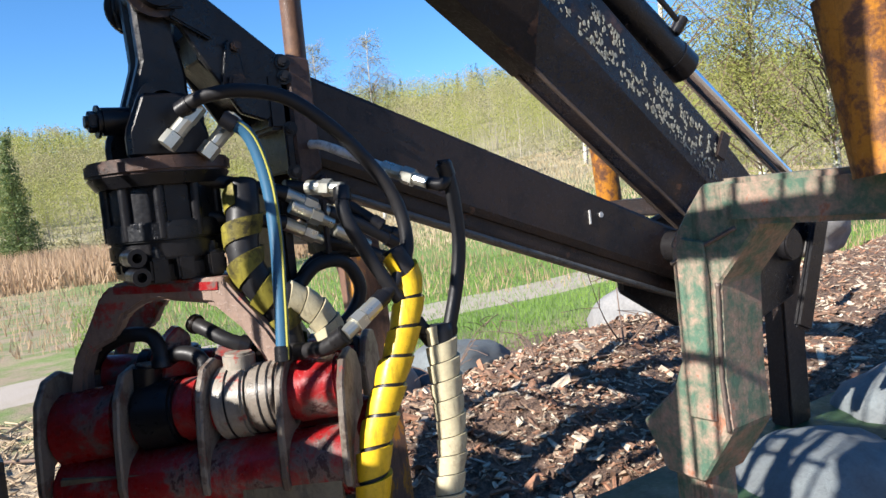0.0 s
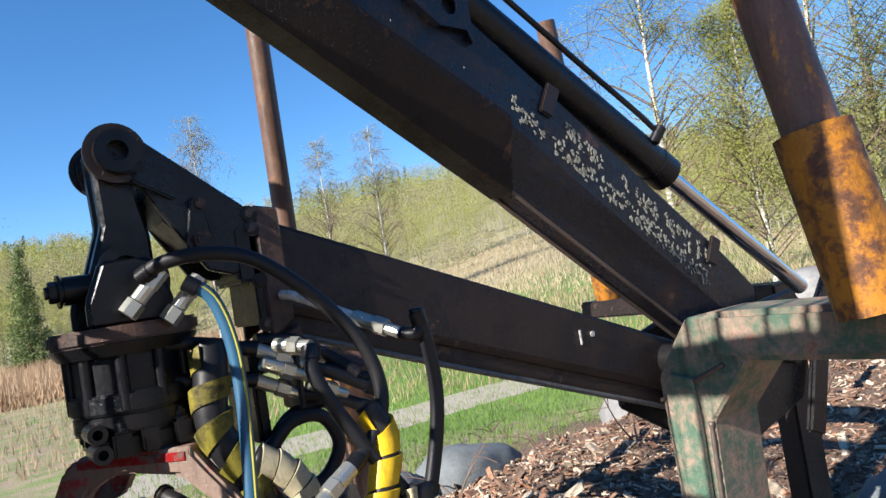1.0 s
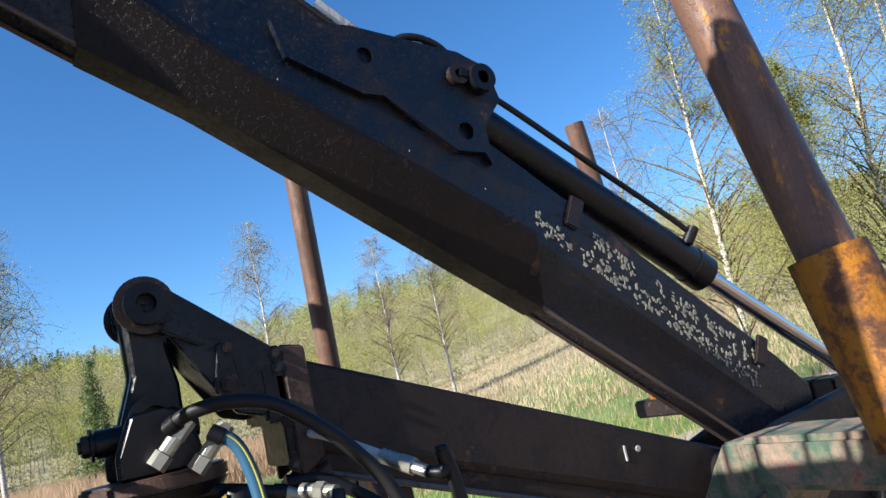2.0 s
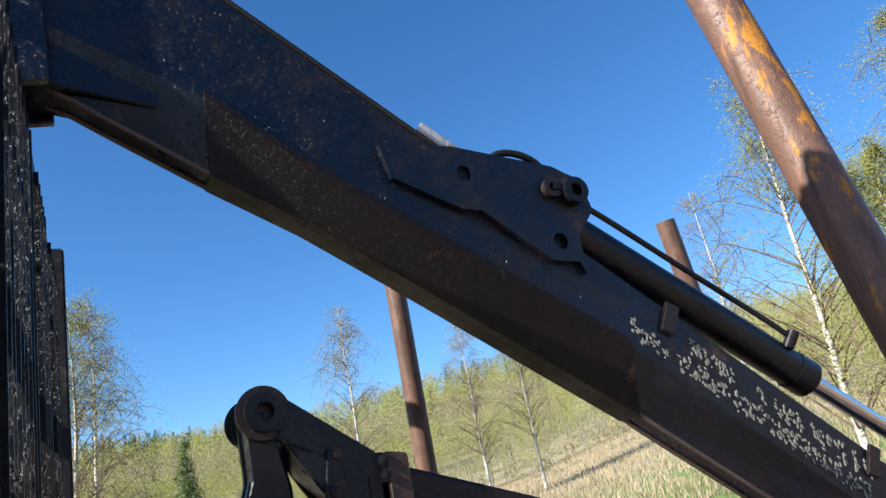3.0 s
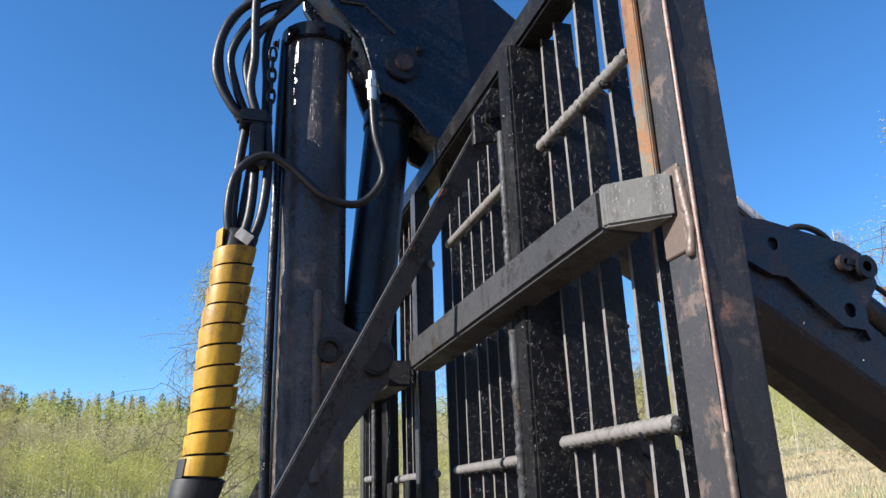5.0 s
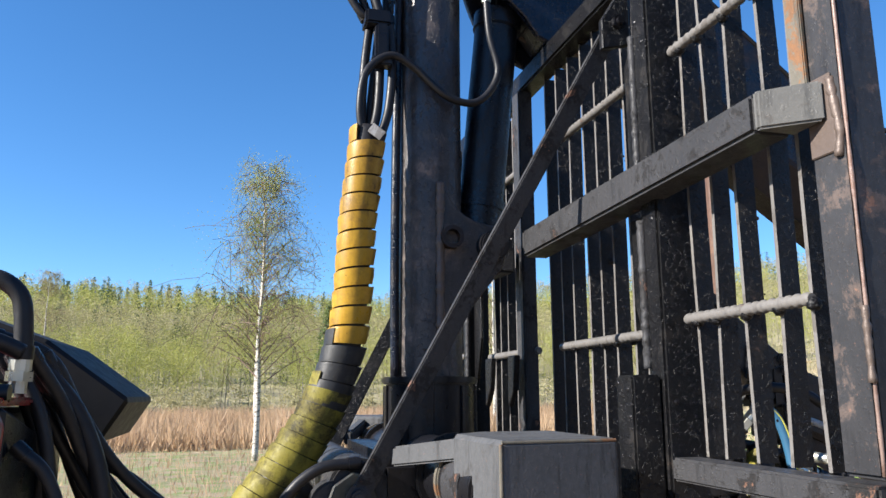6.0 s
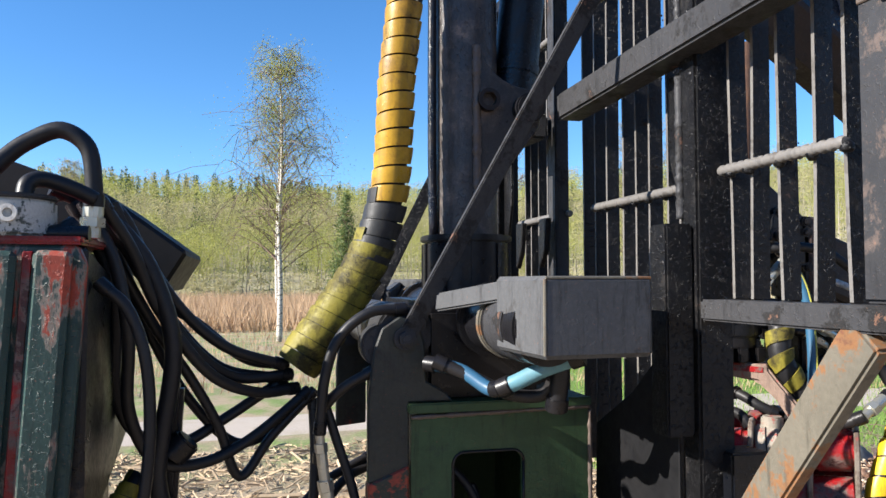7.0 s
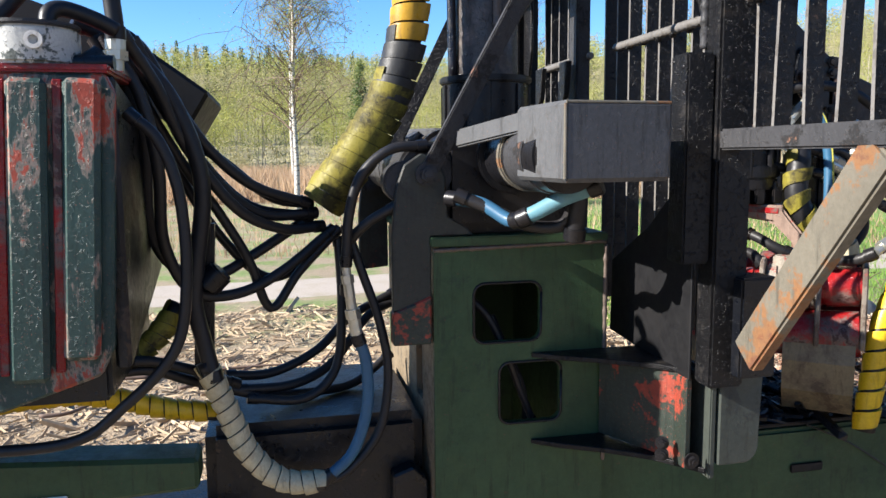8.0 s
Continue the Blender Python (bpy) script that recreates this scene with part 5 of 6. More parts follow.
lug = part("bolted_lug", prism([(0.615, 2.0), (0.64, 2.0), (0.655, 1.905), (0.63, 1.875), (0.595, 1.89)], 1.650, 1.664, bevel=0.004), M_BLACK, crane)
bolt((0.624, 1.651, 1.905), (0, -1, 0), 0.019, 0.016, crane, material=M_BROWN)
bolt((0.635, 1.655, 1.985), (0, -1, 0), 0.013, 0.015, crane, material=M_BROWN)

# ---- rotator ----
RX, RY = 0.46, 1.735
rot = thing("rotator", (RX, RY, 1.49), "oily black hydraulic rotator hanging from the crane tip", "rotator")
for s in (-1, 1):
    part("hanger", prism([(0.43, 2.13), (0.477, 2.165), (0.52, 2.13), (0.515, 2.01), (0.53, 1.93), (0.53, 1.84), (0.50, 1.80), (0.425, 1.80), (0.40, 1.86), (0.435, 1.96)], RY + s * 0.035 - 0.02, RY + s * 0.035 + 0.02, bevel=0.008), M_OILY, rot)
part("hanger_eye", ring((0.465, RY - 0.085, 1.86), (0.465, RY + 0.085, 1.86), 0.03, 0.055), M_OILY, rot, smooth=40)
yoke = part("yoke", prism([(RX - 0.085, 1.745), (RX + 0.085, 1.745), (RX + 0.085, 1.80), (RX + 0.05, 1.88), (RX - 0.05, 1.88), (RX - 0.085, 1.80)], RY - 0.115, RY - 0.085, bevel=0.01), M_OILY, rot)
part("yoke", prism([(RX - 0.085, 1.745), (RX + 0.085, 1.745), (RX + 0.085, 1.80), (RX + 0.05, 1.88), (RX - 0.05, 1.88), (RX - 0.085, 1.80)], RY + 0.085, RY + 0.115, bevel=0.01), M_OILY, rot)
part("yoke_pin", rod((RX - 0.115, RY - 0.02, 1.835), (RX + 0.10, RY - 0.02, 1.835), 0.03, segs=20, bevel=0.005), M_OILY, rot, smooth=40)
bolt((RX - 0.115, RY - 0.02, 1.835), (-1, 0, 0), 0.024, 0.022, rot)
part("flange", rod((RX, RY, 1.715), (RX, RY, 1.748), 0.152, segs=40, bevel=0.006), M_CLAMP, rot, "worn flange with a bare edge", smooth=40)
part("flange_skirt", rod((RX, RY, 1.69), (RX, RY, 1.714), 0.135, 0.15, segs=40), M_OILY, rot, smooth=40)
part("body", rod((RX, RY, 1.575), (RX, RY, 1.69), 0.116, segs=40, bevel=0.004), M_OILY, rot, smooth=40)
for k in range(10):
    a = k * 0.628
    part("body_rib", rod((RX + 0.118 * math.cos(a), RY + 0.118 * math.sin(a), 1.58), (RX + 0.118 * math.cos(a), RY + 0.118 * math.sin(a), 1.69), 0.012, segs=10), M_OILY, rot, smooth=40)
part("ring_gear", rod((RX, RY, 1.575), (RX, RY, 1.615), 0.128, segs=40, bevel=0.004), M_BLACK, rot, smooth=40)
part("lower_ring", rod((RX, RY, 1.535), (RX, RY, 1.574), 0.122, segs=40, bevel=0.005), M_OILY, rot, smooth=40)
part("foot", box(RX - 0.10, RX + 0.10, RY - 0.09, RY + 0.09, 1.485, 1.535, 0.012), M_OILY, rot)
for k in range(10):
    a = k * 0.628 + 0.3
    bolt((RX + 0.105 * math.cos(a), RY + 0.105 * math.sin(a), 1.535), (0, 0, -1), 0.012, 0.02, rot)
for px, pz in ((-0.10, 1.545), (-0.095, 1.505)):
    part("port", ring((RX + px, RY - 0.135, pz), (RX + px, RY - 0.06, pz), 0.010, 0.019, 16), M_OILY, rot, smooth=40)
for px in (-0.055, 0.0, 0.065):
    part("valve", box(RX + px - 0.018, RX + px + 0.018, RY - 0.125, RY - 0.085, 1.49, 1.54, 0.005), M_OILY, rot)
    bolt((RX + px, RY - 0.105, 1.54), (0, 0, 1), 0.011, 0.018, rot, material=M_GREYSTEEL)
for fx, fz, lx in ((0.055, 1.80, 0.0), (0.13, 1.775, 0.0)):
    a, b = Vector((RX + fx - 0.075, RY - 0.15, fz - 0.035)), Vector((RX + fx, RY - 0.16, fz + 0.045))
    part("fitting", rod(a, a.lerp(b, 0.28), 0.020, segs=6, bm=rod(a.lerp(b, 0.3), a.lerp(b, 0.62), 0.0165, segs=12, bm=rod(a.lerp(b, 0.62), b, 0.0185, segs=6))), M_ZINC, rot, "zinc-plated hose fitting")

# ---- grapple ----
grap = thing("log_grapple", (0.5, 1.73, 0.82), "closed log grapple, worn red paint and bare grey steel", "log grapple")
GA, GB = Vector((0.285, 1.92, 1.225)), Vector((0.79, 1.49, 1.205))
GD = (GB - GA).normalized()


def gpt(s, n, z):
    """A place along the grapple's axis (0..1), n metres towards the camera side, at height z."""
    p = GA.lerp(GB, s) + Vector((GD.y, -GD.x, 0)) * n
    return Vector((p.x, p.y, z))


def gdisc(s, outline, thick):
    """A plate across the grapple's axis, from (n, z) pairs."""
    bm = bmesh.new()
    lo = [bm.verts.new(gpt(s, n, z) - GD * thick / 2) for n, z in outline]
    hi = [bm.verts.new(gpt(s, n, z) + GD * thick / 2) for n, z in outline]
    bm.faces.new(lo)
    bm.faces.new(hi)
    for i in range(len(outline)):
        j = (i + 1) % len(outline)
        bm.faces.new((lo[i], lo[j], hi[j], hi[i]))
    bmesh.ops.recalc_face_normals(bm, faces=bm.faces)
    return bevelled(bm, 0.004, 1)


# arched yoke from the rotator down to the shaft
for n in (0.085, -0.085):
    arch = [(0.03, 1.20), (0.04, 1.27), (0.06, 1.33), (0.125, 1.40), (0.18, 1.468), (0.225, 1.490), (0.41, 1.486), (0.60, 1.481), (0.65, 1.435), (0.73, 1.370), (0.775, 1.315), (0.80, 1.25), (0.80, 1.16), (0.745, 1.16), (0.735, 1.25), (0.70, 1.31), (0.64, 1.375), (0.555, 1.43), (0.40, 1.447), (0.33, 1.446), (0.255, 1.42), (0.215, 1.372), (0.13, 1.350), (0.10, 1.30), (0.085, 1.19)]
    bm = bmesh.new()
    lo = [bm.verts.new(gpt(s, n - 0.022, z)) for s, z in arch]
    hi = [bm.verts.new(gpt(s, n + 0.022, z)) for s, z in arch]
    bm.faces.new(lo)
    bm.faces.new(hi)
    for i in range(len(arch)):
        j = (i + 1) % len(arch)
        bm.faces.new((lo[i], lo[j], hi[j], hi[i]))
    bmesh.ops.recalc_face_normals(bm, faces=bm.faces)
    part("yoke_arm", bevelled(bm, 0.008), M_YOKE, grap, "arched frame, red paint worn to steel")
part("paint_strip", bar(gpt(0.235, 0.108, 1.478), gpt(0.585, 0.108, 1.468), 0.003, 0.018, 0.0008), M_REDWORN, grap, "red paint left along the top edge")
part("yoke_top", bevelled(gdisc(0.42, [(-0.106, 1.452), (0.106, 1.452), (0.106, 1.489), (-0.106, 1.489)], 0.245), 0.004), M_YOKE, grap)
for n in (0.10, -0.11):
    shaft = lambda t: gpt(t, n, 1.180 + 0.060 * t)
    part("upper_shaft", rod(shaft(0.0), shaft(0.97), 0.060, segs=36, bevel=0.004), M_REDWORN, grap, smooth=40)
    for a, b, r, mat, lab in ((0.01, 0.235, 0.082, M_REDWORN, "red hub worn to grey"), (0.285, 0.42, 0.075, M_OILY, "oily black hub"), (0.43, 0.50, 0.068, M_REDWORN, ""), (0.555, 0.66, 0.079, M_HUB, "hub of scoured bare steel"), (0.665, 0.765, 0.074, M_TINE, "hub ring, red under bare steel"), (0.80, 0.955, 0.066, M_REDWORN, "red hub")):
        part("hub", rod(shaft(a), shaft(b), r, segs=40, bevel=0.006), mat, grap, lab, smooth=40)
    for t in (0.60, 0.705, 0.735):
        part("hub_groove", rod(shaft(t), shaft(t + 0.006), 0.0805 if t < 0.66 else 0.0755, segs=40), M_OILY, grap, smooth=40)
    # pins that stand up from the hubs, with the hose unions on them
    part("union", rod(shaft(0.62) + Vector((0, 0, 0.06)), shaft(0.62) + Vector((0, 0, 0.105)), 0.034, segs=24, bevel=0.005), M_HUB, grap, "bare steel union", smooth=40)
    part("union", rod(shaft(0.30) + Vector((0, 0, 0.05)), shaft(0.31) + Vector((0, 0, 0.115)), 0.03, segs=20, bevel=0.006), M_OILY, grap, smooth=40)
part("lower_tube", rod(gpt(0.02, 0.125, 1.055), gpt(0.97, 0.125, 1.085), 0.074, segs=34, bevel=0.006), M_REDWORN, grap, "wide red tube worn to bare metal", smooth=40)
part("lower_tube", rod(gpt(0.03, -0.125, 1.08), gpt(0.99, -0.125, 1.08), 0.072, segs=34, bevel=0.006), M_REDWORN, grap, smooth=40)
for s in (0.0, 0.262, 0.53, 0.782, 0.975):
    for sg in (1, -1):
        plate = [(sg * n, z) for n, z in ((0.02, 1.25), (0.05, 1.295), (0.10, 1.315), (0.155, 1.305), (0.19, 1.26), (0.205, 1.18), (0.212, 1.08), (0.205, 1.05), (0.185, 1.055), (0.16, 1.12), (0.11, 1.15), (0.04, 1.17))]
        part("tine_plate", gdisc(s, plate, 0.016), M_TINE, grap, "worn edge of a grapple arm plate")
for sg in (1, -1):
    jaw = bmesh.new()
    prof = [(0.19, 1.10), (0.205, 1.0), (0.185, 0.90), (0.12, 0.82), (0.03, 0.795)]
    for s0, s1 in ((0.05, 0.35), (0.64, 0.95)):
        rows = []
        for n, z in prof:
            rows.append((gpt(s0, sg * n, z), gpt(s1, sg * n, z), gpt(s1, sg * (n - 0.022), z + 0.008), gpt(s0, sg * (n - 0.022), z + 0.008)))
        vr = [[jaw.verts.new(p) for p in r] for r in rows]
        for a, c in zip(vr, vr[1:]):
            for i in range(4):
                jaw.faces.new((a[i], a[(i + 1) % 4], c[(i + 1) % 4], c[i]))
        jaw.faces.new(vr[0])
        jaw.faces.new(vr[-1])
    bmesh.ops.recalc_face_normals(jaw, faces=jaw.faces)
    part("jaw", jaw, M_JAW, grap, "curved jaw of scoured bare steel")
for a, b in ((0.10, 0.47), (0.5, 0.92)):
    part("hydraulic_cylinder", rod(gpt(a, 0.02, 1.28), gpt(b, -0.02, 1.27), 0.045, segs=24, bevel=0.004), M_REDWORN, grap, smooth=40)
    part("cylinder_gland", rod(gpt(a + 0.12, 0.008, 1.278), gpt(a + 0.16, 0.004, 1.277), 0.053, segs=24, bevel=0.004), M_OILY, grap, smooth=40)
part("cylinder_lug", prism([(0.40, 1.27), (0.47, 1.27), (0.475, 1.36), (0.45, 1.385), (0.42, 1.36)], 1.70, 1.75, bevel=0.006), M_REDWORN, grap, "red lug with a worn top")
for pts in ([(0.06, 0.02, 1.30), (0.12, 0.05, 1.345), (0.22, 0.07, 1.372), (0.31, 0.08, 1.372), (0.35, 0.09, 1.345), (0.36, 0.10, 1.30)], [(0.44, 0.04, 1.385), (0.50, 0.06, 1.37), (0.57, 0.07, 1.345), (0.64, 0.06, 1.325)], [(0.33, 0.06, 1.30), (0.40, 0.08, 1.325), (0.47, 0.09, 1.32), (0.52, 0.10, 1.285)]):
    part("grapple_hose", sweep(spline([gpt(*p) for p in pts], 7), 0.017, 12), M_RUBBER, grap, "black hose between the rams", smooth=True)
    part("hose_end", rod(gpt(*pts[0]), gpt(*pts[0]).lerp(gpt(*pts[1]), 0.35), 0.022, segs=12, bevel=0.002), M_BROWN, grap, smooth=40)
    part("hose_end", rod(gpt(*pts[-1]), gpt(*pts[-1]).lerp(gpt(*pts[-2]), 0.45), 0.022, segs=12, bevel=0.002), M_OILY, grap, smooth=40)

# ---- bunk and stakes ----
bunk = thing("bunk", (1.42, 1.2, 0.78), "trailer bunk of green painted steel, rusty and shadow-striped", "bunk")
LEG = [(1.123, 1.448), (1.069, 1.523), (1.028, 1.574), (0.95, 1.578), (0.90, 1.478), (0.998, 1.361), (1.006, 1.15), (0.998, 1.03), (1.085, 0.896), (1.187, 0.902), (1.247, 1.012), (1.15, 1.103), (1.119, 1.174)]
part("leg", prism(LEG, 1.40, 1.555, "x", 0.006), M_BUNK, bunk, "bent box-section leg, green paint flaked to rust")
part("leg_flange", prism([(1.102, 1.44), (1.085, 1.46), (1.028, 1.45), (1.022, 1.36), (1.030, 1.05), (1.10, 1.05), (1.102, 1.17)], 1.390, 1.399, "x", 0.003), M_BUNK, bunk, "raised doubling plate")
weld([(1.398, 1.004, 1.36), (1.398, 1.012, 1.15), (1.398, 1.004, 1.03)], 0.005, bunk)
weld([(1.398, 1.12, 1.40), (1.398, 0.95, 1.478)], 0.005, bunk)
part("arm", box(1.392, 1.552, 0.50, 0.985, 1.484, 1.582, 0.012), M_BUNK, bunk, "flat-topped arm")
part("crossbar", box(1.42, 1.60, 1.1, 2.4, 0.36, 0.448, 0.01), M_BUNK, bunk)
part("leg_foot", box(1.43, 1.54, 1.09, 1.19, 0.36, 0.92, 0.01), M_BUNK, bunk)
part("arm", box(1.25, 1.45, 2.565, 3.0, 1.479, 1.57, 0.012), M_BROWN, bunk)
part("leg", prism([(2.40, 1.49), (2.47, 1.575), (2.56, 1.578), (2.56, 1.478), (2.50, 1.36), (2.48, 1.16), (2.44, 0.40), (2.34, 0.40), (2.38, 1.15)], 1.25, 1.38, "x", 0.005), M_RUST, bunk, "brown far leg of the bunk")


def stake(p, q, r, mat, label, socket=True):
    p, q = Vector(p), Vector(q)
    s = thing("stake", p, label, "stake", "trailer stakes")
    part("tube", rod(p, q, r, segs=32, bevel=0.003), mat, s, smooth=40)
    if socket:
        part("socket", ring(p + Vector((0, 0, -0.0)), p.lerp(q, 0.24), r, r + 0.016, 28), M_ORANGE, s, "orange painted socket tube", smooth=40)
    return s


stake((1.36, 0.615, 1.57), (1.29, 0.80, 2.85), 0.047, M_RUST, "orange painted steel stake, rusted and scratched")
stake((1.345, 2.86, 1.57), (1.30, 2.74, 2.95), 0.042, M_TUBE, "brown rusty steel stake on the far side", False)
stake((3.10, 2.86, 1.50), (2.84, 2.72, 2.95), 0.05, M_TUBE, "brown rusty stake behind the boom")
rear_bunk = thing("bunk", (2.98, 1.9, 0.45), "rear bunk of the trailer, brown greasy steel", "bunk")
part("arm", box(3.02, 3.18, 1.95, 3.0, 1.41, 1.499, 0.01), M_BROWN, rear_bunk)
part("leg", box(3.02, 3.18, 1.85, 1.949, 0.45, 1.499, 0.01), M_BROWN, rear_bunk)
scatter_mesh("deck_litter", M_OILY, *sticks(700, random.Random(9), lambda r: (r.uniform(0.1, 0.92), r.uniform(1.49, 2.0)), 0.028, lambda x, y: 0.79 + 0.02 * abs(noise.noise((x * 9, y * 9, 0))), 0.2), "tarry bark scraps lying on the chassis beam", "bark scraps")


# ---- slewing gear on the pedestal ----
slew = thing("slewing_gear", (-0.5, YC, 1.445), "greasy black slewing cylinders with a grey steel guard box", "slewing gear")
for s in (1, -1):
    yy = lambda v: v if s == 1 else 2 * YC - v
    plate = [(-0.80, 1.25), (-0.80, 1.45), (-0.785, 1.58), (-0.765, 1.635), (-0.72, 1.665), (-0.675, 1.65), (-0.655, 1.60), (-0.65, 1.50), (-0.60, 1.47), (-0.58, 1.447), (-0.695, 1.447), (-0.695, 1.26)]
    part("end_plate", prism(plate, yy(1.352), yy(1.372), bevel=0.004), M_PLATE, slew, "dark end plate with red paint specks")
    part("slew_cylinder", rod((-0.475, yy(0.95), 1.655), (-0.475, yy(1.60), 1.655), 0.082, segs=36, bevel=0.006), M_OILY, slew, "black slewing cylinder", smooth=40)
    part("sleeve", rod((-0.475, yy(1.18), 1.655), (-0.475, yy(1.205), 1.655), 0.088, segs=36, bevel=0.004), M_STRUT, slew, smooth=40)
    part("sleeve", rod((-0.475, yy(1.02), 1.655), (-0.475, yy(1.16), 1.655), 0.085, segs=36, bevel=0.004), M_GREYSTEEL, slew, smooth=40)
    part("slew_cylinder", rod((-0.70, yy(1.38), 1.62), (-0.70, yy(1.75), 1.62), 0.075, segs=36, bevel=0.008), M_GREYSTEEL, slew, smooth=40)
    part("plate_cap", rod((-0.76, yy(1.376), 1.59), (-0.76, yy(1.44), 1.59), 0.055, segs=30, bevel=0.006), M_GREYSTEEL, slew, smooth=40)
    guard = prism([(-0.54, yy(0.815)), (-0.30, yy(0.83)), (-0.30, yy(1.15)), (-0.475, yy(1.15)), (-0.555, yy(1.07))], 1.602, 1.764, "z", 0.009)
    part("guard_box", guard, M_GUARD, slew, "grey steel guard box with rusty edges")
    part("guard_arm", bar((-0.52, yy(1.06), 1.735), (-0.62, yy(1.34), 1.70), 0.03, 0.045, 0.005), M_GUARD, slew)
    part("flange", rod((-0.475, yy(1.33), 1.655), (-0.475, yy(1.35), 1.655), 0.098, segs=30, bevel=0.003), M_OILY, slew, smooth=40)
part("gear_housing", box(-0.66, -0.30, 1.38, 2.12, 1.447, 1.70, 0.03), M_OILY, slew)
part("edge_wear", sweep([Vector((-0.537, 0.818, 1.61)), Vector((-0.537, 0.818, 1.757))], 0.0035, 8), M_STRUT, slew, "rusty worn corner")
part("edge_wear", sweep([Vector((-0.535, 0.818, 1.760)), Vector((-0.305, 0.833, 1.760))], 0.003, 8), M_STRUT, slew)
part("red_foot", prism([(-0.80, 1.16), (-0.80, 1.248), (-0.697, 1.29), (-0.697, 1.16)], 1.345, 1.40, bevel=0.004), M_REDGREEN, slew)


# ---- hoses ----
def hose(points, r=0.014, label="black rubber hydraulic hose, dusty", mat=None, group="crane hoses", n=7):
    way = spline(points, n)
    h = thing("hydraulic_hose", points[-1], label, "hose", group)
    part("tube", sweep(way, r, 12), mat or M_RUBBER, h, smooth=True)
    for a, c in ((way[0], way[1]), (way[-1], way[-2])):
        d = (c - a).normalized()
        part("end_sleeve", rod(a - d * 0.004, a + d * 0.028, r * 1.22, segs=14, bevel=0.002), M_OILY, h, smooth=40)
    return h


def ferrule(p, q, r=0.016):
    p, q = Vector(p), Vector(q)
    bm = rod(p, p.lerp(q, 0.45), r, segs=14, bevel=0.002)
    rod(p.lerp(q, 0.45), p.lerp(q, 0.7), r * 1.2, segs=6, bm=bm)
    rod(p.lerp(q, 0.7), q, r * 0.8, segs=12, bm=bm)
    return lone("hose_fitting", bm, M_ZINC, "zinc-plated crimped hose fitting", "hose fitting", "hose fittings")


def wrapped(points, r, pitch, gap, mat, label, n=7, fill=0.86, part_label=""):
    way = spline(points, n)
    w = thing("wrapped_hose", points[-1], label, "wrapped hose", "spiral-wrapped hoses")
    part("hose_core", sweep(way, (lambda t: r(t) * fill) if callable(r) else r * fill, 14), M_RUBBER, w, "black hoses inside", smooth=True)
    part("spiral_wrap", coil(way, r, pitch, gap), mat, w, part_label, smooth=35)
    return w


BUNDLE = "black hydraulic hose drooping between tractor and crane"
hose([(-1.509, 1.32, 1.977), (-1.4, 1.372, 1.931), (-1.336, 1.424, 1.811), (-1.253, 1.476, 1.679), (-1.144, 1.528, 1.58), (-1.001, 1.58, 1.528)], 0.0145, BUNDLE)
hose([(-1.522, 1.32, 1.964), (-1.421, 1.376, 1.912), (-1.352, 1.432, 1.783), (-1.283, 1.488, 1.657), (-1.162, 1.544, 1.526), (-0.993, 1.6, 1.487)], 0.016, BUNDLE)
hose([(-1.415, 1.28, 1.936), (-1.357, 1.34, 1.83), (-1.3, 1.4, 1.685), (-1.188, 1.46, 1.525), (-1.074, 1.52, 1.464), (-0.963, 1.58, 1.463)], 0.0145, BUNDLE)
hose([(-1.404, 1.36, 1.936), (-1.336, 1.412, 1.796), (-1.285, 1.464, 1.7), (-1.214, 1.516, 1.642), (-1.101, 1.568, 1.547), (-0.991, 1.62, 1.522)], 0.013, BUNDLE)
hose([(-1.46, 1.33, 1.93), (-1.38, 1.38, 1.84), (-1.32, 1.43, 1.735), (-1.24, 1.47, 1.60), (-1.13, 1.53, 1.505), (-0.98, 1.59, 1.50)], 0.0145, BUNDLE)
hose([(-1.45, 1.34, 1.93), (-1.395, 1.39, 1.80), (-1.308, 1.45, 1.629), (-1.232, 1.476, 1.51), (-1.166, 1.502, 1.385), (-1.112, 1.528, 1.245), (-1.031, 1.554, 1.34), (-0.916, 1.58, 1.454)], 0.013, BUNDLE)
hose([(-1.43, 1.42, 1.91), (-1.385, 1.46, 1.77), (-1.315, 1.5, 1.584), (-1.224, 1.53, 1.429), (-1.124, 1.56, 1.328), (-1.029, 1.59, 1.351), (-0.929, 1.62, 1.45)], 0.013, BUNDLE)
hose([(-1.48, 1.32, 1.93), (-1.425, 1.33, 1.83), (-1.39, 1.35, 1.699), (-1.396, 1.4, 1.492), (-1.348, 1.45, 1.377), (-1.255, 1.5, 1.346), (-1.152, 1.55, 1.393), (-1.009, 1.6, 1.479)], 0.0145, BUNDLE)
hose([(-1.45, 1.29, 1.93), (-1.385, 1.29, 1.80), (-1.355, 1.3, 1.632), (-1.359, 1.356, 1.453), (-1.305, 1.412, 1.322), (-1.197, 1.468, 1.3), (-1.078, 1.524, 1.347), (-0.932, 1.58, 1.454)], 0.0145, BUNDLE)
hose([(-1.385, 1.12, 1.752), (-1.327, 1.12, 1.694), (-1.29, 1.12, 1.574), (-1.285, 1.12, 1.391), (-1.316, 1.12, 1.242), (-1.427, 1.12, 1.124), (-1.545, 1.12, 1.052), (-1.8, 1.12, 1.05)], 0.0125, "long black hose looping down beside the tractor")
hose([(-1.42, 1.36, 1.92), (-1.325, 1.39, 1.79), (-1.268, 1.4, 1.6), (-1.29, 1.4, 1.389), (-1.299, 1.4, 1.288), (-1.28, 1.4, 1.184), (-1.259, 1.39, 1.09)], 0.021, "thick black hose entering a cream wrap")
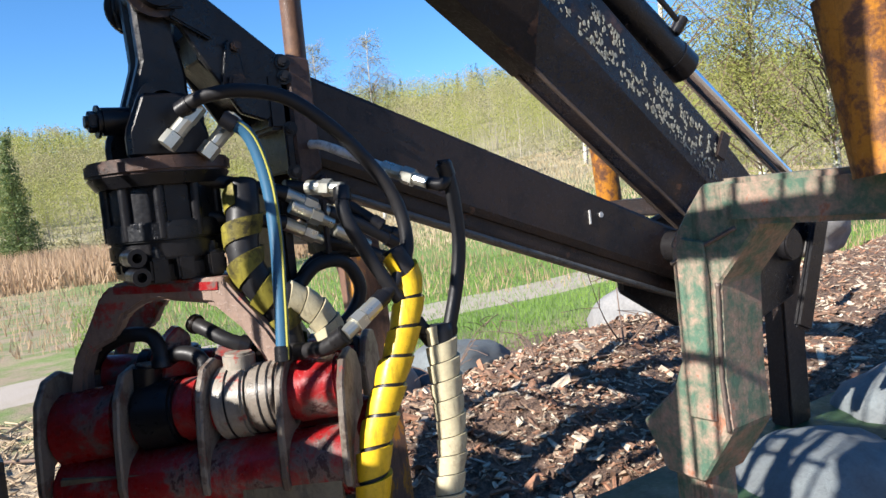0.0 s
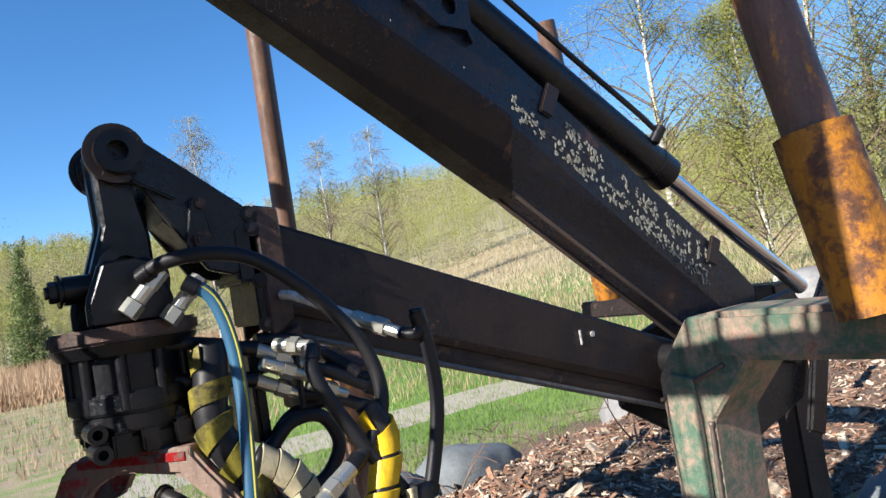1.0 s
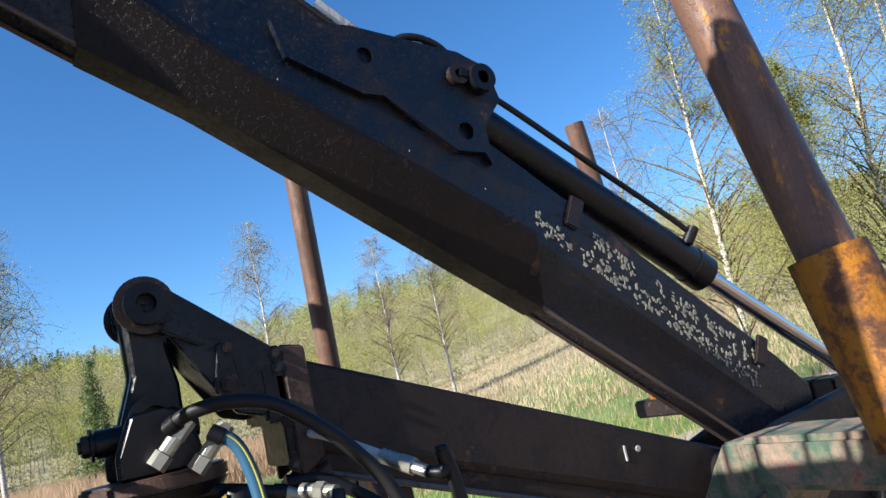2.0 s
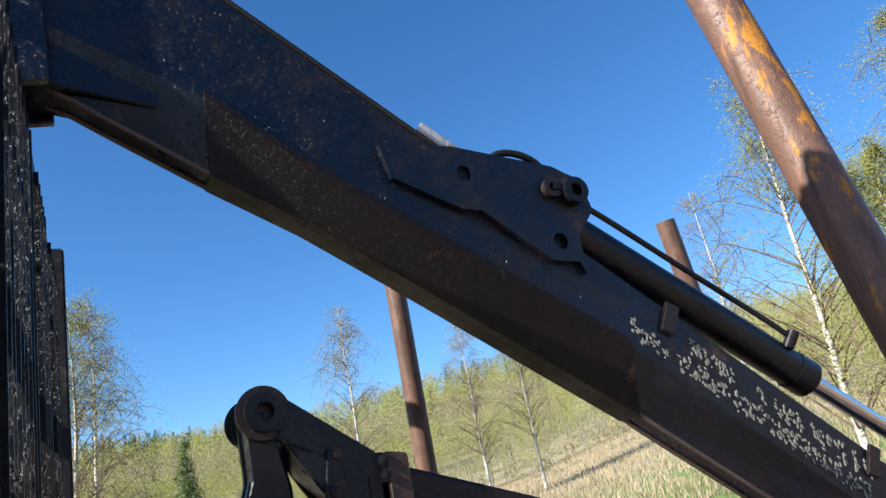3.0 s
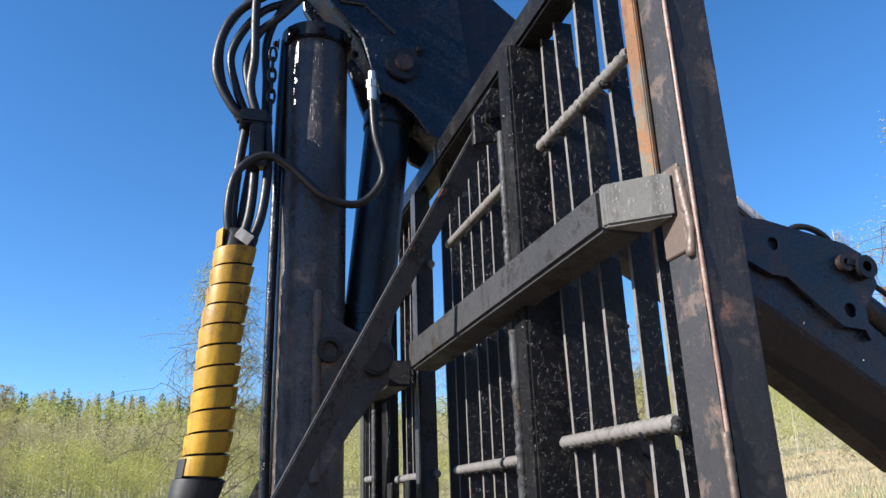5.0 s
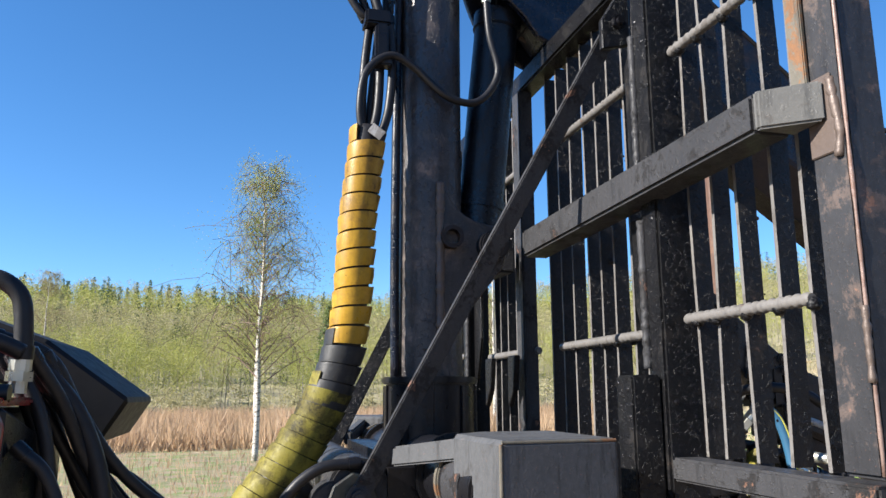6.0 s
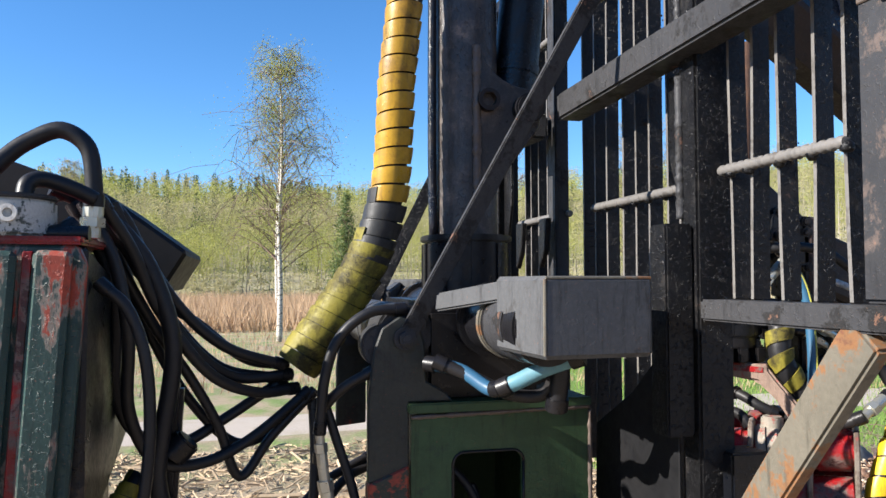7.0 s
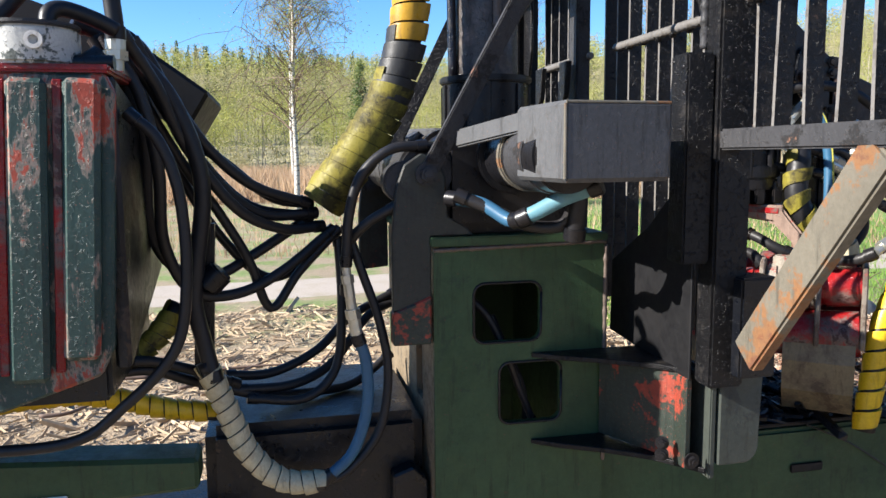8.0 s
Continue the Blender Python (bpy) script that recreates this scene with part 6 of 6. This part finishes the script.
hose([(-0.917, 1.38, 1.376), (-0.906, 1.375, 1.509), (-0.872, 1.37, 1.61), (-0.798, 1.365, 1.674), (-0.703, 1.375, 1.684)], 0.0135, "black hose arching to the slewing gear")
hose([(-0.911, 1.42, 1.476), (-0.873, 1.41, 1.355), (-0.829, 1.4, 1.217), (-0.81, 1.39, 1.078), (-0.837, 1.38, 0.926), (-0.92, 1.37, 0.827), (-0.996, 1.36, 0.8)], 0.0125, "black hose looping down to the cream wrap")
hose([(-0.913, 1.45, 1.289), (-0.908, 1.42, 1.416), (-0.858, 1.39, 1.484), (-0.779, 1.38, 1.529)], 0.0135)
for pts in ([(-1.241, 1.55, 1.056), (-1.119, 1.6, 1.041), (-0.986, 1.65, 1.086), (-0.878, 1.7, 1.172), (-0.729, 1.75, 1.235)], [(-1.21, 1.5, 1.028), (-1.057, 1.562, 1.014), (-0.939, 1.625, 1.055), (-0.828, 1.688, 1.172), (-0.721, 1.75, 1.208)], [(-1.181, 1.5, 1.002), (-1.028, 1.525, 0.982), (-0.937, 1.55, 1.058), (-0.914, 1.575, 1.234), (-0.918, 1.6, 1.427)], [(-1.153, 1.6, 0.976), (-0.991, 1.667, 0.955), (-0.864, 1.733, 0.955), (-0.744, 1.8, 1.02)], [(-1.544, 1.3, 1.157), (-1.429, 1.367, 1.159), (-1.317, 1.433, 1.11), (-1.209, 1.5, 1.044)], [(-1.6, 1.34, 1.12), (-1.429, 1.39, 1.13), (-1.317, 1.45, 1.075), (-1.15, 1.52, 1.0)]):
    hose(pts, 0.0135, "black hose lying over the drawbar")
hose([(-0.989, 1.36, 0.807), (-0.912, 1.364, 0.876), (-0.871, 1.368, 0.996), (-0.871, 1.372, 1.118), (-0.893, 1.375, 1.19)], 0.0155, "blue-grey hydraulic hose hanging beside the pedestal", M_BLUEHOSE)
ferrule((-0.893, 1.375, 1.19), (-0.908, 1.378, 1.29), 0.017)
ferrule((-0.908, 1.378, 1.29), (-0.917, 1.38, 1.376), 0.014)
wrapped([(-1.282, 1.4, 1.139), (-1.234, 1.39, 1.019), (-1.182, 1.38, 0.896), (-1.098, 1.37, 0.814), (-0.985, 1.36, 0.803)], 0.029, 0.034, 0.003, M_CREAM, "soiled cream spiral-wrapped hose hanging over the drawbar")
wrapped([(-1.9, 1.42, 1.051), (-1.631, 1.43, 1.068), (-1.515, 1.44, 1.048), (-1.394, 1.45, 1.009), (-1.26, 1.46, 0.982)], 0.026, 0.036, 0.004, M_YELLOW, "yellow spiral-wrapped hose lying on the drawbar")
wrapped([(-1.35, 1.5, 1.27), (-1.413, 1.45, 1.188), (-1.51, 1.4, 1.14)], 0.03, 0.034, 0.003, M_OLIVE, "soiled yellow wrapped hose beside the tractor")
# main bundle up the column
MAIN = [(-0.652, 1.62, 2.615), (-0.665, 1.62, 2.47), (-0.680, 1.617, 2.33), (-0.692, 1.613, 2.096), (-0.717, 1.61, 1.947), (-0.774, 1.607, 1.8), (-0.862, 1.603, 1.657), (-0.965, 1.6, 1.52)]
way = spline(MAIN, 8)
main = thing("wrapped_hose_bundle", MAIN[-1], "thick hose bundle in yellow plastic spiral wrap, soiled below", "hose bundle")
cut1, cut2 = int(len(way) * 0.56), int(len(way) * 0.68)
part("hose_core", sweep(way, 0.043, 16), M_RUBBER, main, "black hoses inside", smooth=True)
part("spiral_wrap", coil(way[: cut1 + 1], lambda t: 0.052 + 0.003 * t, 0.054, 0.007), M_AMBER, main, "clean yellow wrap", smooth=35)
part("spiral_wrap", coil(way[cut1 - 3 : cut2 + 4], 0.057, 0.05, 0.003), M_DARKWRAP, main, "black oily stretch of wrap", smooth=35)
part("spiral_wrap", coil(way[cut2 - 3 :], lambda t: 0.059 + 0.008 * t, 0.045, 0.002, tilt=0.6), M_OLIVE, main, "dirty yellow-green wrap", smooth=35)
part("tag", bar((-0.655, 1.562, 2.60), (-0.62, 1.562, 2.575), 0.03, 0.004, 0.001, up=(0, 1, 0.2)), M_BARE, main, "small metal tag")
for pts, r in (([(-0.345, 1.66, 3.643), (-0.459, 1.66, 3.478), (-0.571, 1.66, 3.442), (-0.703, 1.66, 3.321), (-0.741, 1.66, 3.145), (-0.687, 1.66, 3.017), (-0.633, 1.66, 2.979)], 0.0125), ([(-0.358, 1.7, 3.629), (-0.474, 1.696, 3.471), (-0.615, 1.692, 3.38), (-0.697, 1.688, 3.226), (-0.679, 1.684, 3.095), (-0.638, 1.68, 2.99)], 0.0125), ([(-0.626, 1.63, 3.60), (-0.636, 1.632, 3.352), (-0.632, 1.635, 3.182), (-0.639, 1.637, 3.072), (-0.611, 1.64, 2.971)], 0.0135), ([(-0.42, 1.60, 3.50), (-0.551, 1.655, 3.359), (-0.624, 1.67, 3.283), (-0.654, 1.665, 3.161), (-0.62, 1.66, 2.998)], 0.0125), ([(-0.40, 1.60, 3.565), (-0.537, 1.69, 3.428), (-0.594, 1.7, 3.289), (-0.592, 1.69, 3.129), (-0.591, 1.68, 2.995)], 0.0125), ([(-0.36, 1.62, 3.66), (-0.50, 1.65, 3.50), (-0.63, 1.68, 3.43), (-0.725, 1.69, 3.28), (-0.722, 1.69, 3.12), (-0.66, 1.68, 2.99)], 0.0125),
               ([(-0.627, 1.66, 2.997), (-0.616, 1.647, 2.837), (-0.623, 1.633, 2.685), (-0.645, 1.62, 2.58)], 0.0135), ([(-0.59, 1.64, 2.99), (-0.58, 1.633, 2.834), (-0.591, 1.627, 2.684), (-0.62, 1.62, 2.58)], 0.0135), ([(-0.642, 1.68, 2.989), (-0.659, 1.663, 2.841), (-0.669, 1.647, 2.687), (-0.665, 1.63, 2.58)], 0.0135), ([(-0.61, 1.69, 2.99), (-0.625, 1.68, 2.84), (-0.64, 1.66, 2.70), (-0.65, 1.65, 2.58)], 0.0135)):
    hose(pts, r, "black hose looping from the column top into the wrap")
hose([(-0.281, 1.62, 3.10), (-0.272, 1.618, 2.961), (-0.247, 1.616, 2.829), (-0.315, 1.613, 2.73), (-0.418, 1.611, 2.738), (-0.522, 1.605, 2.819), (-0.595, 1.600, 2.844), (-0.665, 1.59, 2.78), (-0.683, 1.592, 2.668), (-0.669, 1.6, 2.57)], 0.0115, "thin black hose swinging across the column")
ferrule((-0.280, 1.62, 3.07), (-0.281, 1.62, 3.17), 0.015)
clamp = thing("hose_clamp", (-0.62, 1.66, 2.80), "black hose clamp block hung on a short chain", "hose clamp")
part("clamp_block", box(-0.665, -0.585, 1.615, 1.70, 2.955, 3.0, 0.006), M_OILY, clamp)
part("clamp_block", box(-0.635, -0.595, 1.605, 1.64, 2.83, 2.95, 0.006), M_OILY, clamp)
part("strap", box(-0.648, -0.585, 1.60, 1.645, 2.815, 2.84, 0.004), M_RUBBER, clamp)
for k in range(6):
    z = 3.03 + k * 0.036
    a = 0 if k % 2 else math.pi / 2
    loop = [Vector((-0.578 + 0.010 * math.cos(q) * math.cos(a), 1.655 + 0.010 * math.cos(q) * math.sin(a), z + 0.024 * math.sin(q))) for q in np.linspace(0, 2 * math.pi, 13)]
    part("chain_link", sweep(loop, 0.0045, 6), M_OILY, clamp, smooth=True)
# slewing hoses
hose([(-0.66, 1.30, 1.55), (-0.593, 1.237, 1.539), (-0.539, 1.175, 1.501), (-0.52, 1.14, 1.505)], 0.017, "dark blue hose under the guard box", M_BLUEHOSE)
hose([(-0.52, 1.14, 1.505), (-0.489, 1.112, 1.524), (-0.444, 1.05, 1.56), (-0.38, 1.0, 1.59)], 0.019, "pale blue hose sleeve under the guard box", M_CYAN)
hose([(-0.65, 1.25, 1.56), (-0.557, 1.212, 1.519), (-0.481, 1.175, 1.485), (-0.408, 1.138, 1.493), (-0.395, 1.1, 1.58)], 0.016, "black hose bent under the guard box")
hose([(-0.40, 1.08, 1.60), (-0.398, 1.08, 1.54), (-0.40, 1.1, 1.46)], 0.022, "short thick black hose under the guard box")

# hoses at the crane tip
TIPH = "black rubber hose curving at the crane tip"
hose([(0.475, 1.575, 1.835), (0.507, 1.54, 1.855), (0.572, 1.50, 1.862), (0.648, 1.465, 1.845), (0.711, 1.44, 1.799), (0.787, 1.425, 1.724), (0.856, 1.41, 1.621), (0.87, 1.395, 1.514), (0.822, 1.38, 1.435), (0.764, 1.368, 1.40)], 0.0152, "long black rubber hose arching over the rotator")
ferrule((0.764, 1.368, 1.40), (0.674, 1.35, 1.352), 0.018)
hose([(0.674, 1.35, 1.352), (0.645, 1.40, 1.325), (0.62, 1.50, 1.315), (0.60, 1.60, 1.31)], 0.017, TIPH)
hose([(0.953, 1.345, 1.674), (0.968, 1.345, 1.614), (0.973, 1.345, 1.514), (0.955, 1.345, 1.416), (0.916, 1.345, 1.30)], 0.0155, TIPH)
hose([(0.74, 1.42, 1.643), (0.733, 1.405, 1.589), (0.767, 1.39, 1.503), (0.816, 1.375, 1.412), (0.885, 1.36, 1.30)], 0.0155, TIPH)
hose([(0.684, 1.6, 1.423), (0.747, 1.6, 1.479), (0.82, 1.6, 1.476), (0.854, 1.6, 1.41), (0.819, 1.6, 1.348), (0.756, 1.6, 1.319)], 0.016, TIPH)
hose([(0.66, 1.62, 1.36), (0.73, 1.62, 1.47), (0.80, 1.63, 1.50), (0.87, 1.62, 1.50)], 0.014, TIPH)
hose([(0.771, 1.6, 1.323), (0.813, 1.575, 1.283), (0.792, 1.55, 1.224), (0.732, 1.525, 1.202), (0.66, 1.52, 1.228)], 0.016, TIPH)
for a, b in (((0.69, 1.62, 1.655), (0.80, 1.61, 1.595)), ((0.685, 1.62, 1.585), (0.79, 1.613, 1.53)), ((0.76, 1.65, 1.625), (0.86, 1.633, 1.573)), ((0.70, 1.60, 1.62), (0.80, 1.60, 1.57)), ((0.80, 1.60, 1.555), (0.89, 1.60, 1.51))):
    ferrule(a, b, 0.016)
for pts in ([(0.80, 1.61, 1.595), (0.88, 1.607, 1.557), (0.965, 1.6, 1.506)], [(0.79, 1.613, 1.53), (0.873, 1.607, 1.503), (0.944, 1.6, 1.466)], [(0.86, 1.633, 1.573), (0.916, 1.617, 1.553), (0.98, 1.6, 1.52)], [(0.50, 1.65, 1.70), (0.60, 1.64, 1.68), (0.70, 1.62, 1.65)], [(0.50, 1.66, 1.62), (0.60, 1.64, 1.60), (0.69, 1.62, 1.585)], [(0.72, 1.66, 1.665), (0.80, 1.66, 1.655), (0.88, 1.64, 1.60), (0.93, 1.60, 1.55)]):
    hose(pts, 0.015, "short black hose at the coupling block")
part("coupling_block", box(0.685, 0.715, 1.63, 1.82, 1.44, 1.66, 0.008), M_OILY, stick)
part("coupling_plate", box(0.775, 0.79, 1.595, 1.70, 1.50, 1.63, 0.004), M_BROWN, stick)
# hanging coupling housing with soiled yellow bands
swv = thing("hose_sleeve", (0.58, 1.58, 1.33), "black hose cluster with soiled yellow spiral bands", "hose sleeve")
SLV = [(0.60, 1.62, 1.68), (0.590, 1.60, 1.624), (0.575, 1.588, 1.529), (0.592, 1.575, 1.463), (0.63, 1.562, 1.395), (0.64, 1.55, 1.30)]
part("hose_core", sweep(spline(SLV, 7), 0.036, 14), M_RUBBER, swv, smooth=True)
part("spiral_band", coil(spline(SLV, 7), 0.041, 0.075, 0.034), M_OLIVE, swv, smooth=35)
wrapped([(0.637, 1.55, 1.433), (0.685, 1.533, 1.401), (0.719, 1.517, 1.352), (0.721, 1.5, 1.30)], 0.032, 0.036, 0.003, M_CREAM, "cream spiral-wrapped hose bent beside the grapple")
hose([(0.546, 1.53, 1.81), (0.589, 1.514, 1.772), (0.61, 1.498, 1.676), (0.609, 1.482, 1.558), (0.597, 1.466, 1.442), (0.581, 1.45, 1.31)], 0.0145, "blue hose with a yellow printed stripe", M_BLUEHOSE)
lone("hose_stripe", sweep(spline([(0.556, 1.516, 1.81), (0.594, 1.499, 1.768), (0.614, 1.4835, 1.676), (0.613, 1.4675, 1.558), (0.601, 1.4515, 1.442), (0.585, 1.4355, 1.31)], 7), 0.0030, 6), M_STRIPE, "yellow printed stripe along a blue hose", "hose stripe")
lone("steel_pipe", sweep(spline([(0.787, 1.64, 1.76), (0.80, 1.60, 1.752), (0.835, 1.542, 1.722), (0.875, 1.47, 1.685)], 7), 0.011, 12), M_BARE, "bright steel hydraulic pipe beside the jib", "pipe", smooth=True)
ferrule((0.875, 1.47, 1.685), (0.925, 1.37, 1.638), 0.0165)
lone("pipe_elbow", sweep(spline([(0.925, 1.37, 1.638), (0.945, 1.345, 1.632), (0.955, 1.345, 1.65), (0.953, 1.345, 1.685)], 6), 0.0145, 12), M_OILY, "black pipe elbow fitting", "pipe elbow", smooth=True)
ferrule((0.70, 1.50, 1.655), (0.742, 1.42, 1.645), 0.016)
wrapped([(0.898, 1.345, 1.335), (0.893, 1.334, 1.205), (0.885, 1.322, 1.086), (0.855, 1.311, 0.971), (0.815, 1.3, 0.80)], lambda t: 0.031 + 0.002 * math.sin(t * 9), 0.040, 0.002, M_CREAM, "cream spiral wrap round two hanging hoses")
wrapped([(0.835, 1.40, 1.506), (0.857, 1.385, 1.43), (0.824, 1.367, 1.338), (0.77, 1.36, 1.23), (0.719, 1.353, 1.124), (0.697, 1.347, 1.014), (0.665, 1.34, 0.80)], lambda t: 0.030 + 0.006 * t, 0.062, 0.008, M_YELLOW, "bright yellow spiral wrap round a hanging hose")

# ---- rear of the tractor ----
trac = thing("tractor_rear", (-1.8, 1.4, 1.0), "rear of a tractor with flaking dark green and red panels", "tractor")
side = [(-2.3, 1.13), (-1.641, 1.152), (-1.452, 1.215), (-1.425, 1.27), (-1.395, 1.79), (-1.41, 1.825), (-2.3, 1.83)]
panel = part("side_panel", prism(side, 1.045, 1.075, bevel=0.006), M_GREENRED, trac, "flaking dark green panel with red undercoat")
for x0, x1, zb in ((-1.585, -1.512, 1.215), (-1.484, -1.415, 1.255), (-1.69, -1.617, 1.205)):
    dx = -0.032
    rib = prism([(x0, 1.815), (x1, 1.812), (x1 + dx, zb), (x0 + dx, zb)], 1.018, 1.044, bevel=0.010)
    part("rib", rib, M_GREENRED, panel, "raised rib with chipped paint")
for x0 in (-1.505, -1.607):
    part("groove", prism([(x0, 1.812), (x0 + 0.018, 1.812), (x0 - 0.012, 1.23), (x0 - 0.03, 1.23)], 1.036, 1.0445, bevel=0.002), M_REDWORN, panel, "red painted groove")
part("rear_panel", prism([(1.076, 1.215), (1.58, 1.36), (1.58, 1.72), (1.076, 1.825)], -1.43, -1.398, "x", 0.008), M_BLACK, trac, "dark rear panel")
part("top_plate", box(-2.3, -1.40, 1.04, 1.5, 1.826, 1.842, 0.005), M_REDWORN, trac, "red top edge")
part("housing", box(-2.3, -1.44, 1.08, 1.6, 1.15, 1.82, 0.01), M_BLACK, trac)
filt = part("filter", rod((-1.555, 1.12, 1.842), (-1.555, 1.12, 1.915), 0.088, segs=40, bevel=0.006), M_FILTER, trac, "white flaked filter canister", smooth=40)
part("lid", rod((-1.555, 1.12, 1.915), (-1.555, 1.12, 1.925), 0.09, segs=40, bevel=0.003), M_GREYSTEEL, filt, smooth=40)
part("clip", ring((-1.53, 1.028, 1.885), (-1.53, 1.034, 1.885), 0.009, 0.017, 18), M_BARE, filt)
part("tube", sweep(spline([(-1.53, 1.13, 1.925), (-1.525, 1.14, 1.955), (-1.50, 1.16, 1.965), (-1.45, 1.18, 1.95), (-1.41, 1.2, 1.93)], 6), 0.017, 12), M_RUBBER, trac, smooth=True)
part("valve", rod((-1.46, 1.10, 1.845), (-1.43, 1.12, 1.87), 0.02, segs=12, bm=rod((-1.52, 1.10, 1.85), (-1.40, 1.10, 1.85), 0.017, segs=14)), M_OILY, trac, smooth=40)
part("arm", prism([(-2.3, 0.80), (-1.30, 0.84), (-1.30, 0.92), (-2.3, 0.99)], 1.30, 1.42, bevel=0.01), M_GREEN, trac, "green lower link arm")
part("sign_plate", box(-1.72, -1.60, 1.292, 1.299, 0.80, 0.86, 0.002), M_WHITE, trac, "blank white plate")
part("fender", prism([(-2.2, 2.10), (-1.75, 2.09), (-1.46, 1.985), (-1.255, 1.835), (-1.325, 1.72), (-1.52, 1.86), (-1.8, 1.98), (-2.2, 2.0)], 1.62, 2.2, bevel=0.01), M_BLACKPLATE, trac, "matt black fender flap")
part("post", bar((-1.29, 1.46, 1.05), (-1.27, 1.46, 1.50), 0.05, 0.05, 0.01), M_OILY, trac)
part("post_knob", rod((-1.27, 1.42, 1.33), (-1.23, 1.42, 1.37), 0.035, segs=14, bevel=0.006), M_OILY, trac, smooth=40)
hose([(-1.67, 1.2, 1.92), (-1.598, 1.24, 2.02), (-1.55, 1.25, 2.062), (-1.49, 1.25, 2.086), (-1.437, 1.25, 2.05), (-1.423, 1.25, 1.97), (-1.423, 1.25, 1.92)], 0.019, "thick black hose arching over the tractor corner")
ferrule((-1.423, 1.25, 1.93), (-1.425, 1.25, 1.85), 0.022)

# tubing inside the pedestal openings
hose([(-0.62, 1.45, 1.30), (-0.53, 1.42, 1.22), (-0.47, 1.41, 1.10), (-0.43, 1.42, 1.0), (-0.38, 1.43, 0.88)], 0.011, "dusty black hose inside the pedestal")
hose([(-0.50, 1.46, 1.2), (-0.45, 1.44, 1.08), (-0.41, 1.44, 0.98), (-0.40, 1.45, 0.85)], 0.010, "black hose inside the crane pedestal")
